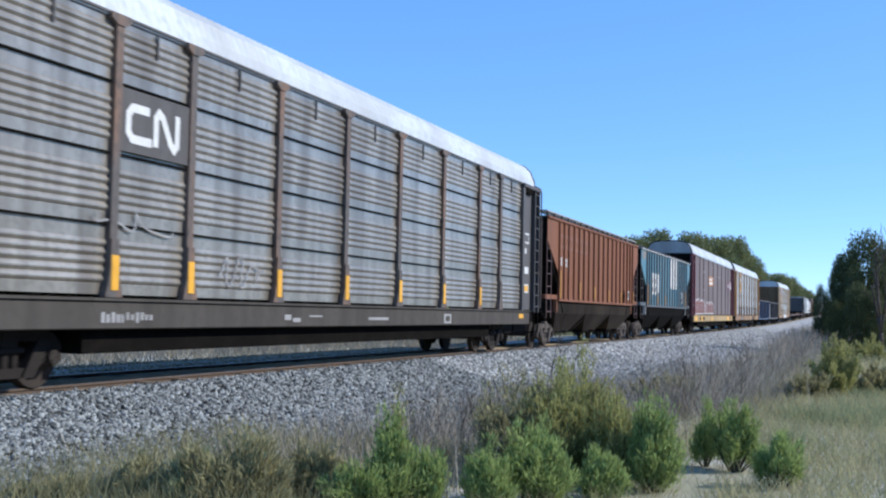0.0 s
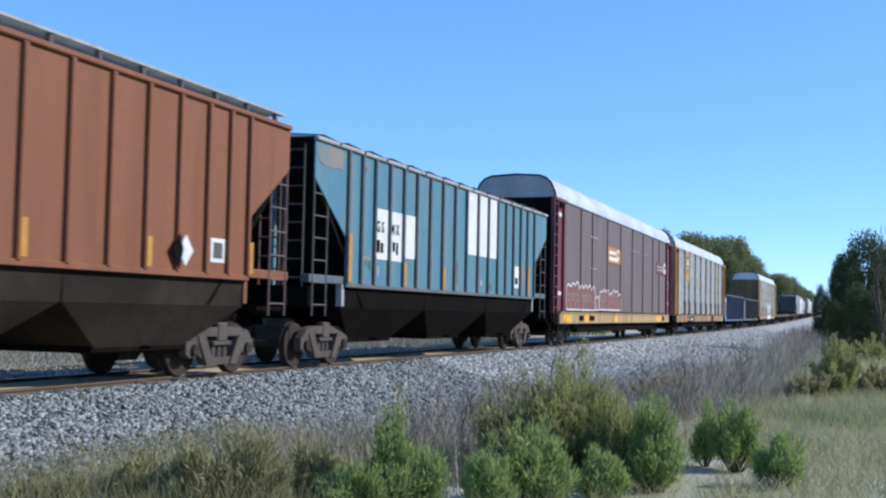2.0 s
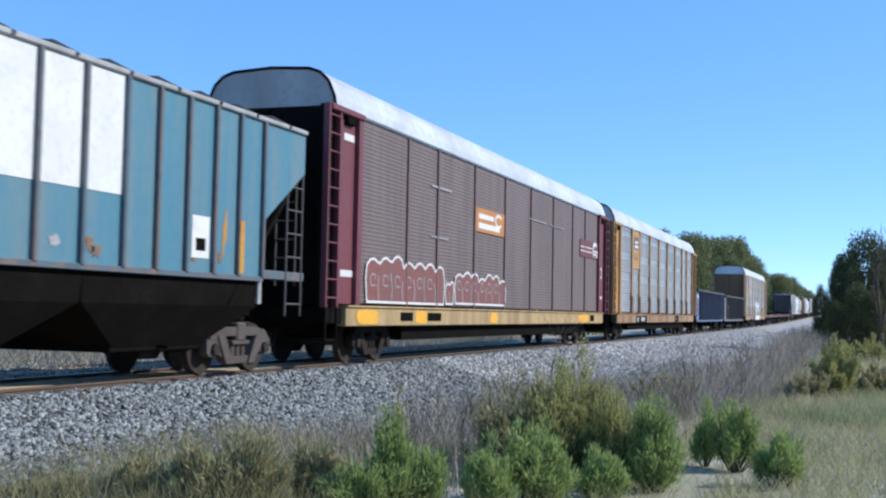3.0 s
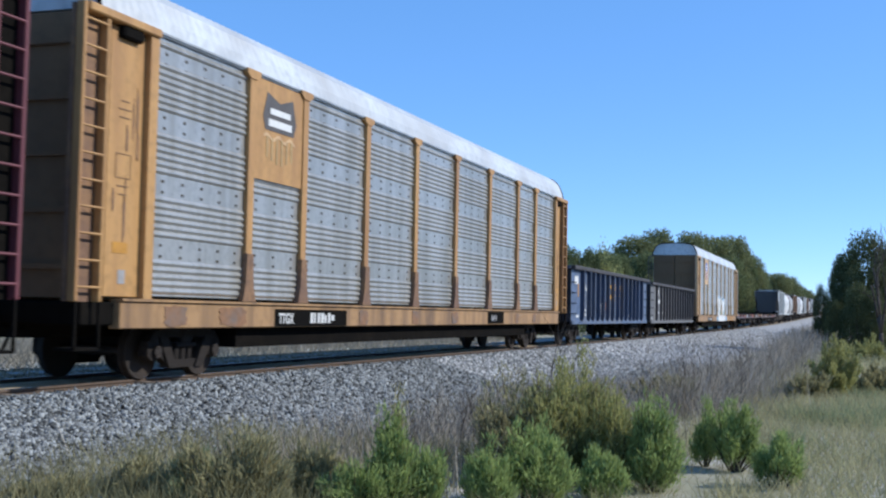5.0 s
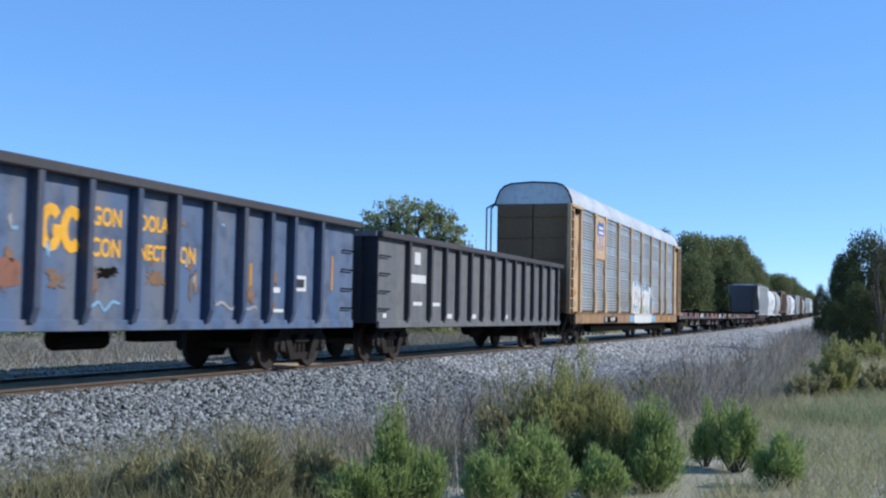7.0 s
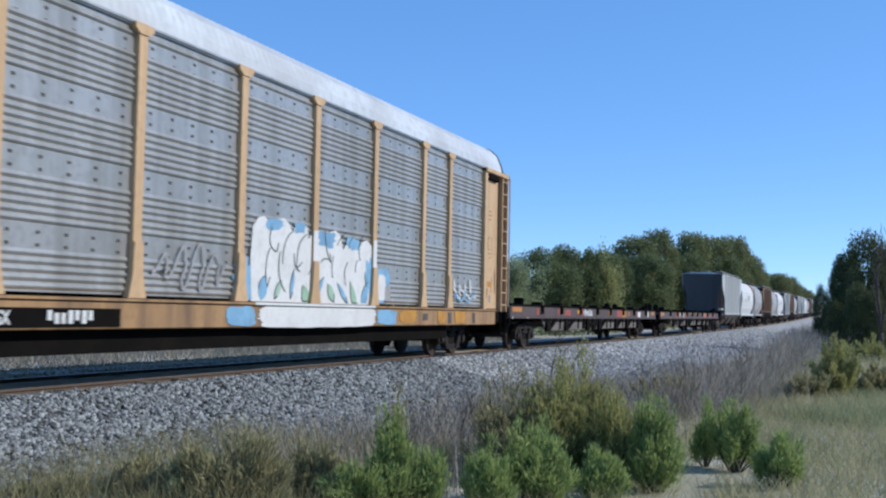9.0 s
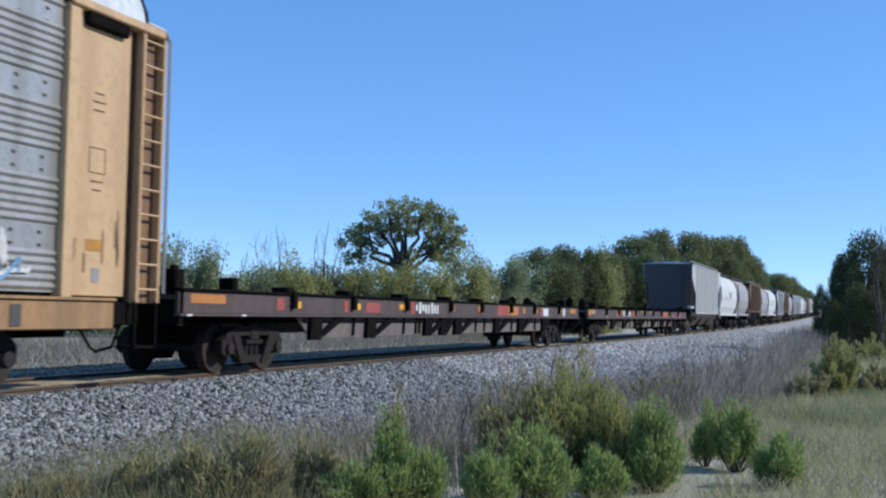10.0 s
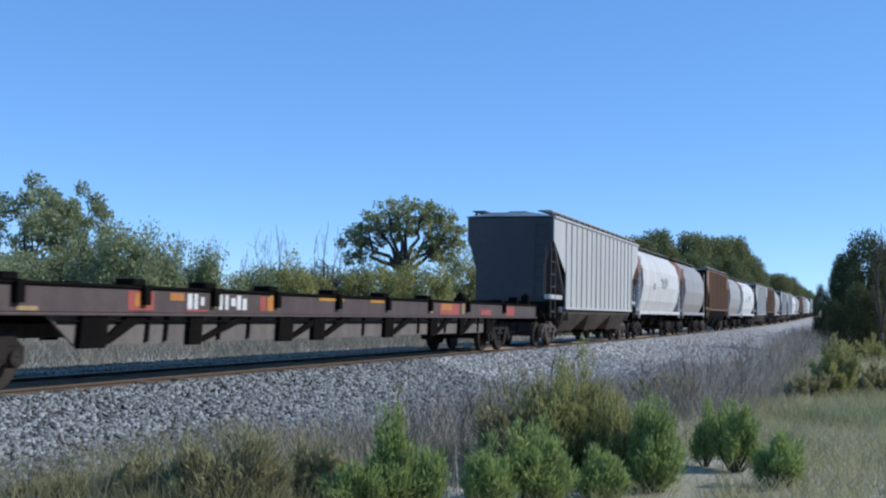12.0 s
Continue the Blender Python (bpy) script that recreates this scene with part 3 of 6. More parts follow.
        bend = [(W + 0.10, s * (h - 0.50), eave + 0.06), (W + 0.14, s * (h - 0.12), eave + 0.03), (W + 0.15, s * (h + 0.02), eave - 0.12), (W + 0.15, s * (h + 0.03), 3.0), (W + 0.15, s * (h + 0.03), floor_z + 0.1)]
        if s > 0 and (slots or post_mat is M_PALE_POST):
            for a, b in zip(bend, bend[1:]):
                rod(gp, a, b, 0.026, 6)
            part("grab_pipe", gp, M_GREY_PAINT if slots else M_GALV, car, "bent steel pipe at the car corner")
        elif s < 0 and post_mat is M_PALE_POST:
            for xx, yy in ((-W - 0.22, -h - 0.05), (-W - 0.06, -h + 0.02)):
                rod(gp, (xx, yy, floor_z - 0.1), (xx, yy, eave - 0.15), 0.035, 6)
                rod(gp, (xx, yy, eave - 0.15), (-W + 0.05, yy + 0.2, eave + 0.05), 0.035, 6)
            part("grab_pipe", gp, M_GREY_PAINT, car, "tall dark pipe beside the end door")
        else:
            gp.free()
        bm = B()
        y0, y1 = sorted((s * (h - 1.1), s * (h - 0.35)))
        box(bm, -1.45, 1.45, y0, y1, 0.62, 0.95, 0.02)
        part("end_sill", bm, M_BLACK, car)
        stp = B()
        y0, y1 = sorted((s * (h - 0.62), s * (h - 0.05)))
        box(stp, 1.25, 1.58, y0, y1, 0.28, 0.32)
        box(stp, 1.54, 1.58, y0, y0 + 0.04, 0.30, 0.98)
        box(stp, 1.54, 1.58, y1 - 0.04, y1, 0.30, 0.98)
        part("step", stp, M_BLACK, car)
        build_coupler(car, s * (h - 0.35), s)
        build_bogie(car, s * (h - 3.6), 0.86)
    return car, h


def side_rect(car, name, mat, y0, y1, z0, z1, x, label="", d=0.006):
    bm = B()
    box(bm, x, x + d, y0, y1, z0, z1)
    return part(name, bm, mat, car, label)


# ---------------------------------------------------------------- covered hoppers
def build_hopper(name, label, y_left, y_right, mat, ribs, bottom=1.47, eave=4.26, top=4.40, frame_mat=None, bays=3, boards=True, rib_mat=None, cut_z=3.5, end_mat=None, ladder_mat=None, rib_d=None, bay_mat=None, half=1.52):
    car, h = add_car(name, label, "hopper car", y_left, y_right)
    W = half
    frame_mat = frame_mat or mat
    rib_mat = rib_mat or mat
    r0, r1 = ribs[0], ribs[-1]
    for s in (-1, 1):
        x0 = s * W
        bm = B()
        prism(bm, [(-h, eave), (-h, cut_z), (r0, 2.40), (r0, bottom), (r1, bottom), (r1, 2.40), (h, cut_z), (h, eave)], "x", x0 - s * 0.03, x0)
        part("side_sheet", bm, mat, car)
    for y in ribs:
        bm = B()
        box(bm, W, W + (rib_d or 0.075), y - 0.04, y + 0.04, bottom - 0.02, eave - 0.02, 0.012)
        part("rib", bm, rib_mat, car)
    for s in (-1, 1):
        bm = B()
        box(bm, s * W - 0.05, s * W + 0.06, -h, h, eave - 0.02, eave + 0.07, 0.02)
        part("top_chord", bm, mat if boards else M_GABLE, car)
        bm = B()
        box(bm, s * W - 0.06, s * W + 0.05, r0 - 0.05, r1 + 0.05, bottom - 0.09, bottom, 0.01)
        part("side_sill", bm, frame_mat, car)
    bm = B()
    prism(bm, [(-W, eave + 0.06), (W, eave + 0.06), (0.7, top), (-0.7, top)], "y", -h + 0.02, h - 0.02)
    part("roof", bm, M_ROOF, car, "pale dusty roof")
    bm = B()
    box(bm, -0.35, 0.35, -h + 0.9, h - 0.9, top, top + 0.12, 0.03)
    part("hatch_cover", bm, M_GREY_PAINT, car, "long trough hatch cover on the roof")
    if boards:
        bm = B()
        box(bm, 0.98, 1.46, -h + 0.1, h - 0.1, eave + 0.24, eave + 0.28)
        part("running_board", bm, M_GABLE, car, "grey grated roof walkway")
        bm = B()
        box(bm, -1.46, -0.98, -h + 0.1, h - 0.1, eave + 0.24, eave + 0.28)
        for y in np.linspace(-h + 0.4, h - 0.4, 17):
            box(bm, -1.44, -1.36, y - 0.03, y + 0.03, eave + 0.05, eave + 0.24)
        part("far_running_board", bm, M_GREY_PAINT, car, "dark grated roof walkway")
        for y in np.linspace(-h + 0.4, h - 0.4, 17):
            bk = B()
            box(bk, 1.36, 1.44, y - 0.03, y + 0.03, eave + 0.05, eave + 0.24)
            part("walkway_bracket", bk, M_GREY_PAINT, car)
    else:
        for y in np.linspace(-h + 0.9, h - 0.9, 14):
            bk = B()
            rod(bk, (0.4, y, top + 0.13), (1.2, y + 0.1, eave + 0.22), 0.03, 6)
            rod(bk, (1.2, y + 0.1, eave + 0.22), (1.60, y + 0.14, eave + 0.02), 0.035, 6)
            part("hatch_bar", bk, M_GREY_PAINT, car)
    for s in (-1, 1):
        bm = B()
        prism(bm, [(s * (h - 0.05), eave), (s * (h - 0.05), cut_z), (s * (h - 2.6), bottom - 0.5), (s * (h - 2.66), bottom - 0.5), (s * (h - 0.12), cut_z + 0.1), (s * (h - 0.12), eave)], "x", -W + 0.04, W - 0.04)
        part("end_slope", bm, end_mat or M_BLACK, car)
        if end_mat:
            pl = B()
            a, b = sorted((s * (h - 0.045), s * h))
            prism(pl, [(0.03 - W, eave), (W - 0.03, eave), (W - 0.03, cut_z + 0.05), (1.25, cut_z - 0.85), (1.25, 1.3), (-1.25, 1.3), (-1.25, cut_z - 0.85), (0.03 - W, cut_z + 0.05)], "y", a, b)
            part("end_plate", pl, end_mat, car, "dark grey end sheet that narrows downwards")
    y0, y1 = r0 - 0.1, r1 + 0.1
    span = y1 - y0
    for k in range(bays):
        yc = y0 + span * (k + 0.5) / bays
        w = span / bays * 0.5
        bm = B()
        lev = [(1.0, W - 0.05, bottom - 0.04), (0.99, W - 0.08, 0.94), (0.48, 1.06, 0.28)]
        rows = [[bm.verts.new((x * xx, yc + c * w * f, z)) for x, c in ((-1, -1), (1, -1), (1, 1), (-1, 1))] for f, xx, z in lev]
        for a, b in zip(rows, rows[1:]):
            for i in range(4):
                bm.faces.new([a[i], a[(i + 1) % 4], b[(i + 1) % 4], b[i]])
        bm.faces.new(rows[0])
        bm.faces.new(rows[-1])
        # the default black puts the shade below the car into the colour
        hop = part("discharge_hopper", bm, bay_mat or M_BLACK, car, "grimy sloping discharge hopper, darkened")
        g = B()
        box(g, -1.05, 1.05, yc - w * 0.5, yc + w * 0.5, 0.20, 0.34, 0.02)
        rod(g, (-1.25, yc, 0.27), (1.25, yc, 0.27), 0.03, 8)
        part("outlet_gate", g, M_BLACK, hop)
    bm = B()
    box(bm, -0.3, 0.3, -h - 0.2, h + 0.2, 0.75, 1.1, 0.02)
    part("centre_sill", bm, M_BLACK, car)
    for s in (-1, 1):
        ye = s * (h + 0.10)
        rr = r0 if s < 0 else r1
        bm = B()
        a, b = sorted((ye, ye - s * 0.16))
        box(bm, -1.5, 1.5, a, b, 0.95, 1.35, 0.02)
        part("end_beam", bm, M_BLACK, car)
        bm = B()
        a, b = sorted((rr, ye))
        box(bm, 1.30, 1.50, a, b, 1.44, 1.60, 0.01)
        part("side_beam", bm, frame_mat, car)
        for xx in ((-1.1, -0.5, 0.6) if end_mat else (-1.45, -0.6, 0.6)):
            bm = B()
            a, b = sorted((s * (h - 0.02), s * (h - 0.12)))
            box(bm, xx - 0.05, xx + 0.05, a, b, 1.3, cut_z + 0.1)
            part("end_post", bm, end_mat or mat, car)
        bm = B()
        a, b = sorted((rr, rr + s * 0.12))
        box(bm, 1.36, 1.50, a, b, 0.98, bottom, 0.01)
        part("jacking_post", bm, M_GABLE if not boards else frame_mat, car)
        build_ladder(car, 1.50, s * (h - 0.03) - (0.62 if s > 0 else 0.0), 0.78, cut_z + 0.1, 0.62, ladder_mat or frame_mat, 0.44)
        build_ladder(car, 0.9, s * (h + 0.06), 1.35, eave - 0.1, 0.42, ladder_mat or frame_mat, 0.36, along="x")
        build_coupler(car, s * (h + 0.05), s)
        build_bogie(car, s * (h - 1.55), mat=M_BOGIE_DUSTY)
    return car, h


# ---------------------------------------------------------------- gondolas
def build_gondola(name, label, y_left, y_right, mat, ribs, bottom=0.66, top=2.80, rib_mat=None, deep=0.15):
    car, h = add_car(name, label, "gondola car", y_left, y_right)
    W = 1.42
    for s in (-1, 1):
        bm = B()
        box(bm, min(s * W, s * (W - 0.05)), max(s * W, s * (W - 0.05)), -h + 0.05, h - 0.05, bottom, top)
        part("side_sheet", bm, mat, car)
        bm = B()
        box(bm, min(s * (W - 0.08), s * (W + deep + 0.02)), max(s * (W - 0.08), s * (W + deep + 0.02)), -h, h, top - 0.02, top + 0.13, 0.02)
        part("top_chord", bm, M_CHORD, car)
        bm = B()
        box(bm, min(s * (W - 0.03), s * (W + 0.05)), max(s * (W - 0.03), s * (W + 0.05)), -h + 0.1, h - 0.1, bottom - 0.10, bottom + 0.06, 0.01)
        part("bottom_chord", bm, mat, car)
    for y in ribs:
        bm = B()
        prism(bm, [(W, bottom), (W + deep * 0.6, bottom + 0.02), (W + deep, bottom + 0.22), (W + deep, top - 0.02), (W, top - 0.02)], "y", y - 0.06, y + 0.06)
        part("rib", bm, rib_mat or mat, car)
    for s in (-1, 1):
        ye = s * (h - 0.03)
        bm = B()
        box(bm, -W, W, min(ye, ye - s * 0.06), max(ye, ye - s * 0.06), bottom, top + 0.1)
        # end painted darker than the sides to hold its shade
        wall = part("end_wall", bm, M_GON_DARK, car)
        for xx in (-1.0, -0.35, 0.35, 1.0):
            rb = B()
            box(rb, xx - 0.07, xx + 0.07, min(ye, ye + s * 0.1), max(ye, ye + s * 0.1), bottom, top)
            part("end_rib", rb, M_GON_DARK, wall)
        rb = B()
        box(rb, -W, W, min(ye, ye + s * 0.1), max(ye, ye + s * 0.1), top, top + 0.12)
        part("end_chord", rb, mat, wall)
        for z in (0.95, 1.35, 1.75, 2.15):
            bm = B()
            y0 = s * (h - 0.15)
            rod(bm, (W + 0.07, y0, z), (W + 0.07, y0 - s * 0.5, z), 0.016, 6)
            rod(bm, (W, y0, z), (W + 0.07, y0, z), 0.016, 6)
            rod(bm, (W, y0 - s * 0.5, z), (W + 0.07, y0 - s * 0.5, z), 0.016, 6)
            part("grab_iron", bm, M_BLACK, car)
        build_coupler(car, s * (h - 0.05), s)
        build_bogie(car, s * (h - 1.75))
    bm = B()
    box(bm, -W + 0.05, W - 0.05, -h + 0.1, h - 0.1, bottom + 0.05, bottom + 0.18)
    box(bm, -0.3, 0.3, -h + 0.1, h - 0.1, 0.55, 0.72)
    for y in np.linspace(-h + 2.5, h - 2.5, 8):
        box(bm, -W + 0.05, W - 0.02, y - 0.07, y + 0.07, bottom - 0.12, bottom + 0.05)
    part("floor", bm, M_BLACK, car)
    bm = B()
    rod(bm, (0.9, -0.6, 0.42), (0.9, 0.5, 0.42), 0.17, 10)
    part("brake_reservoir", bm, M_BLACK, car)
    bm = B()
    box(bm, 0.8, 1.2, 1.2, 2.2, 0.35, 0.6, 0.03)
    part("brake_valve", bm, M_BLACK, car)
    return car, h


# ---------------------------------------------------------------- flat cars
def build_flat(name, label, y_left, y_right, brackets, web_shadows, struts):
    car, h = add_car(name, label, "flat car", y_left, y_right)
    W = 1.45
    for s in (-1, 1):
        bm = B()
        box(bm, s * (W - 0.04) - 0.04, s * (W - 0.04) + 0.04, -h + 0.1, h - 0.1, 0.80, 1.16, 0.012)
        part("side_sill", bm, M_FLAT_BROWN, car)
        bm = B()
        box(bm, s * (W - 0.03) - 0.07, s * (W - 0.03) + 0.07, -h + 0.1, h - 0.1, 1.16, 1.21, 0.01)
        part("top_flange", bm, M_BLACK, car)
        bm = B()
        box(bm, s * (W - 0.03) - 0.07, s * (W - 0.03) + 0.07, -h + 0.1, h - 0.1, 0.755, 0.80, 0.01)
        part("bottom_flange", bm, M_FLAT_BROWN, car)
        bm = B()
        prism(bm, [(-h + 4.4, 0.755), (-h + 5.0, 0.34), (h - 5.0, 0.34), (h - 4.4, 0.755)], "x", s * 1.32, s * 1.36)
        part("web_plate", bm, M_WEB, car, "dusty brown-grey web plate below the sill")
        # black plates and diagonals modelled in place of shadows on the web
        for y0, y1, y2 in web_shadows:
            bm = B()
            prism(bm, [(y0, 0.30), (y1, 0.30), (y1 + 0.05, 0.755), (y0 + 0.05, 0.755)], "x", s * 1.361, s * 1.45)
            part("brace_plate", bm, M_BLACK, car)
            bm = B()
            prism(bm, [(y1 - 0.1, 0.36), (y1 + 0.12, 0.36), (y2 + 0.12, 0.755), (y2 - 0.35, 0.755)], "x", s * 1.361, s * 1.44)
            part("brace", bm, M_BLACK, car)
        for y in struts:
            bm = B()
            prism(bm, [(y - 0.05, 0.37), (y + 0.03, 0.37), (y + 0.08, 0.755), (y, 0.755)], "x", s * 1.361, s * 1.40)
            part("strut", bm, M_BLACK, car)
        bm = B()
        rod(bm, Vector((s * 1.40, -h + 4.6, 0.68)), Vector((s * 1.40, h - 4.6, 0.64)), 0.02, 6)
        part("brake_pipe", bm, M_BLACK, car)
    bm = B()
    box(bm, -W + 0.09, W - 0.09, -h + 0.1, h - 0.1, 1.02, 1.10)
    part("deck", bm, M_FLAT_BROWN, car)
    bm = B()
    box(bm, -0.40, 0.40, -h + 0.3, h - 0.3, 0.62, 1.0)
    part("centre_sill", bm, M_BLACK, car)
    for y in brackets:
        bm = B()
        box(bm, W - 0.28, W + 0.06, y - 0.16, y + 0.16, 1.2, 1.31, 0.02)
        box(bm, W - 0.01, W + 0.09, y + 0.10, y + 0.26, 0.92, 1.22, 0.01)
        part("lashing_bracket", bm, M_BLACK, car)
        bm = B()
        box(bm, -W - 0.06, -W + 0.28, y - 0.16, y + 0.16, 1.2, 1.31)
        part("far_lashing_bracket", bm, M_BLACK, car)
    for s in (-1, 1):
        ye = s * (h - 0.12)
        bm = B()
        a, b = sorted((ye, ye - s * 0.12))
        box(bm, -W, W, a, b, 0.62, 1.16, 0.01)
        part("end_sill", bm, M_BLACK, car)
        for xx in (-1.15, 1.15):
            bm = B()
            a, b = sorted((ye - s * 0.42, ye - s * 0.14))
            box(bm, xx - 0.13, xx + 0.13, a, b, 1.16, 1.52, 0.03)
            box(bm, xx - 0.05, xx + 0.05, a + 0.08, b - 0.08, 1.52, 1.58)
            part("container_pedestal", bm, M_BLACK, car)
        bm = B()
        a, b = sorted((ye - s * 2.0, ye - s * 1.82))
        box(bm, 1.05, 1.36, a, b, 1.16, 1.43, 0.03)
        part("container_stop", bm, M_BLACK, car)
        build_coupler(car, s * (h - 0.15), s)
        build_bogie(car, s * (h - 3.2))
    return car, h


# ---------------------------------------------------------------- curved-side hoppers
def build_round_hopper(name, label, y_left, y_right, mat, end_mat):
    car, h = add_car(name, label, "hopper car", y_left, y_right)
    prof = [(1.18, 1.15), (1.42, 1.7), (1.55, 2.5), (1.50, 3.3), (1.28, 3.9), (0.85, 4.3), (0.45, 4.42)]
    prof = prof + [(-x, z) for x, z in prof[::-1]]
    bm = B()
    prism(bm, prof, "y", -h + 1.0, h - 1.0)
    part("barrel", bm, mat, car)
    for s in (-1, 1):
        bm = B()
        a = [bm.verts.new((x, s * (h - 0.99), z)) for x, z in prof]
        b = [bm.verts.new((x * 0.8, s * (h - (0.25 if z > 3.0 else 1.8)), z * 0.97)) for x, z in prof]
        for i in range(len(prof)):
            j = (i + 1) % len(prof)
            bm.faces.new([a[i], a[j], b[j], b[i]])
        bm.faces.new(b)
        part("end_slope", bm, end_mat, car)
        bm = B()
        ye = s * (h - 0.1)
        box(bm, -1.45, 1.45, min(ye, ye - s * 0.9), max(ye, ye - s * 0.9), 0.95, 1.18, 0.02)
        part("end_platform", bm, mat, car)
        build_ladder(car, 1.46, ye - (0.45 if s > 0 else 0), 0.8, 3.9, 0.42, mat, 0.36)
        build_coupler(car, s * (h - 0.15), s)
        build_bogie(car, s * (h - 1.9))
    bm = B()
    box(bm, 1.3, 1.5, -h + 0.3, h - 0.3, 1.0, 1.17, 0.01)
    box(bm, -1.5, -1.3, -h + 0.3, h - 0.3, 1.0, 1.17)
    part("side_sill", bm, mat, car)
    bm = B()
    for s in (-1, 1):
        box(bm, s * 0.55 - 0.25, s * 0.55 + 0.25, -h + 0.3, h - 0.3, 4.50, 4.54)
        for y in np.linspace(-h + 1.2, h - 1.2, 10):
            box(bm, s * 0.55 - 0.02, s * 0.55 + 0.02, y - 0.02, y + 0.02, 4.25, 4.5)
    part("running_board", bm, M_GREY_PAINT, car)
    bm = B()
    for y in (-h * 0.4, 0.0, h * 0.4):
        t = [bm.verts.new((x * 1.15, y + c * h * 0.19, 1.15)) for x, c in ((-1, -1), (1, -1), (1, 1), (-1, 1))]
        b = [bm.verts.new((x * 0.9, y + c * 0.3, 0.4)) for x, c in ((-1, -1), (1, -1), (1, 1), (-1, 1))]
        for i in range(4):
            bm.faces.new([t[i], t[(i + 1) % 4], b[(i + 1) % 4], b[i]])
        bm.faces.new(t)
        bm.faces.new(b)
    box(bm, -0.3, 0.3, -h + 0.1, h - 0.1, 0.78, 1.0)
    part("underframe", bm, M_BLACK, car)
    return car, h


# ---------------------------------------------------------------- markings
def marks(car, name, mat, x, rects, label=""):
    """Painted rectangles (y0, y1, z0, z1) on the side, each a thin plate."""
    for y0, y1, z0, z1 in rects:
        side_rect(car, name, mat, y0, y1, z0, z1, x, label)


def spray(car, name, mat, x, outline, label="", d=0.006):
    """A painted patch with an outline of (y, z) points."""
    bm = B()
    prism(bm, outline, "x", x, x + d)
    return part(name, bm, mat, car, label)


def bubble(y0, y1, z0, z1, seed, n=26, rag=0.16):
    """A rough rounded outline filling a rectangle."""
    r = random.Random(seed)
    out = []
    for k in range(n):
        a = 2 * math.pi * k / n
        c, q = math.cos(a), math.sin(a)
        m = max(abs(c), abs(q)) ** 0.75
        f = 1 - rag * r.random()
        out.append(((y0 + y1) / 2 + (y1 - y0) / 2 * c / m * f, (z0 + z1) / 2 + (z1 - z0) / 2 * q / m * f))
    return out


def stroke(car, name, mat, x, pts, w, label=""):
    """A painted ribbon of width w along (y, z) points."""
    p = [Vector(q) for q in pts]
    closed = (p[0] - p[-1]).length < 1e-5
    if closed:
        p = p[:-1]
    n = len(p)
    bm = B()
    rows = []
    for i in range(n):
        a = p[i - 1] if (i or closed) else p[i]
        b = p[(i + 1) % n] if (i < n - 1 or closed) else p[i]
        d1, d2 = (p[i] - a), (b - p[i])
        d = (d1.normalized() if d1.length else d2.normalized()) + (d2.normalized() if d2.length else d1.normalized())
        if d.length < 0.35:
            d = d1.normalized() if d1.length else d2.normalized()
        d.normalize()
        nr = Vector((-d.y, d.x)) * w / 2
        ref = d1.normalized() if d1.length else d2.normalized()
        k = max(0.6, abs(d.dot(ref)))
        nr /= k
        l, r = p[i] + nr, p[i] - nr
        rows.append([bm.verts.new((x + 0.005, l.x, l.y)), bm.verts.new((x + 0.005, r.x, r.y)), bm.verts.new((x, r.x, r.y)), bm.verts.new((x, l.x, l.y))])
    for i in range(n if closed else n - 1):
        a, b = rows[i], rows[(i + 1) % n]
        for k in range(4):
            bm.faces.new([a[k], a[(k + 1) % 4], b[(k + 1) % 4], b[k]])
    return part(name, bm, mat, car, label)


def scallops(y0, y1, z0, z1, n, seed):
    """Bubble lettering: straight foot and sides, a row of n rounded tops."""
    r = random.Random(seed)
    out = [(y0 + 0.05, z0), (y1 - 0.05, z0), (y1, z0 + (z1 - z0) * 0.5)]
    w = (y1 - y0) / n
    for k in range(n - 1, -1, -1):
        top = z1 - r.uniform(0.0, 0.16) * (z1 - z0)
        for a in (0.15, 0.45, 0.75, 1.0):
            out.append((y0 + w * (k + 1 - a * 0.96), top - 0.13 * (z1 - z0) * abs(2 * a - 1) ** 2))
    return out + [(y0 - 0.03, z0 + (z1 - z0) * 0.45)]


def scrawl(y0, y1, z0, z1, seed, n=14):
    """A looping hand-drawn line across a rectangle."""
    r = random.Random(seed)
    a, b, p, q = r.uniform(1.6, 2.6), r.uniform(0.5, 0.9), r.uniform(0, 6), r.uniform(0, 6)
    steps = n * 5
    out = []
    for k in range(steps):
        t = k / (steps - 1)
        u = t * n * 0.5 * math.pi
        amp = 0.5 + 0.3 * math.sin(u * b * 0.37 + q)
        out.append((y0 + (y1 - y0) * (t * 0.86 + 0.07 + 0.07 * math.cos(u + p)), (z0 + z1) / 2 + (z1 - z0) / 2 * (amp * math.sin(u) + 0.25 * math.sin(u * a + p))))
    return out


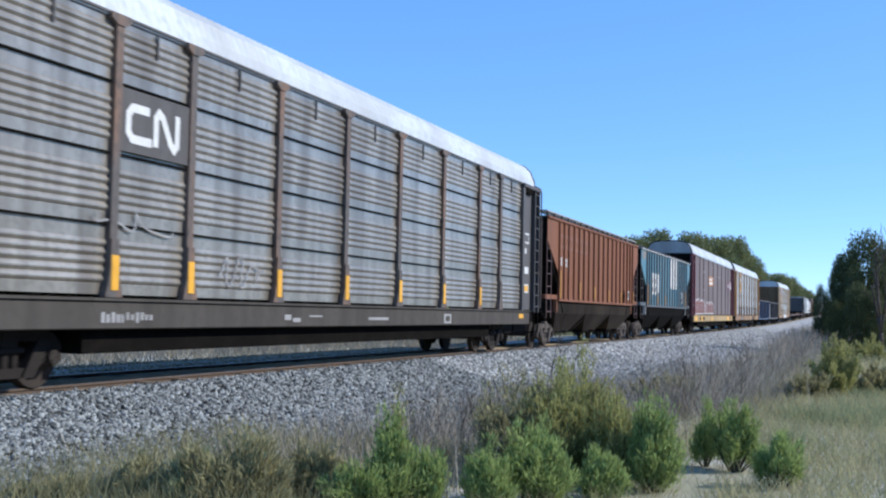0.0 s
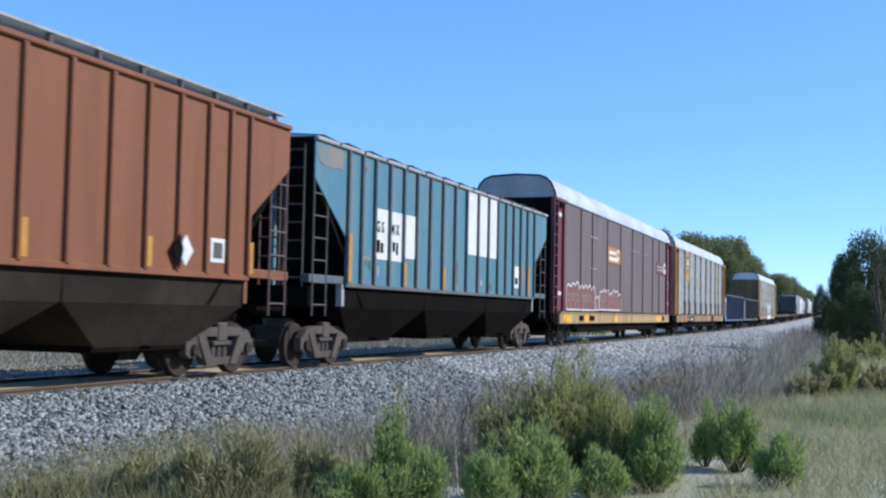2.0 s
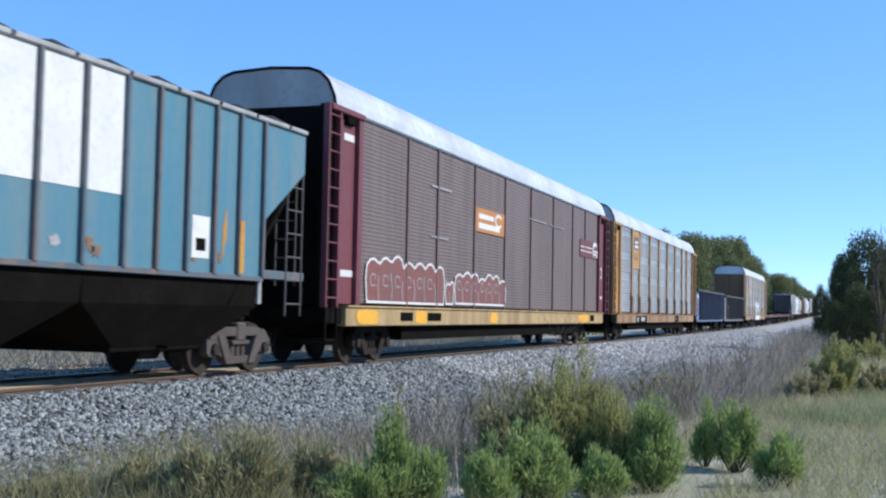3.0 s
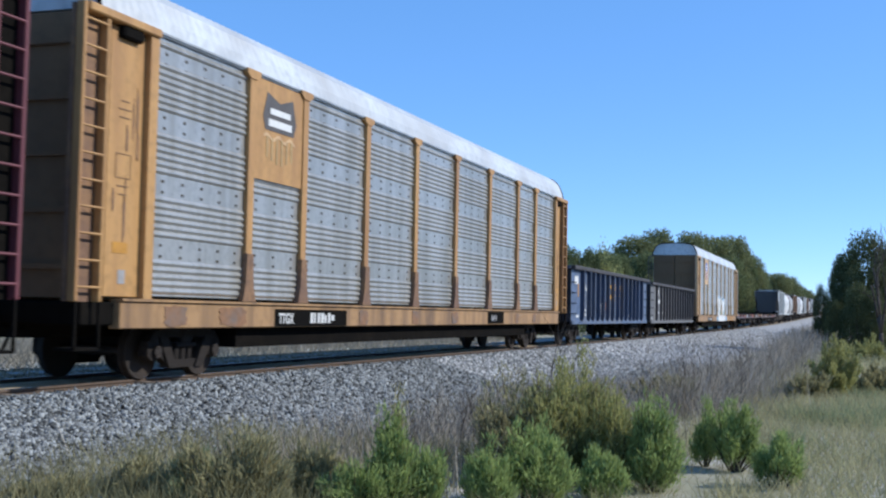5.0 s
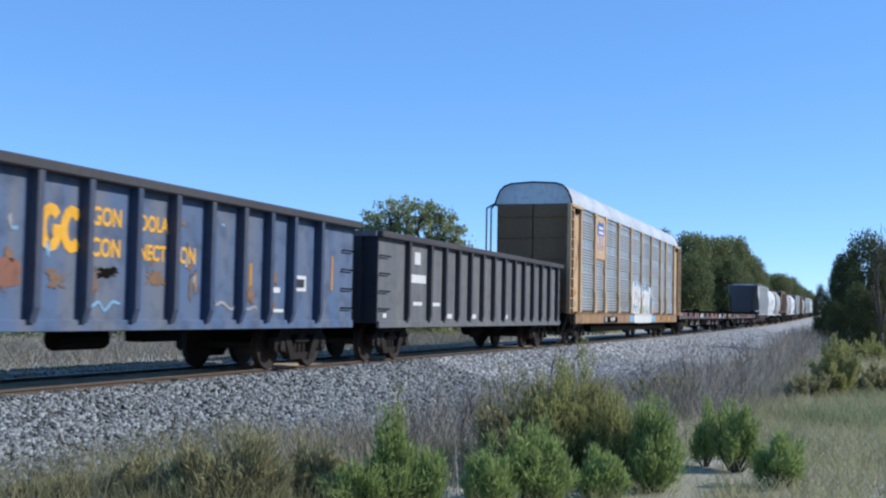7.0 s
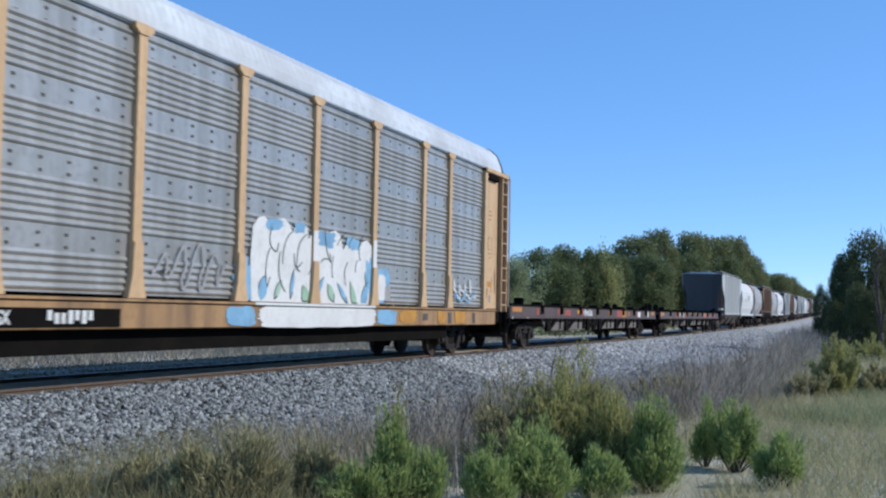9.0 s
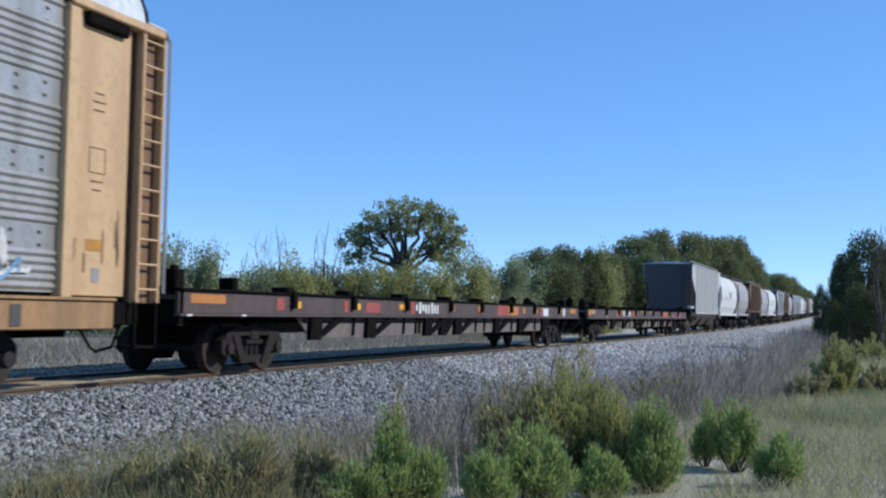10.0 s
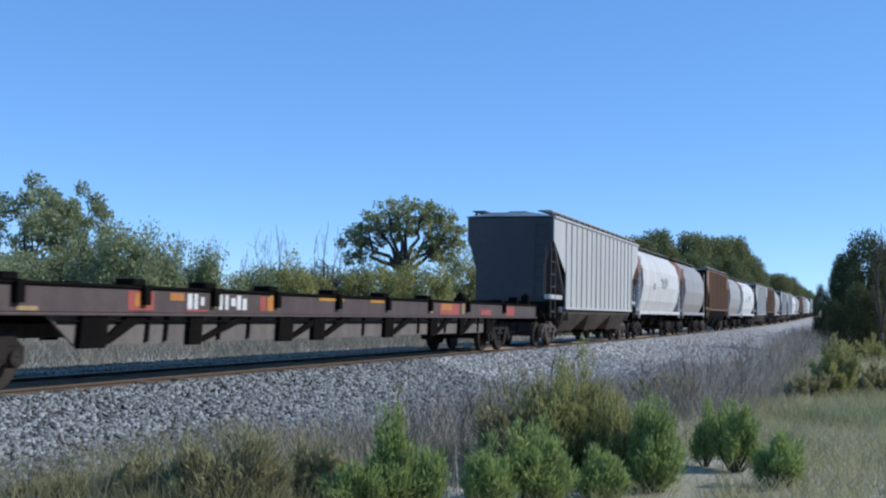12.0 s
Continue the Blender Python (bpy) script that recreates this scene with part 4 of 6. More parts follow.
def corner_marks(car, y0, y1):
    """Notices, rust drips and notches on a yellow corner sheet between y0 and y1."""
    w = y1 - y0
    m = y0 + w * 0.45
    stroke(car, "notice", M_DOOR_BROWN, 1.482, [(m - 0.18, 2.75), (m + 0.18, 2.75), (m + 0.18, 3.10), (m - 0.18, 3.10), (m - 0.18, 2.75)], 0.014, "faded notice frame")
    for z, f in ((3.62, 0.12), (3.74, 0.15), (3.86, 0.10), (2.62, 0.14), (2.50, 0.10)):
        side_rect(car, "notice_line", M_DOOR_BROWN, m - f, m + f, z, z + 0.022, 1.482)
    side_rect(car, "notice", M_YELLOW_WORN, m - 0.2, m + 0.16, 1.66, 1.82, 1.482, "worn yellow notice patch")
    side_rect(car, "notice", M_CHALK, m - 0.05, m + 0.12, 1.22, 1.42, 1.482, "pale worn notice")
    r = random.Random(int(abs(y0) * 10))
    for k in range(7):
        y, z = r.uniform(y0 + 0.05, y1 - 0.1), r.uniform(1.3, 3.6)
        spray(car, "rust_drip", M_FOOT, 1.481, bubble(y, y + r.uniform(0.04, 0.09), z, z + r.uniform(0.3, 0.9), 600 + k, 14, 0.5), "rust drip on the corner sheet")


def number_bars(car, mat, x, y0, z0, height, count, name="number_bar"):
    """Plain blocks where figures stand."""
    w = height * 0.62
    rr = random.Random(int(abs(y0) * 100) + count)
    for k in range(count):
        n = rr.uniform(0.55, 1.0)
        side_rect(car, name, mat, y0 + k * w * 1.28, y0 + k * w * 1.28 + w * n, z0 + height * rr.choice((0.0, 0.0, 0.25)), z0 + height * rr.choice((1.0, 1.0, 0.8)), x)


# ---------------------------------------------------------------- the train
RIB_POST = [-9.4, -7.3, -4.25, -1.25, 1.75, 4.75, 7.75, 9.9]


def build_train():
    # dark grey autorack
    yc = (8.7 + 37.4) / 2
    posts = [p - yc for p in (13.85, 15.85, 18.85, 21.85, 24.85, 27.9, 30.95, 33.0)]
    car, h = build_autorack("autorack", "weathered dark grey autorack with yellow reflectors", 8.7, 37.4, [11.0 - yc] + posts, M_GALV_DARK, M_GREY_POST, M_SILL_GREY, M_GREY_PAINT, M_ROOF, stop=(1.9, 2.05))
    for p in [11.0 - yc] + posts[:-1]:
        side_rect(car, "reflector", M_YELLOW, p - 0.085, p + 0.085, 1.12, 1.62, 1.47 + 0.085 + 0.032, "bright yellow reflector strip", 0.015)
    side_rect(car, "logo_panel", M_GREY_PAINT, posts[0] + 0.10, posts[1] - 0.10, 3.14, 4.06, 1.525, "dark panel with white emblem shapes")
    e0 = posts[0] + 0.28
    stroke(car, "emblem", M_WHITE, 1.534, [(e0 + 0.52, 3.80), (e0 + 0.10, 3.80), (e0, 3.70), (e0, 3.44), (e0 + 0.10, 3.34), (e0 + 0.60, 3.34)], 0.13, "white painted emblem ribbon")
    stroke(car, "emblem", M_WHITE, 1.536, [(e0 + 0.70, 3.30), (e0 + 0.70, 3.74), (e0 + 0.78, 3.82), (e0 + 0.88, 3.76), (e0 + 1.10, 3.40), (e0 + 1.20, 3.32), (e0 + 1.28, 3.40), (e0 + 1.28, 3.86)], 0.13, "white painted emblem ribbon")
    number_bars(car, M_CHALK, 1.565, posts[0] - 0.25, 0.66, 0.15, 11)
    marks(car, "stencil", M_CHALK, 1.563, [(-3.91, -3.65, 0.70, 0.80), (-3.58, -3.26, 0.66, 0.74), (-2.89, -2.3, 0.76, 0.79), (0.03, 1.15, 0.70, 0.76), (4.93, 5.48, 0.62, 0.86)], "faint white stencilled mark")
    side_rect(car, "notice_print", M_SILL_GREY, 4.93 + 0.12, 5.48 - 0.12, 0.67, 0.81, 1.570)
    stroke(car, "graffiti", M_CHALK, 1.516, scrawl(-5.9 - 0.45, -4.1 - 0.45, 1.2, 1.85, 5, 12), 0.035, "faint white chalk scrawl")
    stroke(car, "graffiti", M_CHALK, 1.516, scrawl(-9.9, -7.6, 1.9, 2.3, 8, 8), 0.03, "faint white chalk scrawl")
    q = h - 2.05 + 0.4
    marks(car, "notice", M_WHITE, 1.484, [(q, q + 0.62, 3.18, 3.52), (q + 0.1, q + 0.35, 2.85, 3.02), (q + 0.1, q + 0.6, 2.2, 2.42)], "white stencilled notice")
    side_rect(car, "notice_print", M_GREY_PAINT, q + 0.06, q + 0.56, 3.24, 3.46, 1.491)
    side_rect(car, "notice", M_WHITE, q - 0.05, q + 0.62, 1.58, 1.86, 1.484)
    side_rect(car, "notice_print", M_YELLOW, q + 0.02, q + 0.55, 1.63, 1.81, 1.491)
    side_rect(car, "reflector", M_YELLOW, q - 0.7, q - 0.2, 0.76, 0.90, 1.563)

    # rust-red hopper
    ribs = [-7.25, -6.52, -5.80, -4.92, -4.07, -3.22, -2.32, -1.37, -0.42, 0.53, 1.48, 2.43, 3.35, 4.25, 5.12, 5.97, 6.67, 7.33]
    car, h = build_hopper("hopper_car", "rust-red covered hopper car with vertical ribs", 38.7, 56.45, M_RUST_CAR, ribs, frame_mat=M_RUST_CAR, ladder_mat=M_BROWN_POST, bay_mat=M_GRIME)
    lettering("GS", 0.42, M_WHITE, car, 1.523, ribs[0] + 0.10, 2.68, label="white reporting letters")
    lettering("MX", 0.42, M_WHITE, car, 1.523, ribs[1] + 0.08, 2.66, label="white reporting letters")
    for i in (0, 1, 2, 3, 4, 5):
        a = ribs[i] + 0.16
        stroke(car, "faded_mark", M_FADED, 1.523, [(a, 3.35), (a, 3.75), (a + 0.5, 3.75), (a + 0.5, 3.35), (a, 3.35)], 0.13, "faded grey lettering block")
    for i, z1 in ((0, 2.5), (4, 2.15), (7, 2.05), (10, 2.0), (13, 1.95), (17, 2.05)):
        side_rect(car, "reflector", M_YELLOW_WORN, ribs[i] - 0.005, ribs[i] + 0.12, 1.5, z1, 1.597, "worn yellow reflector strip")
    marks(car, "notice", M_WHITE, 1.523, [(ribs[15] + 0.18, ribs[15] + 0.62, 1.65, 2.05)])
    side_rect(car, "notice_print", M_GREY_PAINT, ribs[15] + 0.26, ribs[15] + 0.54, 1.72, 1.98, 1.530)
    spray(car, "placard", M_BLACK, 1.60, [(ribs[14] - 0.22, 1.8), (ribs[14] + 0.0, 1.5), (ribs[14] + 0.1, 1.8), (ribs[14] + 0.0, 2.05)])
    spray(car, "placard", M_WHITE, 1.525, [(ribs[14] + 0.06, 1.8), (ribs[14] + 0.28, 1.55), (ribs[14] + 0.50, 1.8), (ribs[14] + 0.28, 2.05)], "white diamond placard")

    # blue hopper
    ribs = [-7.52, -6.81, -6.09, -5.23, -4.36, -3.50, -2.57, -1.63, -0.66, 0.31, 1.33, 2.30, 3.25, 4.09, 4.92, 5.75, 6.55, 7.40]
    car, h = build_hopper("hopper_car", "faded teal blue covered hopper car with white panels", 57.55, 75.7, M_BLUE_CAR, ribs, frame_mat=M_BLUE_RIB, boards=False, rib_mat=M_BLUE_RIB, ladder_mat=M_GREY_PAINT)
    for i, z0, z1 in ((2, 2.05, 3.18), (3, 2.05, 3.18), (4, 2.15, 3.18), (9, 2.5, 4.24), (10, 2.5, 4.24), (11, 2.5, 4.24)):
        side_rect(car, "white_panel", M_WHITE, ribs[i] + 0.045, ribs[i + 1] - 0.045, z0, z1, 1.523, "white painted panel")
    lettering("G S", 0.34, M_BLACK, car, 1.531, ribs[2] + 0.15, 2.66)
    lettering("M X", 0.34, M_BLACK, car, 1.531, ribs[3] + 0.13, 2.66)
    number_bars(car, M_BLACK, 1.531, ribs[2] + 0.18, 2.2, 0.28, 2)
    number_bars(car, M_BLACK, 1.531, ribs[3] + 0.24, 2.2, 0.28, 2)
    marks(car, "notice", M_WHITE, 1.523, [(ribs[14] + 0.2, ribs[14] + 0.72, 1.70, 2.38)])
    side_rect(car, "notice_print", M_BLACK, ribs[14] + 0.32, ribs[14] + 0.60, 1.82, 2.02, 1.530)
    for i, z1 in ((0, 2.5), (4, 2.05), (7, 2.05), (16, 2.4)):
        side_rect(car, "reflector", M_YELLOW_WORN, ribs[i] - 0.02, ribs[i] + 0.13, 1.5, z1, 1.597, "worn yellow reflector strip")
    stroke(car, "graffiti", M_CHALK, 1.523, scrawl(ribs[1] + 0.15, ribs[2] - 0.1, 1.75, 2.25, 3, 9), 0.05, "chalk scrawl")
    spray(car, "rust_patch", M_PEEL, 1.523, bubble(ribs[0] - 1.5, ribs[0] - 0.1, 3.75, 4.24, 2, 40, 0.25), "peeling faded patch")
    wr = random.Random(31)
    for k in range(9):
        i = wr.randrange(1, 16)
        y0 = ribs[i] + wr.uniform(0.08, 0.3)
        z0 = wr.choice((1.55, 1.62, 1.8, 3.9))
        spray(car, "worn_patch", M_CHALK if k % 2 else M_RUST_PATCH, 1.5225, bubble(y0, y0 + wr.uniform(0.12, 0.35), z0, z0 + wr.uniform(0.12, 0.4), 300 + k, 16, 0.6), "worn paint patch")
    spray(car, "rust_patch", M_YELLOW_WORN, 1.523, bubble(ribs[15] + 0.3, ribs[15] + 0.45, 1.7, 2.6, 4, 20, 0.7), "orange rust streak")
    spray(car, "rust_patch", M_RUST_PATCH, 1.523, bubble(ribs[8] + 0.25, ribs[8] + 0.38, 1.6, 2.3, 9, 20, 0.7), "orange rust streak")

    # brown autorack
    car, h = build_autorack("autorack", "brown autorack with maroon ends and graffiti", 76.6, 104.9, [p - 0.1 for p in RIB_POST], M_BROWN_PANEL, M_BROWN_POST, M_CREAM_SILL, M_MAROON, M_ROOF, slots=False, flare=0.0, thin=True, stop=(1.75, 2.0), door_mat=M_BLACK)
    side_rect(car, "logo_panel", M_ORANGE, -4.3, -1.5, 3.2, 3.88, 1.505, "orange panel with white bars")
    marks(car, "logo_bar", M_WHITE, 1.513, [(-4.05, -2.6, 3.58, 3.72), (-4.05, -2.0, 3.3, 3.46)])
    stroke(car, "logo_ring", M_WHITE, 1.513, [(-2.1 + 0.33 * math.cos(a), 3.62 + 0.17 * math.sin(a)) for a in np.linspace(0.6, 5.6, 10)], 0.08)
    side_rect(car, "banner", M_MAROON, 8.9, 12.1, 3.2, 3.86, 1.505, "maroon banner with white ring")
    marks(car, "banner_line", M_WHITE, 1.513, [(8.9, 11.0, 3.40, 3.44), (8.9, 11.0, 3.56, 3.60)])
    stroke(car, "banner_ring", M_WHITE, 1.513, [(11.55 + 0.36 * math.cos(a), 3.56 + 0.24 * math.sin(a)) for a in np.linspace(0.7, 5.6, 12)], 0.15)
    stroke(car, "banner_ring", M_WHITE, 1.513, [(11.1, 3.5), (12.05, 3.5), (11.95, 3.3), (11.2, 3.3)], 0.07)
    for k, (y0, y1, z0, z1, n) in enumerate(((-11.95, -6.85, 1.10, 2.22, 7), (-6.75, -6.1, 1.12, 1.72, 2), (-6.0, -1.25, 1.14, 2.02, 7))):
        ol = scallops(y0, y1, z0, z1, n, 20 + k)
        spray(car, "graffiti", M_GRAF_RED, 1.505, ol, "dull red graffiti lettering")
        stroke(car, "graffiti_edge", M_WHITE, 1.513, ol + ol[:1], 0.055, "white graffiti outline")
        for q in range(1, n):
            yy = y0 + (y1 - y0) * q / n
            stroke(car, "graffiti_line", M_CHALK, 1.514, [(yy, z0 + 0.05), (yy + 0.06 * (-1) ** q, z0 + 0.3), (yy - 0.05, z0 + (z1 - z0) * (0.45 + 0.07 * (q % 3)))], 0.045)
            stroke(car, "graffiti_line", M_CHALK, 1.514, bubble(yy - 0.52, yy - 0.2, z0 + 0.35, z0 + 0.62, 70 + q + 9 * k, 9), 0.03)
    marks(car, "faded_mark", M_CHALK, 1.506, [(-7.9, -6.4, 4.05, 4.10), (-7.9, -6.6, 2.78, 2.82), (1.4, 3.6, 4.0, 4.04), (4.2, 6.2, 4.0, 4.03)], "faint chalk line")
    marks(car, "notice", M_WHITE, 1.484, [(h - 1.70, h - 1.1, 2.45, 2.88), (h - 1.75, h - 1.0, 1.58, 1.70), (-h + 0.95, -h + 1.45, 4.45, 4.6), (-h + 0.9, -h + 1.5, 1.6, 1.74)])
    side_rect(car, "notice_print", M_MAROON, h - 1.62, h - 1.18, 2.53, 2.80, 1.491)
    marks(car, "sill_plate", M_BLACK, 1.565, [(-10.0, -9.2, 0.68, 0.88), (-8.2, -7.2, 0.68, 0.88), (10.6, 11.3, 0.66, 0.90)])
    for k, (y0, y1) in enumerate(((-12.6, -11.3), (8.3, 10.4), (-9.1, -8.2), (-3.0, -2.2))):
        spray(car, "sill_patch", M_YELLOW, 1.5655, bubble(y0, y1, 0.60, 0.94, 540 + k, 30, 0.2), "brighter yellow patch on the sill")

    # yellow-post autorack
    car, h = build_autorack("autorack", "galvanised autorack with faded yellow posts", 105.95, 134.35, RIB_POST, M_GALV, M_YELLOW_POST, M_YELLOW_SILL, M_YELLOW_POST, M_ROOF, slots=False, stop=(1.85, 1.75), door_mat=M_DOOR_BROWN)
    corner_marks(car, h - 1.53, h - 0.78)
    corner_marks(car, -h + 0.78, -h + 1.63)
    side_rect(car, "logo_panel", M_YELLOW_POST, -9.28, -7.42, 3.2, 5.0, 1.525, "faded yellow panel with shield shape")
    ol = [(-9.0, 4.35), (-8.85, 4.80), (-8.35, 4.66), (-7.85, 4.80), (-7.7, 4.35), (-7.8, 4.12), (-8.9, 4.12)]
    spray(car, "shield", M_GREY_PAINT, 1.534, ol, "dark shield on yellow panel")
    marks(car, "shield_bar", M_WHITE, 1.541, [(-8.74, -7.96, 4.42, 4.53), (-8.80, -7.90, 4.20, 4.33)])
    stroke(car, "shield_scroll", M_PALE_POST, 1.534, [(-8.95 + 0.1 * q, 4.0 + 0.05 * math.sin(q * 1.4)) for q in range(13)], 0.05)
    for k in range(6):
        side_rect(car, "shield_stripe", M_CREAM_SILL, -8.85 + k * 0.19, -8.79 + k * 0.19, 3.5 + 0.05 * abs(k - 2.5), 4.0, 1.534)
    side_rect(car, "sill_plate", M_BLACK, -8.4, -5.25, 0.58, 0.90, 1.565, "black number plate on the sill")
    lettering("TTGX", 0.26, M_WHITE, car, 1.572, -8.25, 0.64)
    number_bars(car, M_WHITE, 1.572, -6.95, 0.64, 0.20, 7)
    side_rect(car, "sill_plate", M_BLACK, 4.6, 6.2, 0.60, 0.94, 1.565)
    number_bars(car, M_CHALK, 1.572, 4.95, 0.68, 0.18, 4)
    for k, (y0, y1) in enumerate(((-12.0, -11.3), (-10.4, -9.4), (-4.6, -4.1), (-1.5, -1.0), (1.4, 2.0), (7.4, 7.9), (9.5, 10.0))):
        spray(car, "sill_patch", M_RUST_PATCH, 1.565, bubble(y0, y1, 0.58, 0.94, 500 + k, 26, 0.25), "rust stain on the sill")

    # gondolas
    ribs = [-6.8, -5.6, -4.8, -3.8, -2.85, -1.8, -0.73, 0.42, 1.45, 2.5, 3.57, 4.55, 5.47, 6.65]
    car, h = build_gondola("gondola_car", "faded slate blue gondola with yellow lettering and graffiti", 135.72, 152.75, M_GON_BLUE, ribs, 0.64, 2.66, M_GON_RIB, 0.16)
    X = 1.424
    gr = random.Random(12)
    for i in (0, 1, 2, 3):
        for k in range(4 if i else 2):
            y0 = gr.uniform(ribs[i] + 0.12, ribs[i + 1] - 0.55)
            z0 = gr.uniform(0.95, 1.85)
            spray(car, "graffiti", M_CYAN if (k + i) % 3 else M_CHALK, X + 0.001 * k, bubble(y0, min(y0 + gr.uniform(0.25, 0.6), ribs[i + 1] - 0.1), z0, z0 + gr.uniform(0.2, 0.45), 50 + 5 * i + k, 22, 0.6), "pale cyan graffiti")
    stroke(car, "graffiti_edge", M_WHITE, X + 0.008, scrawl(ribs[1] + 0.15, ribs[2] - 0.15, 1.75, 2.1, 61, 7), 0.06)
    stroke(car, "graffiti_edge", M_WHITE, X + 0.008, scrawl(ribs[0] + 0.2, ribs[1] - 0.15, 1.75, 2.15, 62, 7), 0.07)
    marks(car, "stencil", M_WHITE, X, [(ribs[0] + 0.25, ribs[0] + 0.9, 0.86, 0.98), (ribs[0] + 0.25, ribs[0] + 0.9, 1.04, 1.14), (ribs[1] + 0.1, ribs[1] + 0.6, 0.86, 1.0)])
    stroke(car, "graffiti", M_WHITE, X, scrawl(ribs[3] + 0.12, ribs[4] - 0.12, 0.8, 1.9, 63, 16), 0.05, "white and orange graffiti")
    spray(car, "graffiti", M_ORANGE, X, bubble(ribs[3] + 0.2, ribs[4] - 0.2, 1.1, 1.5, 64), "orange graffiti")
    spray(car, "graffiti", M_FADED, X, bubble(ribs[4] + 0.15, ribs[5] - 0.12, 1.1, 1.5, 65), "dull brown graffiti")
    for k, c in enumerate((ribs[5] + 0.40, ribs[5] + 0.84)):
        ring = [(c + 0.17 * math.cos(a), 1.93 + 0.25 * math.sin(a)) for a in np.linspace(0.7, 5.6, 11)]
        stroke(car, "logo", M_YELLOW, X + 0.001 * k, ring + ([(c + 0.17, 1.9), (c + 0.04, 1.9)] if k == 0 else []), 0.15, "yellow rounded emblem")
    for i, z, word in ((6, 2.04, "GON"), (7, 2.04, "DOLA"), (6, 1.60, "CON"), (7, 1.60, "NECT"), (8, 1.60, "ION")):
        lettering(word, 0.36 if len(word) < 4 else 0.33, M_YELLOW, car, X, ribs[i] + 0.20, z, label="worn yellow words")
    for k, (i, y0, y1, z0, z1, m_) in enumerate(((6, 0.3, 0.9, 1.25, 1.5, M_BLACK), (6, 0.22, 0.4, 0.95, 1.55, M_RUST_PATCH), (7, 0.3, 1.0, 1.2, 1.48, M_TAN), (8, 0.55, 0.7, 0.95, 1.55, M_RUST_PATCH), (8, 0.72, 0.8, 1.1, 1.55, M_YELLOW_WORN), (5, 0.3, 0.8, 1.1, 1.4, M_RUST_PATCH), (10, 0.3, 0.6, 0.95, 1.4, M_RUST_PATCH), (4, 0.3, 0.8, 1.0, 1.5, M_FADED), (11, 0.3, 0.5, 1.3, 1.6, M_TAN))):
        spray(car, "graffiti", m_, X + 0.001, bubble(ribs[i] + y0, ribs[i] + y1, z0, z1, 66 + k, 24, 0.7), "worn paint smear")
    for k in range(26):
        i = gr.randrange(0, 13)
        y0, z0 = ribs[i] + gr.uniform(0.15, 0.7), gr.uniform(0.75, 2.3)
        spray(car, "rust_patch", gr.choice((M_RUST_PATCH, M_TAN, M_CHALK, M_CYAN)), X, bubble(y0, y0 + gr.uniform(0.06, 0.22), z0, z0 + gr.uniform(0.06, 0.3), 400 + k, 14, 0.7), "small rust and paint blemish")
    stroke(car, "graffiti", M_CYAN, X, scrawl(ribs[6] + 0.2, ribs[7] - 0.2, 0.82, 0.98, 68, 6), 0.04)
    stroke(car, "graffiti", M_CHALK, X, scrawl(ribs[9] + 0.2, ribs[11] - 0.2, 0.8, 1.1, 69, 8), 0.05)
    marks(car, "notice", M_WHITE, X, [(ribs[12] + 0.2, ribs[12] + 0.75, 1.25, 1.55), (ribs[11] + 0.3, ribs[11] + 0.6, 1.2, 1.3), (-7.9, -7.3, 2.1, 2.4), (-7.6, -7.2, 0.8, 0.9), (4.9, 5.3, 0.84, 0.9)], "white stencilled notice")
    side_rect(car, "notice_print", M_GON_DARK, ribs[12] + 0.28, ribs[12] + 0.66, 1.32, 1.48, X + 0.007)
    marks(car, "reflector", M_YELLOW_WORN, X, [(-7.35, -7.2, 1.6, 2.1), (ribs[10] + 0.4, ribs[10] + 0.5, 1.1, 1.7), (7.35, 7.45, 1.3, 2.0)])

    ribs = [-6.80, -5.28, -4.16, -3.10, -2.04, -0.94, 0.16, 1.26, 2.36, 3.46, 4.56, 5.66, 6.76, 7.9]
    car, h = build_gondola("gondola_car", "dusty blue-grey gondola with many ribs", 154.0, 171.2, M_GON_GREY, ribs, 0.62, 2.58, M_CHORD, 0.12)
    marks(car, "stencil", M_WHITE, X, [(ribs[0] + 0.55, ribs[0] + 0.95, 2.05, 2.35), (ribs[0] + 0.25, ribs[0] + 1.35, 1.6, 1.80), (-8.2, -8.0, 0.75, 0.85), (ribs[1] + 0.3, ribs[1] + 0.9, 1.05, 1.14), (ribs[0] + 0.5, ribs[0] + 1.1, 1.05, 1.14), (ribs[2] + 0.35, ribs[2] + 0.75, 0.74, 0.86), (ribs[4] + 0.35, ribs[4] + 0.7, 0.74, 0.86), (ribs[7] + 0.35, ribs[7] + 0.6, 0.74, 0.86)], "white stencilled block")

    # yellow-post autorack with shield and graffiti
    posts = [-9.82, -7.76, -4.73, -1.67, 1.24, 4.22, 7.3, 9.25]
    car, h = build_autorack("autorack", "galvanised autorack with yellow posts and white graffiti", 172.1, 201.0, posts, M_GALV, M_PALE_POST, M_YELLOW_SILL, M_PALE_POST, M_ROOF, slots=False, stop=(2.0, 2.3), door_mat=M_DOOR_BROWN)
    corner_marks(car, h - 2.08, h - 0.78)
    corner_marks(car, -h + 0.78, -h + 1.78)
    side_rect(car, "logo_panel", M_PALE_POST, posts[0] + 0.1, posts[1] - 0.1, 3.24, 5.0, 1.525, "pale yellow panel with shield shape")
    c = (posts[0] + posts[1]) / 2
    spray(car, "shield_top", M_SHIELD_BLUE, 1.534, [(c - 0.62, 4.22), (c - 0.66, 4.55), (c - 0.42, 4.82), (c, 4.72), (c + 0.42, 4.82), (c + 0.66, 4.55), (c + 0.62, 4.22)], "blue upper shield")
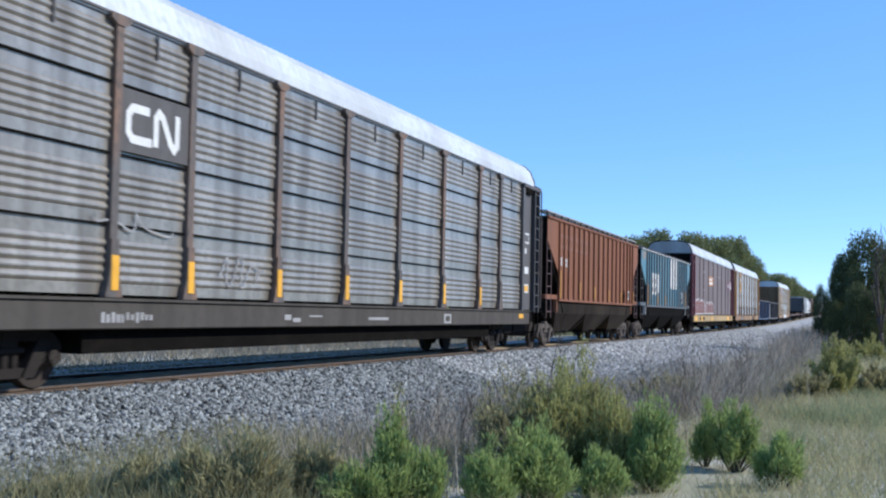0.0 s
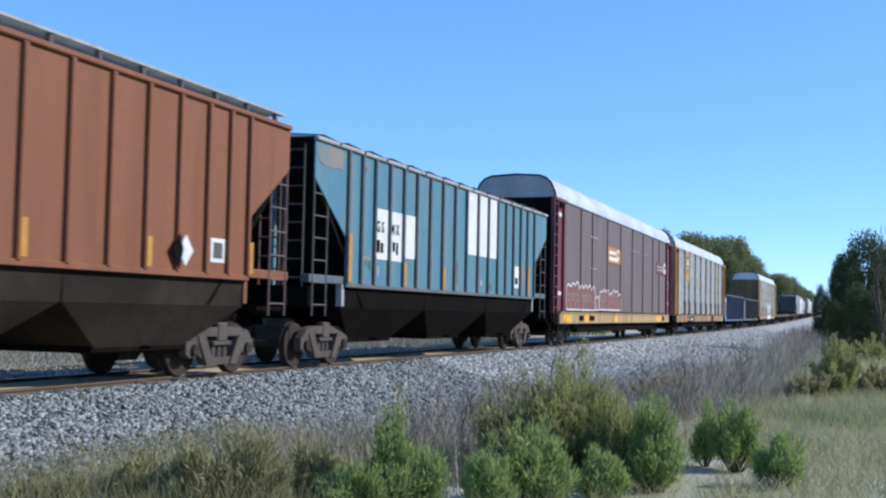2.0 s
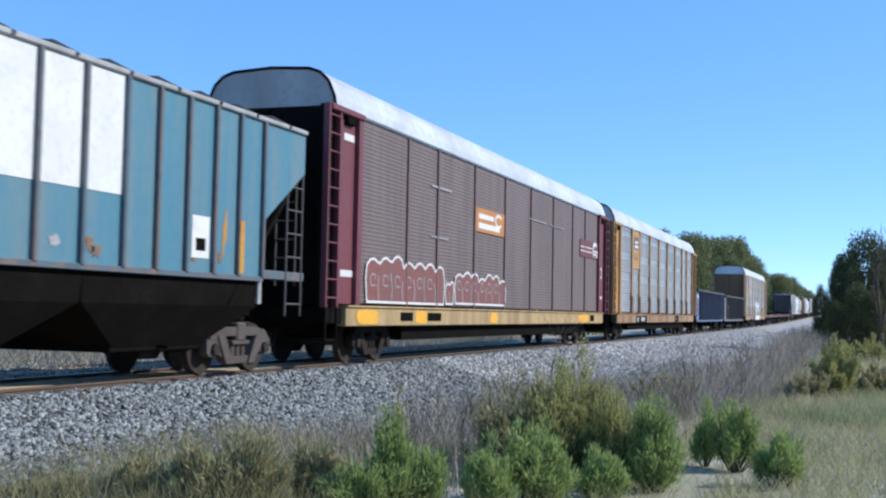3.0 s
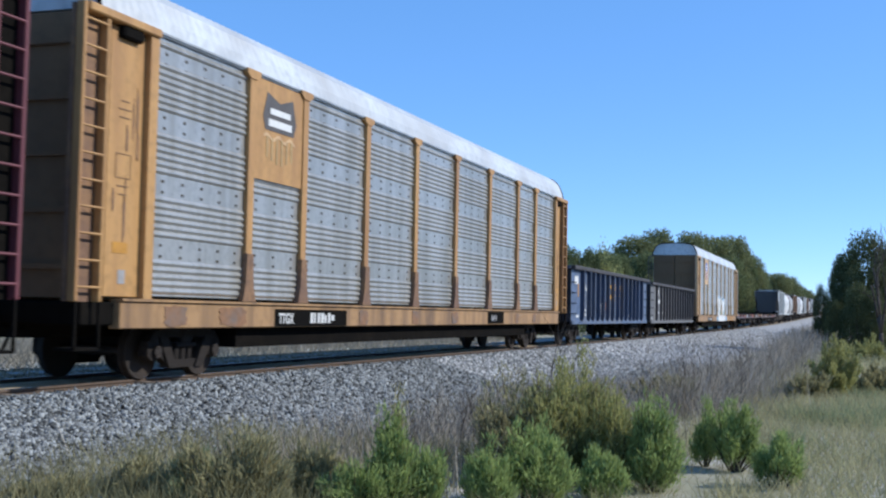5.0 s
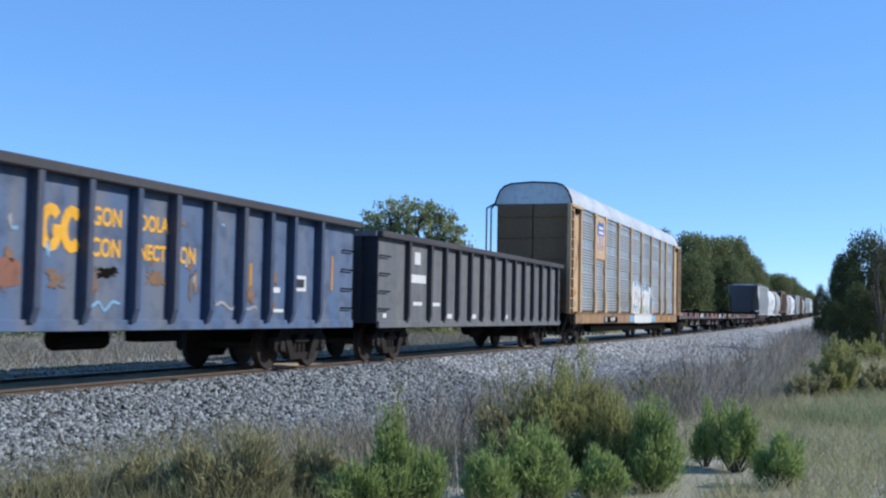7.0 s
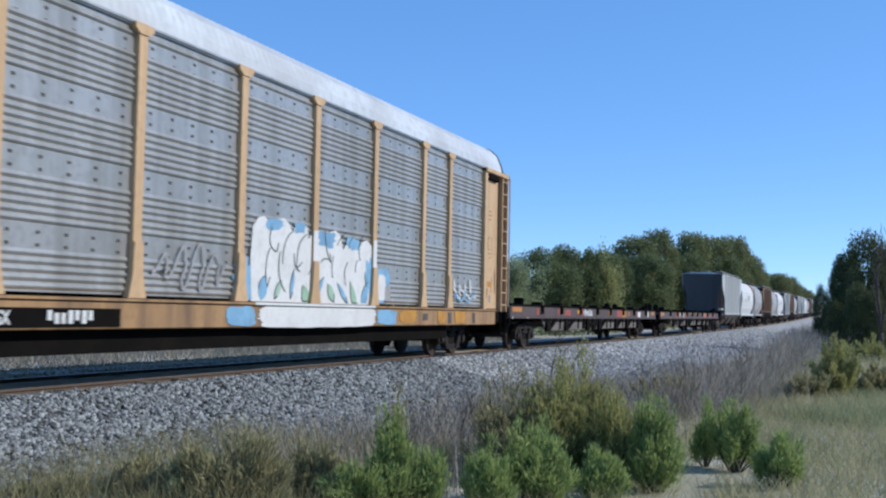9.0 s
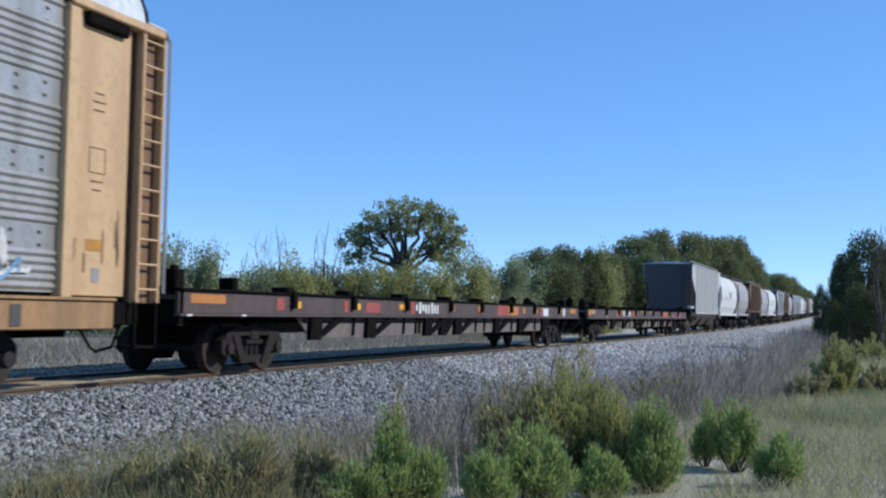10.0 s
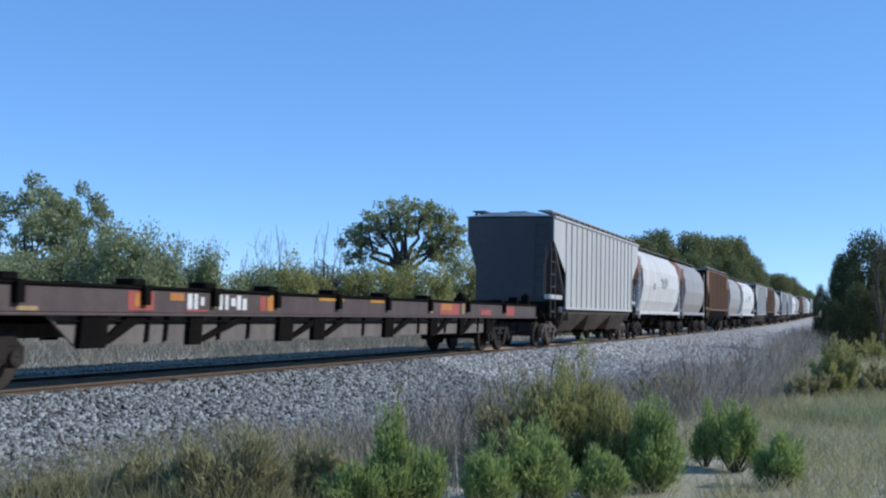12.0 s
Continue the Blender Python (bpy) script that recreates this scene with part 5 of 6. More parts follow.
    marks(car, "shield_bar", M_WHITE, 1.541, [(c - 0.42, c + 0.42, 4.48, 4.60), (c - 0.48, c + 0.48, 4.28, 4.40)])
    spray(car, "shield_field", M_WHITE, 1.534, [(c - 0.62, 4.215), (c - 0.66, 3.95), (c - 0.5, 3.66), (c, 3.50), (c + 0.5, 3.66), (c + 0.66, 3.95), (c + 0.62, 4.215)])
    for k in range(5):
        yy = c - 0.44 + k * 0.22
        side_rect(car, "shield_stripe", M_RED_PAINT, yy - 0.05, yy + 0.05, 3.56 + 0.45 * abs(yy - c) ** 2, 4.21, 1.541)
    side_rect(car, "sill_plate", M_BLACK, -8.1, -5.1, 0.60, 0.86, 1.565, "black number plate on the sill")
    lettering("TTGX", 0.24, M_WHITE, car, 1.572, -7.95, 0.65)
    number_bars(car, M_WHITE, 1.572, -6.7, 0.65, 0.18, 7)
    for k, (y0, y1, z0, z1, m_) in enumerate(((-1.9, -0.9, 0.6, 1.7, M_CYAN), (3.7, 5.3, 0.6, 1.9, M_CYAN), (4.5, 5.0, 1.1, 1.75, M_WHITE), (4.9, 5.3, 1.1, 1.5, M_CHALK))):
        spray(car, "graffiti", m_, 1.508 + 0.001 * k, bubble(y0, y1, max(z0, 1.04), z1, 80 + k, 34, 0.22), "white and pale blue graffiti lettering")
    spray(car, "graffiti", M_WHITE, 1.511, scallops(-1.25, 1.05, 1.03, 2.72, 3, 81), "white graffiti lettering")
    spray(car, "graffiti", M_WHITE, 1.512, scallops(0.95, 4.2, 1.03, 2.55, 4, 83), "white graffiti lettering")
    side_rect(car, "graffiti", M_WHITE, -1.2, 4.2, 0.967, 1.014, 1.602, "white graffiti on the ledge")
    for k, (y0, y1, z0, z1) in enumerate(((-0.75, -0.05, 2.30, 2.58), (0.35, 0.9, 2.32, 2.6), (1.35, 2.3, 2.12, 2.5), (2.75, 3.5, 2.15, 2.45), (-1.75, -1.25, 1.1, 1.9), (3.75, 4.25, 1.2, 2.1))):
        spray(car, "graffiti", M_CYAN, 1.5145, bubble(y0, y1, z0, z1, 160 + k, 22, 0.4), "pale blue graffiti edge")
    pr = random.Random(9)
    for k in range(26):
        cy, cz = -0.8 + 0.19 * k, 1.25 + 0.42 * (k % 3) + pr.uniform(-0.1, 0.15)
        ang, ln, wd = pr.uniform(0.6, 2.5), pr.uniform(0.2, 0.45), pr.uniform(0.07, 0.18)
        leaf = [(cy + math.cos(ang) * ln * math.cos(u) - math.sin(ang) * wd * math.sin(u) * abs(math.sin(u)), cz + math.sin(ang) * ln * math.cos(u) + math.cos(ang) * wd * math.sin(u) * abs(math.sin(u))) for u in np.linspace(0, 2 * math.pi, 19)[:-1]]
        leaf = [(a, max(1.06, b)) for a, b in leaf]
        if k % 3 == 0:
            spray(car, "graffiti_shade", M_GRAF_GREEN if k % 2 else M_CYAN, 1.515, leaf)
        stroke(car, "graffiti_line", M_TEAL, 1.523, leaf[:pr.choice((6, 9, 13))], 0.02)
    for p in posts[4:6]:
        side_rect(car, "graffiti", M_WHITE, p - 0.10, p + 0.10, 1.45, 2.45, 1.5555, "white graffiti on the post")
    spray(car, "graffiti", M_WHITE, 1.566, bubble(-1.1, 4.4, 0.55, 0.99, 150, 60, 0.06), "white graffiti on the sill")
    spray(car, "graffiti", M_CYAN, 1.566, bubble(-2.2, -1.05, 0.58, 0.96, 151, 20, 0.2), "pale blue graffiti on the sill")
    spray(car, "graffiti", M_CYAN, 1.566, bubble(4.3, 5.6, 0.58, 0.96, 152, 20, 0.2), "pale blue graffiti on the sill")
    stroke(car, "graffiti", M_CHALK, 1.518, scrawl(-4.4, -1.9, 1.1, 1.95, 130, 16), 0.05, "grey outline scrawl")
    stroke(car, "graffiti", M_WHITE, 1.518, scrawl(9.5, 11.6, 1.15, 1.8, 131, 16), 0.06, "white scrawl")
    stroke(car, "graffiti", M_CYAN, 1.525, scrawl(9.5, 11.6, 1.15, 1.5, 132, 10), 0.05, "pale blue scrawl")
    for k, (y0, y1) in enumerate(((5.7, 6.9), (8.3, 9.0), (9.6, 10.6))):
        spray(car, "sill_patch", M_YELLOW_WORN, 1.565, bubble(y0, y1, 0.6, 0.96, 520 + k, 30, 0.22), "worn yellow patch on the sill")
    marks(car, "sill_plate", M_GREY_PAINT, 1.568, [(7.3, 7.6, 0.7, 0.86), (9.15, 9.4, 0.62, 0.9), (11.2, 11.4, 0.62, 0.9)])

    # flat cars
    car, h = build_flat("flat_car", "empty dull brown container flat car", 201.65, 230.1, [-10.4, -7.6, -4.5, -1.3, 1.4, 4.4, 7.2, 10.6],
                        [(-9.4, -8.9, -7.8), (-6.6, -6.1, -4.9), (-2.96, -2.45, -1.2), (-1.78, -1.32, -0.72), (-0.65, -0.10, 1.15), (3.0, 3.5, 4.7), (5.6, 6.1, 7.2), (8.6, 9.0, 9.6)],
                        [-7.2, -4.25, -3.45, -3.2, 1.33, 2.13, 5.0, 7.8])
    PX = 1.4515
    marks(car, "paint_patch", M_ORANGE, PX, [(-13.8, -12.7, 0.97, 1.12), (-4.77, -4.25, 0.93, 1.08), (-1.17, -0.75, 0.92, 1.10), (1.31, 1.77, 0.92, 1.10), (4.3, 5.5, 0.84, 1.12), (6.05, 6.3, 0.9, 1.1), (12.6, 13.5, 0.95, 1.12)])
    marks(car, "paint_patch", M_RED_PAINT, PX, [(-10.85, -10.55, 0.88, 1.10), (-7.85, -7.65, 0.86, 1.10), (-6.7, -5.9, 0.86, 1.08), (-3.97, -3.74, 0.84, 1.15), (3.2, 4.25, 0.83, 1.14), (8.2, 8.5, 0.84, 1.1)])
    marks(car, "paint_patch", M_YELLOW, PX + 0.003, [(-10.3, -9.85, 0.92, 1.05), (-7.4, -7.0, 0.92, 1.05), (-4.68, -4.5, 0.97, 1.06), (-1.1, -0.85, 0.99, 1.09), (4.5, 4.85, 0.9, 1.02), (7.4, 7.85, 0.92, 1.08), (10.85, 11.25, 0.95, 1.08)])
    marks(car, "reflector", M_WHITE, 1.4925, [(-13.95, -13.8, 0.762, 0.795), (-12.2, -12.05, 0.762, 0.795)])
    number_bars(car, M_WHITE, PX + 0.007, -3.66, 0.86, 0.27, 8)
    marks(car, "paint_patch", M_WHITE, PX, [(8.6, 9.3, 0.84, 1.1), (11.5, 11.8, 0.84, 1.12)])
    car, h = build_flat("flat_car", "empty dull brown container flat car with white figures", 231.5, 260.9, [-11.2, -8.4, -6.4, -4.2, -1.5, 1.2, 4.0, 7.0, 10.5],
                        [(-9.7, -9.1, -8.2), (-6.93, -6.55, -5.0), (-3.86, -3.3, -1.9), (-2.4, -1.9, -0.6), (1.3, 1.8, 3.1), (4.3, 4.8, 6.0), (6.6, 7.0, 8.0), (9.0, 9.4, 10.0)],
                        [-8.0, -7.5, -5.9, -4.9, 0.2, 3.6, 5.6, 8.4])
    marks(car, "paint_patch", M_RED_PAINT, PX, [(-8.62, -7.95, 0.84, 1.13), (-7.05, -6.4, 0.835, 0.865), (-4.62, -4.40, 0.86, 1.12), (4.95, 6.5, 0.84, 1.13), (8.4, 9.4, 0.84, 1.0), (11.0, 11.9, 0.83, 1.12)])
    marks(car, "paint_patch", M_ORANGE, PX + 0.004, [(-14.5, -13.9, 0.90, 1.12), (-8.45, -8.12, 0.90, 1.10), (-7.52, -7.12, 1.0, 1.12), (-4.36, -4.05, 0.86, 1.12), (5.1, 5.9, 0.95, 1.12)])
    marks(car, "paint_patch", M_CREAM_SILL, PX + 0.002, [(-13.8, -13.2, 0.96, 1.12), (-11.0, -10.6, 0.82, 0.88), (-6.28, -6.12, 0.88, 1.2), (-4.25, -4.12, 0.95, 1.2), (4.25, 4.42, 0.88, 1.2), (6.75, 6.95, 0.86, 1.16)])
    marks(car, "paint_patch", M_YELLOW_WORN, PX + 0.002, [(-2.2, -1.0, 1.08, 1.14), (0.4, 1.2, 1.08, 1.14)])
    number_bars(car, M_WHITE, PX + 0.007, -7.02, 0.87, 0.25, 3)
    number_bars(car, M_WHITE, PX + 0.007, -6.05, 0.87, 0.25, 5)

    # hoppers behind
    ribs = [-6.6 + i * 0.88 for i in range(16)]
    grey, _ = build_hopper("hopper_car", "light grey ribbed covered hopper car", 262.5, 279.3, M_HOPPER_GREY, ribs, bottom=1.18, eave=4.30, top=4.50, frame_mat=M_HOPPER_GREY, end_mat=M_END_GREY, ladder_mat=M_END_GREY, rib_d=0.045, bay_mat=M_DUST, half=1.60)
    white, _ = build_round_hopper("hopper_car", "white curved-side covered hopper car", 280.3, 294.9, M_HOPPER_WHITE, M_RUST_CAR)
    spray(white, "emblem", M_GABLE, 1.556, bubble(-0.8, 2.2, 2.3, 3.1, 140, 34, 0.65), "faded grey emblem")
    spray(white, "emblem", M_CHALK, 1.556, bubble(-3.2, -2.4, 2.3, 2.7, 141, 14, 0.4), "faded grey emblem")
    pale, _ = build_round_hopper("hopper_car", "faded silver-grey curved-side covered hopper car", 295.9, 307.4, M_PINK_GREY, M_RUST_CAR)
    brown, _ = build_hopper("hopper_car", "tan brown ribbed covered hopper car", 308.4, 323.4, M_TAN, [-6.0 + i * 0.92 for i in range(14)], frame_mat=M_TAN)
    y = 324.4
    order = [pale, white, grey, brown, pale, grey, grey, white, pale, brown, grey, pale, white, grey, pale, grey, white, pale]
    half = {grey: 8.4, white: 7.3, pale: 5.75, brown: 7.5}
    for src in order:
        yc = y + half[src]
        c2 = copy_thing(src, path_pose(yc))
        CARS.append((c2, yc))
        for o in c2.children_recursive:
            if o.name.startswith("wheelset"):
                WHEELS.append((o, o.location.y))
        y += 2 * half[src] + 1.1


build_train()


# ---------------------------------------------------------------- plants
def quads_mesh(name, v, mat, parent=None, label=""):
    """v: array (n, 4, 3) of quads."""
    n = len(v)
    me = bpy.data.meshes.new(name)
    me.vertices.add(n * 4)
    me.vertices.foreach_set("co", np.asarray(v, dtype=np.float32).reshape(-1))
    me.loops.add(n * 4)
    me.loops.foreach_set("vertex_index", np.arange(n * 4, dtype=np.int32))
    me.polygons.add(n)
    me.polygons.foreach_set("loop_start", np.arange(0, n * 4, 4, dtype=np.int32))
    me.polygons.foreach_set("loop_total", np.full(n, 4, dtype=np.int32))
    me.update(calc_edges=True)
    me.validate()
    return link_mesh(name, me, mat, parent, label)


def unit(a):
    return a / np.maximum(np.linalg.norm(a, axis=-1, keepdims=True), 1e-6)


def leaves(rng, centres, size, spread=0.35, droop=0.0):
    """A leaf quad at each centre, turned at random, pointed at its ends."""
    n = len(centres)
    d = unit(rng.normal(size=(n, 3)) + (0, 0, -droop))
    u = unit(np.cross(d, rng.normal(size=(n, 3))))
    ln = size * rng.uniform(0.6, 1.4, (n, 1))
    wd = ln * rng.uniform(0.28, 0.45, (n, 1))
    p = centres
    return np.stack([p, p + d * ln * 0.5 + u * wd, p + d * ln, p + d * ln * 0.5 - u * wd], 1)


def blades(rng, roots, height, lean, width):
    """Grass blades: narrow quads that rise and lean."""
    n = len(roots)
    hgt = height * rng.uniform(0.5, 1.3, (n, 1))
    a = rng.uniform(0, 2 * np.pi, n)
    out = np.stack([np.cos(a), np.sin(a), np.zeros(n)], 1)
    b = rng.uniform(0, 2 * np.pi, n)
    side = np.stack([np.cos(b), np.sin(b), np.zeros(n)], 1) * width
    tip = roots + out * hgt * lean * rng.uniform(0.2, 1.2, (n, 1)) + np.array([0, 0, 1.0]) * hgt
    return np.stack([roots - side, roots + side, tip + side * 0.25, tip - side * 0.25], 1)


def branch_tree(rng, height, crown_r, trunk_r, forks=5, depth=3, lift=0.35, bare=False):
    """Limbs as (start, end, r0, r1) and the tips where leaf clumps sit."""
    limbs, tips = [], []

    def grow(p, d, length, r, lev):
        steps = 3
        for k in range(steps):
            d = unit(d + rng.normal(size=3) * 0.16)
            q = p + d * length / steps
            limbs.append((p, q, r, r * 0.82))
            p, r = q, r * 0.82
            if lev < depth and k > 0:
                for _ in range(2 if lev else 1):
                    sd = unit(d * 0.55 + unit(rng.normal(size=3)) * 0.85 + np.array([0, 0, 0.18]))
                    grow(p, sd, length * rng.uniform(0.45, 0.7), r * 0.6, lev + 1)
            if lev >= 1:
                tips.append(p)
        tips.append(p)

    base = np.zeros(3)
    top = np.array([rng.normal() * 0.1, rng.normal() * 0.1, height * lift])
    limbs.append((base, top * 0.5, trunk_r * 1.35, trunk_r))
    limbs.append((top * 0.5, top, trunk_r, trunk_r * 0.9))
    for k in range(forks):
        a = 2 * math.pi * (k + rng.uniform(-0.25, 0.25)) / forks
        sp = rng.uniform(0.55, 1.0) if k else 0.15
        d = unit(np.array([math.cos(a) * crown_r * sp, math.sin(a) * crown_r * sp, height * (1 - lift) * rng.uniform(0.55, 0.95)]))
        ln = math.hypot(crown_r * sp, height * (1 - lift)) * rng.uniform(0.55, 0.8)
        grow(top, d, ln, trunk_r * 0.62, 0)
    return limbs, np.array(tips)


def clump_offsets(rng, n, radius):
    """Points spread evenly through flattened balls."""
    return unit(rng.normal(size=(n, 3))) * (rng.uniform(0, 1, (n, 1)) ** 0.45) * radius * np.array([1.0, 1.0, 0.75])


def build_tree(name, label, seed, height, crown_r, trunk_r, leaf_mat, leaf_n=5000, leaf_size=0.24, clump=0.75, forks=5, lift=0.3, depth=2, category="tree", skirt=0.0, lumps=0, dome=False):
    rng = np.random.default_rng(seed)
    tree = thing(name, label, category, "trees beside the line")
    limbs, tips = branch_tree(rng, height, crown_r, trunk_r, forks, depth, lift)
    # fit the crown to the wanted height and width
    top = max(t[2] for t in tips) + clump * 0.5
    wide = np.percentile(np.linalg.norm(tips[:, :2], axis=1), 92)
    f = np.array([(crown_r - clump * 0.5) / wide, (crown_r - clump * 0.5) / wide, (height - clump * 0.4) / top])
    bm = B()
    for p, q, r0, r1 in limbs:
        if r0 > trunk_r * (0.1 if leaf_n else 0.02):
            rod(bm, Vector(p * f), Vector(q * f), max(r0, 0.012), 6 if r0 > 0.03 else 4, max(r1, 0.008))
    part("trunk", bm, M_BARK, tree, smooth=True)
    if leaf_n:
        seat = tips * f
        if dome:
            q = unit(rng.normal(size=(lumps, 3))) * rng.uniform(0.5, 1.0, (lumps, 1)) ** 0.6
            seat = q * np.array([crown_r - clump * 0.8, crown_r - clump * 0.8, height * 0.42 - clump * 0.6]) + np.array([0, 0, height * 0.58])
        elif lumps:
            seat = seat[rng.integers(0, len(seat), lumps)]
        pick = seat[rng.integers(0, len(seat), leaf_n)]
        cl = pick + clump_offsets(rng, leaf_n, clump)
        if skirt:
            k = int(leaf_n * skirt)
            a, rr = rng.uniform(0, 2 * np.pi, k), crown_r * 0.92 * np.sqrt(rng.uniform(0, 1, k))
            cl[:k] = np.stack([rr * np.cos(a), rr * np.sin(a), height * 0.5 * rng.uniform(0, 1, k) ** 1.2], 1)
        cl = cl[cl[:, 2] > 0.15]
        quads_mesh("crown", leaves(rng, cl, leaf_size), leaf_mat, tree)
    return tree


def build_oak(seed):
    """Low fork, spreading limbs and a lopsided domed crown of separate leaf clumps."""
    rng = np.random.default_rng(seed)
    tree = thing("tree", "spreading olive-green oak behind the track", "tree", "trees beside the line")
    bm = B()
    fork = Vector((0.0, 0.0, 4.4))
    rod(bm, Vector((-0.1, 0, 0)), Vector((0.05, 0.05, 2.2)), 0.42, 8, 0.34)
    rod(bm, Vector((0.05, 0.05, 2.2)), fork, 0.34, 8, 0.30)
    lobes = [((0.3, 0, 8.3), (2.9, 2.2, 1.5), 66), ((-3.4, 0.3, 6.9), (1.2, 1.2, 0.95), 20), ((3.1, -0.2, 7.0), (1.4, 1.6, 1.3), 30), ((-1.9, 0.6, 8.0), (1.4, 1.5, 0.9), 12), ((1.9, 0.2, 6.2), (1.3, 1.2, 0.5), 10), ((-1.2, 0.1, 6.9), (2.0, 1.2, 0.4), 7), ((2.6, 0.3, 8.0), (1.3, 1.4, 0.9), 16), ((-3.3, 0.2, 5.5), (0.9, 0.9, 0.45), 9), ((3.2, 0.0, 5.6), (1.3, 1.2, 0.7), 12)]
    heads = [Vector(h) for h in ((-3.0, 0.3, 6.7), (-1.8, 1.2, 7.8), (-2.3, -0.6, 7.3), (-0.9, -1.2, 8.6), (-0.3, -0.5, 9.0), (2.4, -0.7, 6.6), (0.3, 0.8, 8.9), (1.4, -0.9, 8.7), (2.1, 1.2, 7.8), (3.2, -0.3, 7.1))]
    for k, e in enumerate(heads):
        p = fork
        for q in range(1, 6):
            g = fork.lerp(e, q / 5) + Vector((rng.normal() * 0.22, rng.normal() * 0.22, rng.normal() * 0.14 - 0.02)) * (1 if q < 5 else 0)
            rod(bm, p, g, 0.20 - 0.03 * (q - 1), 6, 0.17 - 0.03 * (q - 1))
            p = g
    seats = []
    for c, r, n in lobes:
        for q in unit(rng.normal(size=(n, 3))) * rng.uniform(0.45, 1.0, (n, 1)):
            p = Vector((c[0] + q[0] * r[0], c[1] + q[1] * r[1], c[2] + q[2] * r[2]))
            near = min(heads, key=lambda h: (h - p).length)
            foot = fork.lerp(near, rng.uniform(0.6, 0.95))
            rod(bm, foot, foot.lerp(p, 0.9), 0.04, 4, 0.015)
            seats.append(tuple(p))
    part("trunk", bm, M_BARK, tree, smooth=True)
    seats = np.array(seats)
    n = 9800
    which = rng.integers(0, len(seats), n)
    size = rng.uniform(0.28, 0.62, len(seats))[which][:, None]
    quads_mesh("crown", leaves(rng, seats[which] + clump_offsets(rng, n, 1.0) * size, 0.19), M_LEAF_A, tree)
    return tree


def ground_at(x, y):
    return GROUND_Z + rise(max(0.0, min(y, 900))) * (1 if x < 14 else max(0.0, 1 - (x - 14) / 100))


def set_tree(src, x, y, sc=1.0, tall=1.0, used=set()):
    m = pose(x, y, ground_at(x, y) - 0.1, 0, 0, random.uniform(0, 360)) @ Matrix.Diagonal((sc, sc, sc * tall, 1))
    if src.name not in used:
        used.add(src.name)
        src.matrix_basis = m
        return src
    return copy_thing(src, m)


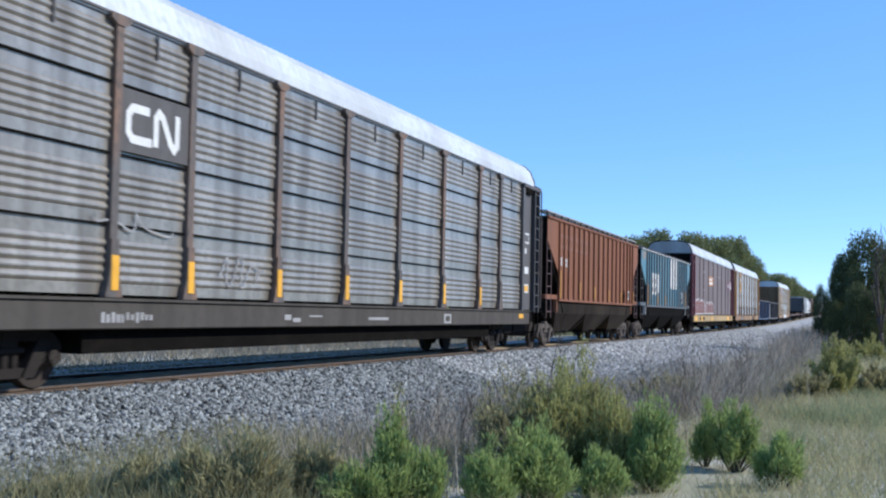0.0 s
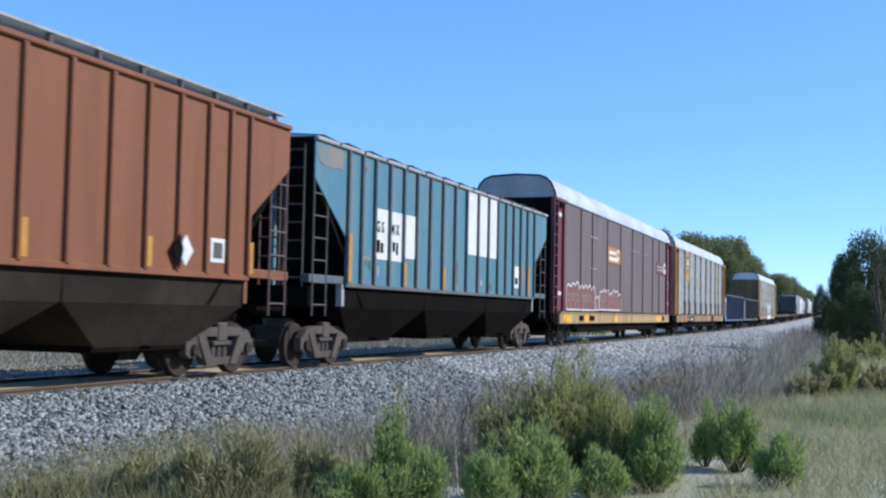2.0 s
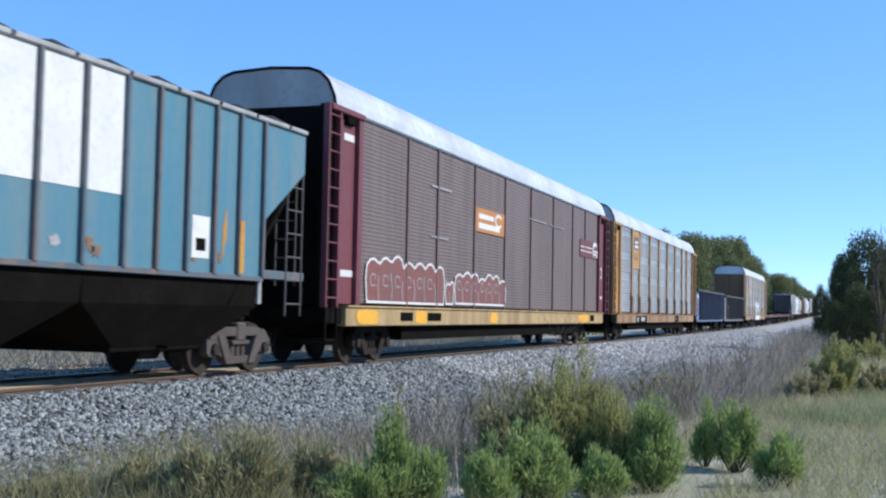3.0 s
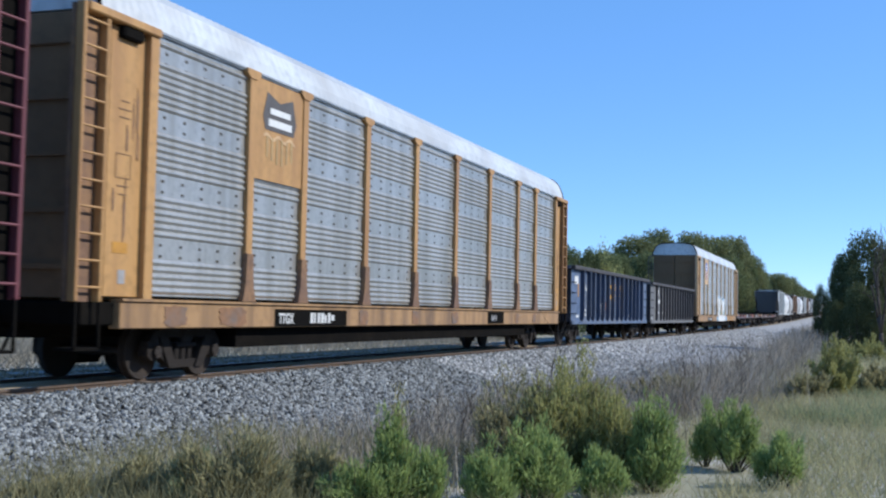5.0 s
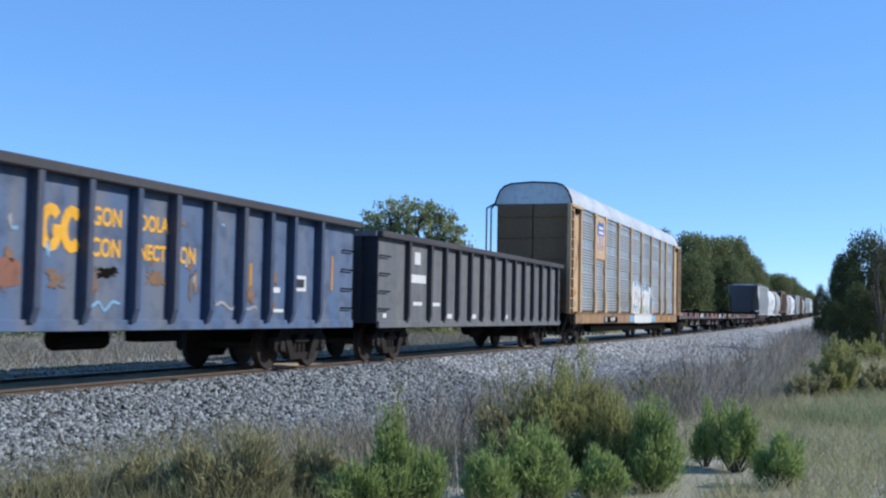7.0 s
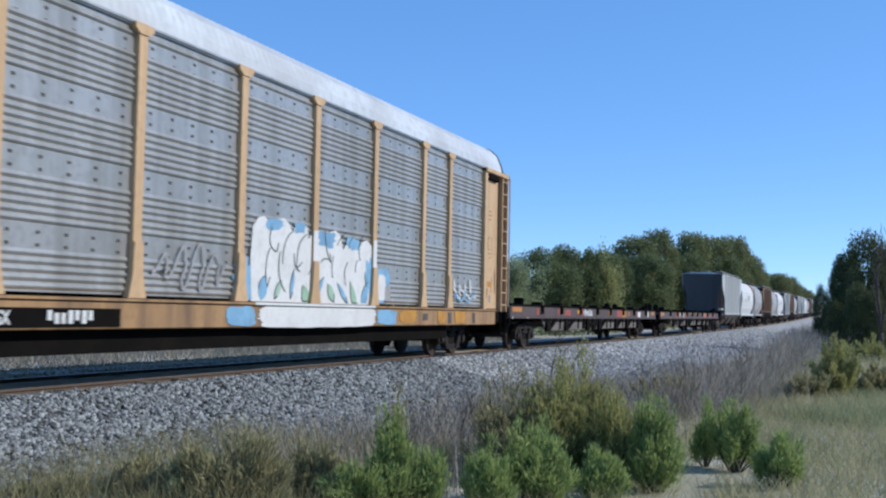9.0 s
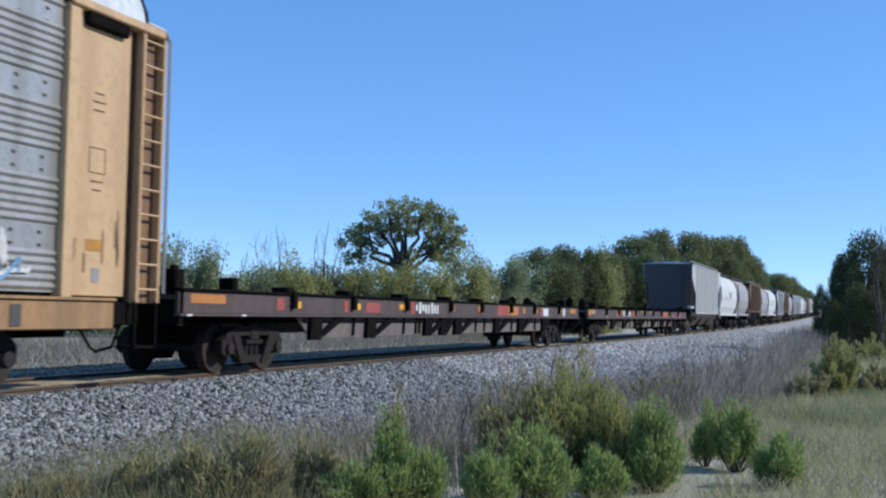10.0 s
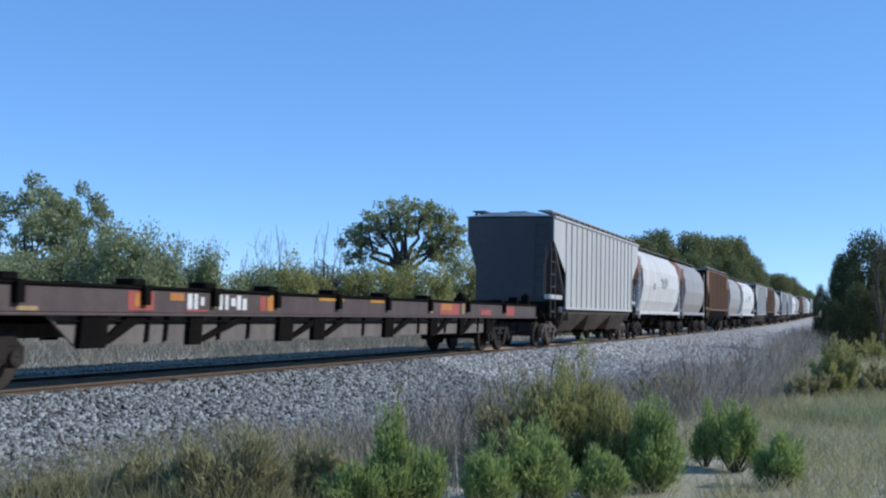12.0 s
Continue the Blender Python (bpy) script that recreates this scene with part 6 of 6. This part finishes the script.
def build_woods():
    oak = build_oak(3)
    oak.matrix_basis = pose(-17.9, 74.1, ground_at(-17.9, 74.1) - 0.1, 0, 0, math.degrees(YAW))
    ash = build_tree("tree", "tall airy pale green tree behind the track", 11, 9.4, 2.9, 0.16, M_LEAF_E, 8000, 0.19, 0.62, 6, 0.22, 3, skirt=0.08, lumps=62, dome=True)
    scrub = build_tree("tree", "grey-green scrub tree behind the track", 5, 5.35, 2.4, 0.08, M_LEAF_E, 10500, 0.13, 0.6, 7, 0.12, 3, skirt=0.25)
    lime = build_tree("tree", "yellow-green scrub tree behind the track", 7, 5.5, 2.5, 0.10, M_LEAF_D, 8800, 0.14, 0.6, 7, 0.12, 3, skirt=0.3)
    dark = build_tree("tree", "dark green leafy tree beside the track", 8, 8.0, 3.2, 0.16, M_LEAF_H, 12500, 0.2, 0.95, 7, 0.12, 3, skirt=0.2, lumps=60, dome=True)
    round_ = build_tree("tree", "broad olive-green tree along the track", 9, 12.0, 4.6, 0.25, M_LEAF_G, 13000, 0.30, 1.5, 8, 0.12, 3, skirt=0.2, lumps=75, dome=True)
    thick = build_tree("tree", "dense dark green tree beside the track", 21, 8.0, 4.0, 0.2, M_LEAF_B, 15000, 0.19, 1.1, 8, 0.12, 3, skirt=0.25, lumps=80, dome=True)
    bare = build_tree("tree", "bare thin dead tree behind the track", 14, 6.5, 1.5, 0.10, M_LEAF_A, 0, forks=6, lift=0.2, depth=2)
    # behind the track, near the oak
    for src, x, y, sc, tall in (
        (ash, -34.2, 55.6, 1.02, 1.08),
        (ash, -32.6, 58.4, 0.74, 1.32),
        (ash, -35.4, 59.5, 0.85, 1.09),
        (scrub, -30.1, 48.8, 1.04, 0.97),
        (scrub, -28.4, 55.7, 1.15, 1.17),
        (scrub, -26.8, 56.3, 1.01, 1.30),
        (scrub, -26.2, 58.7, 1.04, 1.12),
        (scrub, -25.7, 61.0, 0.93, 1.13),
        (scrub, -24.9, 63.4, 1.03, 0.91),
        (scrub, -27.1, 71.2, 1.06, 0.90),
        (lime, -22.0, 66.6, 0.90, 1.24),
        (scrub, -22.7, 70.6, 0.96, 1.04),
        (scrub, -27.7, 75.2, 0.94, 1.09),
        (bare, -30.0, 61.5, 1.09, 1.00),
        (bare, -28.1, 62.2, 1.05, 1.00),
        (bare, -27.2, 64.6, 1.03, 1.00),
        (bare, -26.2, 67.2, 0.90, 1.00),
        (bare, -26.1, 71.3, 1.21, 1.00),
        (bare, -21.2, 68.8, 1.21, 1.00),
        (scrub, -21.9, 73.0, 1.0, 1.06),
        (lime, -19.3, 71.8, 0.99, 1.06),
        (lime, -16.6, 70.6, 0.92, 1.16),
        (lime, -14.0, 69.4, 0.95, 1.05),
        (lime, -13.4, 75.8, 1.0, 1.18),
        (scrub, -14.1, 84.2, 1.08, 1.20),
        (scrub, -13.8, 88.6, 1.03, 1.26),
        (dark, -14.1, 96.8, 0.73, 1.44),
        (dark, -12.5, 99.5, 0.86, 1.23),
        (dark, -10.7, 101.2, 0.71, 1.45),
        (dark, -11.8, 93.5, 1.10, 0.75),
        (lime, -9.6, 102.7, 0.92, 1.58),
        (dark, -11.1, 110.6, 0.77, 1.39),
    ):
        set_tree(src, x, y, sc, tall)
    for k in range(14):
        set_tree(scrub if k % 4 else lime, -35.0 + k * 1.55, 53.0 + k * 1.7 + random.uniform(-1.5, 1.5), random.uniform(0.7, 0.9), random.uniform(0.62, 0.85) if k > 2 else 0.95)
        if k % 4 == 1:
            set_tree(bare, -33.5 + k * 1.2, 57.0 + k * 1.5, random.uniform(0.7, 0.95), random.uniform(0.9, 1.15))
    # along the line into the distance
    for src, x, y, sc, tall in (
        (round_, -15.3, 149.3, 0.88, 1.25),
        (round_, -12.9, 155.4, 0.74, 1.49),
        (dark, -15.6, 138.7, 1.18, 1.03),
        (round_, -10.8, 172.1, 0.91, 1.28),
        (round_, -8.7, 185.5, 0.97, 1.21),
        (round_, -6.8, 194.7, 0.96, 1.28),
        (dark, -12.1, 142.1, 1.52, 0.82),
        (dark, -9.9, 161.9, 1.59, 0.87),
        (dark, -5.8, 205.8, 0.92, 1.84),
        (dark, -6.9, 182.1, 1.64, 0.88),
        (round_, -6.2, 290.7, 1.19, 0.80),
        (round_, -5.6, 333.4, 1.19, 0.82),
        (dark, -5.0, 386.8, 1.70, 0.79),
        (round_, -4.7, 440.1, 1.12, 0.71),
        (dark, -4.3, 525.4, 2.30, 0.37),
        (round_, -5.4, 211.2, 0.76, 1.35),
        (dark, -5.5, 232.5, 1.03, 1.37),
        (dark, -12.9, 116.4, 0.81, 1.36),
    ):
        set_tree(src, x, y, sc, tall)
        set_tree(dark if src is round_ else round_, x - 7 + random.uniform(-2, 2), y + 9, sc * (1.3 if src is round_ else 0.7), tall * 0.88)
    # added tree belt out of view on the sunny side, darkens low reflections
    for k in range(22):
        set_tree(round_ if k % 3 else dark, 40.0 + 5.0 * (k % 3) + random.uniform(-1.5, 1.5), -45.0 + 6.5 * k, random.uniform(0.95, 1.2) * (1.0 if k % 3 else 1.5), random.uniform(0.9, 1.1))
    # on the near side of the line
    for src, x, y, sc, tall in (
        (thick, 12.2, 70.1, 0.51, 1.77),
        (thick, 11.5, 72.0, 0.40, 2.10),
        (thick, 13.5, 71.6, 0.53, 1.69),
        (thick, 10.6, 70.8, 0.35, 1.71),
        (thick, 11.8, 66.9, 0.50, 1.14),
        (thick, 10.0, 75.9, 0.26, 1.65),
        (thick, 15.2, 75.4, 0.60, 1.58),
        (thick, 9.75, 69.0, 0.26, 2.15),
        (thick, 10.75, 70.0, 0.38, 2.10),
        (thick, 12.9, 70.5, 0.45, 1.90),
        (thick, 12.6, 66.5, 0.42, 1.20),
        (thick, 10.6, 67.5, 0.34, 1.25),
        (thick, 14.3, 68.0, 0.48, 1.55),
        (bare, 12.9, 64.0, 1.08, 1.00),
    ):
        set_tree(src, x, y, sc, tall)


def build_shrub(name, label, seed, x, y, height, radius, mat, n_stem=46, per=120, leaf=0.055, upright=1.0, category="shrub", bare=0.2):
    """Feathery shrub: many stems from one foot, with small leaves all along."""
    rng = np.random.default_rng(seed)
    bush = thing(name, label, category, "shrubs beside the ballast", pose(x, y, ground_at(x, y) - 0.03))
    bm = B()
    allq = []
    nl = int(rng.integers(3, 6)) if radius > 0.22 else 2
    lobes = [(2 * np.pi * (q + rng.uniform(-0.3, 0.3)) / nl, radius * rng.uniform(0.3, 0.6), rng.uniform(0.66, 0.95)) for q in range(nl)] + [(0.0, 0.05 * radius, 1.0)]
    for k in range(n_stem):
        la, lr, lh = lobes[k % len(lobes)]
        a = rng.uniform(0, 2 * np.pi)
        f = math.sqrt(rng.uniform(0.0, 1.0))
        cx = math.cos(la) * lr + math.cos(a) * f * radius * 0.6
        cy = math.sin(la) * lr + math.sin(a) * f * radius * 0.6
        h = height * lh * (1.0 - 0.6 * f ** 1.8) * rng.uniform(0.7, 1.03)
        foot = np.array([cx, cy, 0]) * (0.3 if bare < 0.3 else 0.12)
        tip = np.array([cx, cy, h])
        mid = (foot + tip) / 2 + np.array([math.cos(a), math.sin(a), 0]) * radius * 0.10 * upright
        if k % 2 == 0:
            w = 0.008 if bare < 0.3 else 0.013
            rod(bm, Vector(foot), Vector(mid), w, 4, w * 0.7)
            rod(bm, Vector(mid), Vector(tip), w * 0.7, 4, 0.003)
        t = rng.uniform(bare, 1.0, per)[:, None]
        p = (1 - t) ** 2 * foot + 2 * t * (1 - t) * mid + t ** 2 * tip
        p = p + rng.normal(size=p.shape) * (0.028 + 0.03 * (1.0 - t))
        n = len(p)
        d = unit(rng.normal(size=(n, 3)) * 0.38 + unit(tip - foot) * 0.9 + np.array([0, 0, 0.35]))
        u = unit(np.cross(d, rng.normal(size=(n, 3))))
        ln = leaf * rng.uniform(0.6, 1.6, (n, 1))
        wd = ln * 0.10
        allq.append(np.stack([p - u * wd * 0.5, p + d * ln * 0.5 + u * wd, p + d * ln, p + d * ln * 0.5 - u * wd], 1))
    part("woody_base", bm, M_BARK, bush)
    quads_mesh("foliage", np.concatenate(allq), mat, bush)
    return bush


def build_shrubs():
    for i, (x, y, h, r, mat, st, label) in enumerate((
        (8.50, 12.6, 1.55, 0.95, M_LEAF_D, 170, "tall broad yellow-green feathery shrub beside the ballast"),
        (8.00, 12.3, 1.30, 0.62, M_LEAF_F, 80, "olive-brown feathery shrub beside the ballast"),
        (9.05, 12.3, 1.15, 0.40, M_LEAF_D, 50, "yellow-green feathery shrub beside the ballast"),
        (8.59, 10.9, 0.92, 0.40, M_LEAF_C, 60, "fresh green feathery shrub on sandy soil"),
        (8.26, 10.4, 0.68, 0.30, M_LEAF_C, 40, "fresh green feathery shrub on sandy soil"),
        (7.46, 9.95, 1.08, 0.27, M_LEAF_C, 44, "upright green feathery shrub at the ballast foot"),
        (7.48, 9.98, 1.22, 0.14, M_LEAF_F, 9, "thin dry brown weed among green shrubs"),
        (7.72, 10.1, 0.72, 0.22, M_LEAF_C, 22, "small green feathery shrub at the ballast foot"),
        (8.72, 12.9, 1.45, 0.5, M_LEAF_F, 40, "olive-brown feathery shrub beside the ballast"),
        (7.30, 9.80, 0.62, 0.48, M_LEAF_C, 46, "low green feathery shrub at the ballast foot"),
        (6.25, 9.2, 0.86, 0.62, M_LEAF_F, 90, "low olive-brown shrub at the ballast foot"),
        (5.95, 9.0, 0.62, 0.40, M_LEAF_E, 46, "low pale sage shrub at the ballast foot"),
        (9.48, 12.05, 1.12, 0.36, M_LEAF_C, 70, "bright green upright shrub on sandy soil"),
        (9.12, 11.3, 0.62, 0.26, M_LEAF_C, 34, "low green feathery shrub on sandy soil"),
        (10.15, 14.0, 1.0, 0.36, M_LEAF_C, 48, "bright green sapling with bare stems on sandy soil"),
        (9.78, 14.3, 0.88, 0.17, M_LEAF_C, 20, "thin green sapling with bare stems on sandy soil"),
        (10.74, 12.85, 0.70, 0.30, M_LEAF_C, 36, "green sapling with bare stems beside dry grass"),
        (6.66, 9.9, 0.66, 0.36, M_LEAF_F, 40, "low olive-brown weed clump at the ballast foot"),
        (5.45, 8.9, 0.52, 0.50, M_LEAF_F, 55, "low olive-brown weed clump at the ballast foot"),
        (4.80, 8.6, 0.34, 0.45, M_LEAF_F, 40, "low olive-brown weed clump at the ballast foot"),
        (7.95, 23.4, 0.75, 0.75, M_LEAF_F, 60, "low brown weed thicket beside the ballast"),
        (11.02, 28.2, 1.55, 0.60, M_LEAF_D, 46, "pale yellow-green shrub beside dry grass"),
        (10.45, 27.0, 0.80, 0.60, M_LEAF_F, 40, "low olive-brown shrub beside dry grass"),
        (12.1, 29.5, 0.85, 0.75, M_LEAF_F, 50, "olive-brown weed thicket in the grass"),
        (12.2, 53.0, 1.28, 1.7, M_LEAF_D, 80, "broad yellow-green thicket in dry grass"),
        (15.6, 54.5, 1.30, 1.8, M_LEAF_D, 80, "broad yellow-green thicket in dry grass"),
    )):
        far = y > 20
        build_shrub("shrub", label, 200 + i, x, y, h, r, mat, int(st * (1.1 if "bare stems" in label else 1.35)), 150, 0.058 if not far else 0.10, bare=0.5 if "bare stems" in label else 0.24)


def scatter(rng, n, x0, x1, y0, y1, z=None):
    x, y = rng.uniform(x0, x1, n), rng.uniform(y0, y1, n)
    zz = np.array([ground_at(a, b) for a, b in zip(x, y)]) if z is None else z(x, y)
    return np.stack([x, y, zz], 1)


def bed_z(x, y):
    """Top of the ballast at the near stretch of the line."""
    a = np.where(np.asarray(x) < 0, np.minimum(np.abs(x), 1.6), np.abs(x))
    return np.interp(a, [0, 1.62, 3.2, 4.6, 6.3, 7.0], [RAIL_Z - 0.06, RAIL_Z - 0.06, RAIL_Z - 0.52, RAIL_Z - 0.57, RAIL_Z - 0.61, RAIL_Z - 0.76])


def off_sand(r):
    """Drops the roots that would stand on the bare sandy patches."""
    keep = np.ones(len(r), bool)
    few = np.random.default_rng(8).uniform(0, 1, len(r)) < 0.14
    for cx, cy, rx, ry in ((9.82, 12.7, 0.26, 1.5), (8.35, 10.8, 0.8, 0.42), (10.35, 13.3, 0.22, 0.7), (7.95, 11.0, 0.25, 0.5)):
        keep &= ((r[:, 0] - cx) / rx) ** 2 + ((r[:, 1] - cy) / ry) ** 2 > 1.0
    return r[keep | few]


def build_grass():
    rng = np.random.default_rng(77)
    r = np.concatenate([scatter(rng, 34000, 10.2, 16.0, 11.0, 34.0), scatter(rng, 6000, 9.0, 10.6, 15.0, 30.0)])
    r = off_sand(r)
    quads_mesh_tag("grass", blades(rng, r, 0.20, 1.1, 0.007), M_GRASS, "dry tan and pale green grass", "grass")
    tufts = scatter(rng, 46, 10.4, 15.5, 12.0, 32.0)
    r = np.repeat(tufts, 110, axis=0) + rng.normal(size=(5060, 3)) * np.array([0.22, 0.3, 0.0])
    quads_mesh_tag("weed_tufts", blades(rng, r, 0.30, 0.9, 0.007), M_LEAF_E, "grey-green weed tufts in the dry grass", "weeds")
    r = scatter(rng, 22000, 9.0, 30.0, 30.0, 90.0)
    quads_mesh_tag("distant_grass", blades(rng, r, 0.38, 0.9, 0.02), M_GRASS, "dry pale green grass further off", "grass")
    r = np.concatenate([scatter(rng, 9000, 3.6, 10.6, 8.0, 13.5), scatter(rng, 12000, 4.0, 10.2, 13.5, 26.0)])
    r = off_sand(r)
    quads_mesh_tag("weeds", blades(rng, r, 0.17, 1.1, 0.004), M_LEAF_F, "sparse dry weeds on sandy soil", "weeds")
    r = scatter(rng, 8000, 3.3, 7.2, 7.8, 13.5, lambda x, y: np.maximum(bed_z(x, y), GROUND_Z))
    r = r[rng.uniform(0, 1, len(r)) < np.clip((r[:, 0] - 3.2) / 1.6, 0.05, 1.0)]
    quads_mesh_tag("dry_weeds", blades(rng, r, 0.30, 0.9, 0.004), M_LEAF_F, "olive-brown dry weeds at the ballast foot", "weeds")
    # grey stalks along the foot of the ballast
    x = rng.normal(6.4, 0.8, 5200)
    y = rng.uniform(10.0, 26.0, 5200)
    r = np.stack([x, y, np.maximum(bed_z(x, y), GROUND_Z)], 1)
    quads_mesh_tag("dry_stalks", blades(rng, r, 0.44, 0.8, 0.006), M_DRY, "thin grey dry stalks at the ballast foot", "weeds")
    x = np.concatenate([rng.normal(9.1, 0.55, 9000), rng.normal(7.9, 0.7, 6000)])
    y = np.concatenate([rng.uniform(20.0, 62.0, 9000), rng.uniform(16.0, 36.0, 6000)])
    tall = np.where(np.arange(15000) < 9000, 0.80, 0.40)[:, None] * np.clip(0.85 + 0.7 * np.sin(1.9 * x + 2.3 * np.sin(0.8 * y)), 0.2, 1.4)[:, None]
    r = np.stack([x, y, np.maximum(bed_z(x, y), GROUND_Z)], 1)
    quads_mesh_tag("dry_thicket", blades(rng, r, tall, 1.0, 0.0050), M_DRY, "grey dry thicket beside the line", "weeds")
    x = rng.normal(8.9, 0.8, 4500)
    y = rng.uniform(58.0, 190.0, 4500)
    r = np.stack([x, y, np.array([ground_at(a, b) for a, b in zip(x, y)])], 1)
    quads_mesh_tag("distant_thicket", blades(rng, r, 1.0, 0.6, 0.03), M_DRY, "grey-brown dry brush beside the distant line", "brush")
    # bank behind the track
    x = -3.4 - 17.0 * rng.uniform(0, 1, 40000) ** 0.8
    y = rng.uniform(6.0, 80.0, 40000)
    r = np.stack([x, y, np.array([ground_at(a, b) for a, b in zip(x, y)]) - 0.02], 1)
    hgt = np.where(x < -10.0, 0.55, 0.16)[:, None]
    quads_mesh_tag("bank_grass", blades(rng, r, hgt, 1.2, 0.016), M_BANK, "short pale dry grass behind the track", "grass")
    # tall bare stalks and twigs before the track
    bm = B()
    rr = random.Random(4)
    feet = [(7.35, 15.6, 1.50), (7.5, 15.9, 1.45), (7.6, 16.2, 1.2), (7.4, 16.4, 1.3), (7.1, 15.2, 1.05), (9.2, 27.2, 1.75), (9.1, 27.6, 1.15), (8.6, 24.0, 0.9)]
    feet += [(rr.gauss(6.6, 0.8), rr.uniform(13, 20), rr.uniform(0.35, 0.75)) for _ in range(40)]
    feet += [(rr.gauss(8.6, 0.7), rr.uniform(20, 36), rr.uniform(0.6, 1.2)) for _ in range(60)]
    for x, y, h in feet:
        p = Vector((x, y, max(GROUND_Z, float(bed_z(np.array([x]), 0)[0])) - 0.03))
        d = Vector((rr.uniform(-0.25, 0.25), rr.uniform(-0.2, 0.2), 1)).normalized()
        w = 0.010 if h > 1.0 else 0.006
        for q in range(4):
            e = p + d * h / 4
            rod(bm, p, e, w * (1 - 0.18 * q), 4, w * (0.85 - 0.18 * q))
            if q:
                for _ in range(3):
                    rod(bm, e, e + Vector((rr.uniform(-0.2, 0.2), rr.uniform(-0.2, 0.2), rr.uniform(0.1, 0.3))) * h, 0.004, 4, 0.002)
            p = e
            d = (d + Vector((rr.uniform(-0.12, 0.12), rr.uniform(-0.12, 0.12), 0))).normalized()
    tagged(part("dead_stalks", bm, M_BARK, None), "tall bare dead weed stalks before the track", "weeds", kind="stuff")


def quads_mesh_tag(name, v, mat, label, category):
    return tagged(quads_mesh(name, v, mat), label, category, kind="stuff")


def stones_mesh(rng, n, x0, x1, y0, y1, size):
    """Loose angular stones on the shoulder: squashed octahedra."""
    x, y = rng.uniform(x0, x1, n), y0 + (y1 - y0) * rng.uniform(0, 1, n) ** 1.35
    z = bed_z(x, y) + np.array([rise(q) for q in y])
    c = np.stack([x, y, z + size * 0.15], 1)
    base = np.array([(1, 0, 0), (0, 1, 0), (-1, 0, 0), (0, -1, 0), (0, 0, 0.8), (0, 0, -0.8)], float)
    v = base[None] * size * rng.uniform(0.45, 1.25, (n, 1, 1)) * rng.uniform(0.6, 1.25, (n, 6, 1))
    q = rng.normal(size=(n, 3, 3))
    q, _ = np.linalg.qr(q)
    v = np.einsum("nij,nkj->nki", q, v) + c[:, None]
    f = np.array([(0, 1, 4), (1, 2, 4), (2, 3, 4), (3, 0, 4), (1, 0, 5), (2, 1, 5), (3, 2, 5), (0, 3, 5)])
    faces = (f[None] + np.arange(n)[:, None, None] * 6).reshape(-1)
    me = bpy.data.meshes.new("ballast_stones")
    me.vertices.add(n * 6)
    me.vertices.foreach_set("co", v.astype(np.float32).reshape(-1))
    m = n * 8
    me.loops.add(m * 3)
    me.loops.foreach_set("vertex_index", faces.astype(np.int32))
    me.polygons.add(m)
    me.polygons.foreach_set("loop_start", np.arange(0, m * 3, 3, dtype=np.int32))
    me.polygons.foreach_set("loop_total", np.full(m, 3, dtype=np.int32))
    me.update(calc_edges=True)
    me.validate()
    return me


def build_stones():
    rng = np.random.default_rng(5)
    ob = link_mesh("ballast_stones", stones_mesh(rng, 46000, 1.32, 3.6, 7.5, 44.0, 0.054), M_STONE)
    tagged(ob, "loose grey crushed limestone on the ballast shoulder", "ballast", kind="stuff")
    ob = link_mesh("apron_stones", stones_mesh(rng, 44000, 3.5, 7.4, 7.5, 44.0, 0.056), M_STONE)
    tagged(ob, "scattered grey limestone below the ballast shoulder", "ballast", kind="stuff")
    ob = link_mesh("distant_ballast_stones", stones_mesh(rng, 34000, 1.36, 5.0, 27.0, 130.0, 0.06), M_STONE_LIT)
    tagged(ob, "loose grey crushed limestone further along the line", "ballast", kind="stuff")
    ob = link_mesh("far_ballast_stones", stones_mesh(rng, 12000, -3.0, -1.3, 8.0, 44.0, 0.04), M_STONE_BROWN)
    tagged(ob, "sandy brown stones on the far shoulder", "ballast", kind="stuff")


build_woods()
build_shrubs()
build_grass()
build_stones()


# ---------------------------------------------------------------- the moving train
def motions():
    for car, y0 in CARS:
        walk(car, [(t, path_pose(y0 - SPEED * t)) for t in np.linspace(0.0, SECONDS, 25)])
    turn = math.degrees(SPEED / FPS / WHEEL_R)
    for ws, yy in WHEELS:
        walk(ws, [(k / FPS, pose(0, yy, WHEEL_R, turn * k)) for k in range(int(SECONDS * FPS) + 1)])


motions()
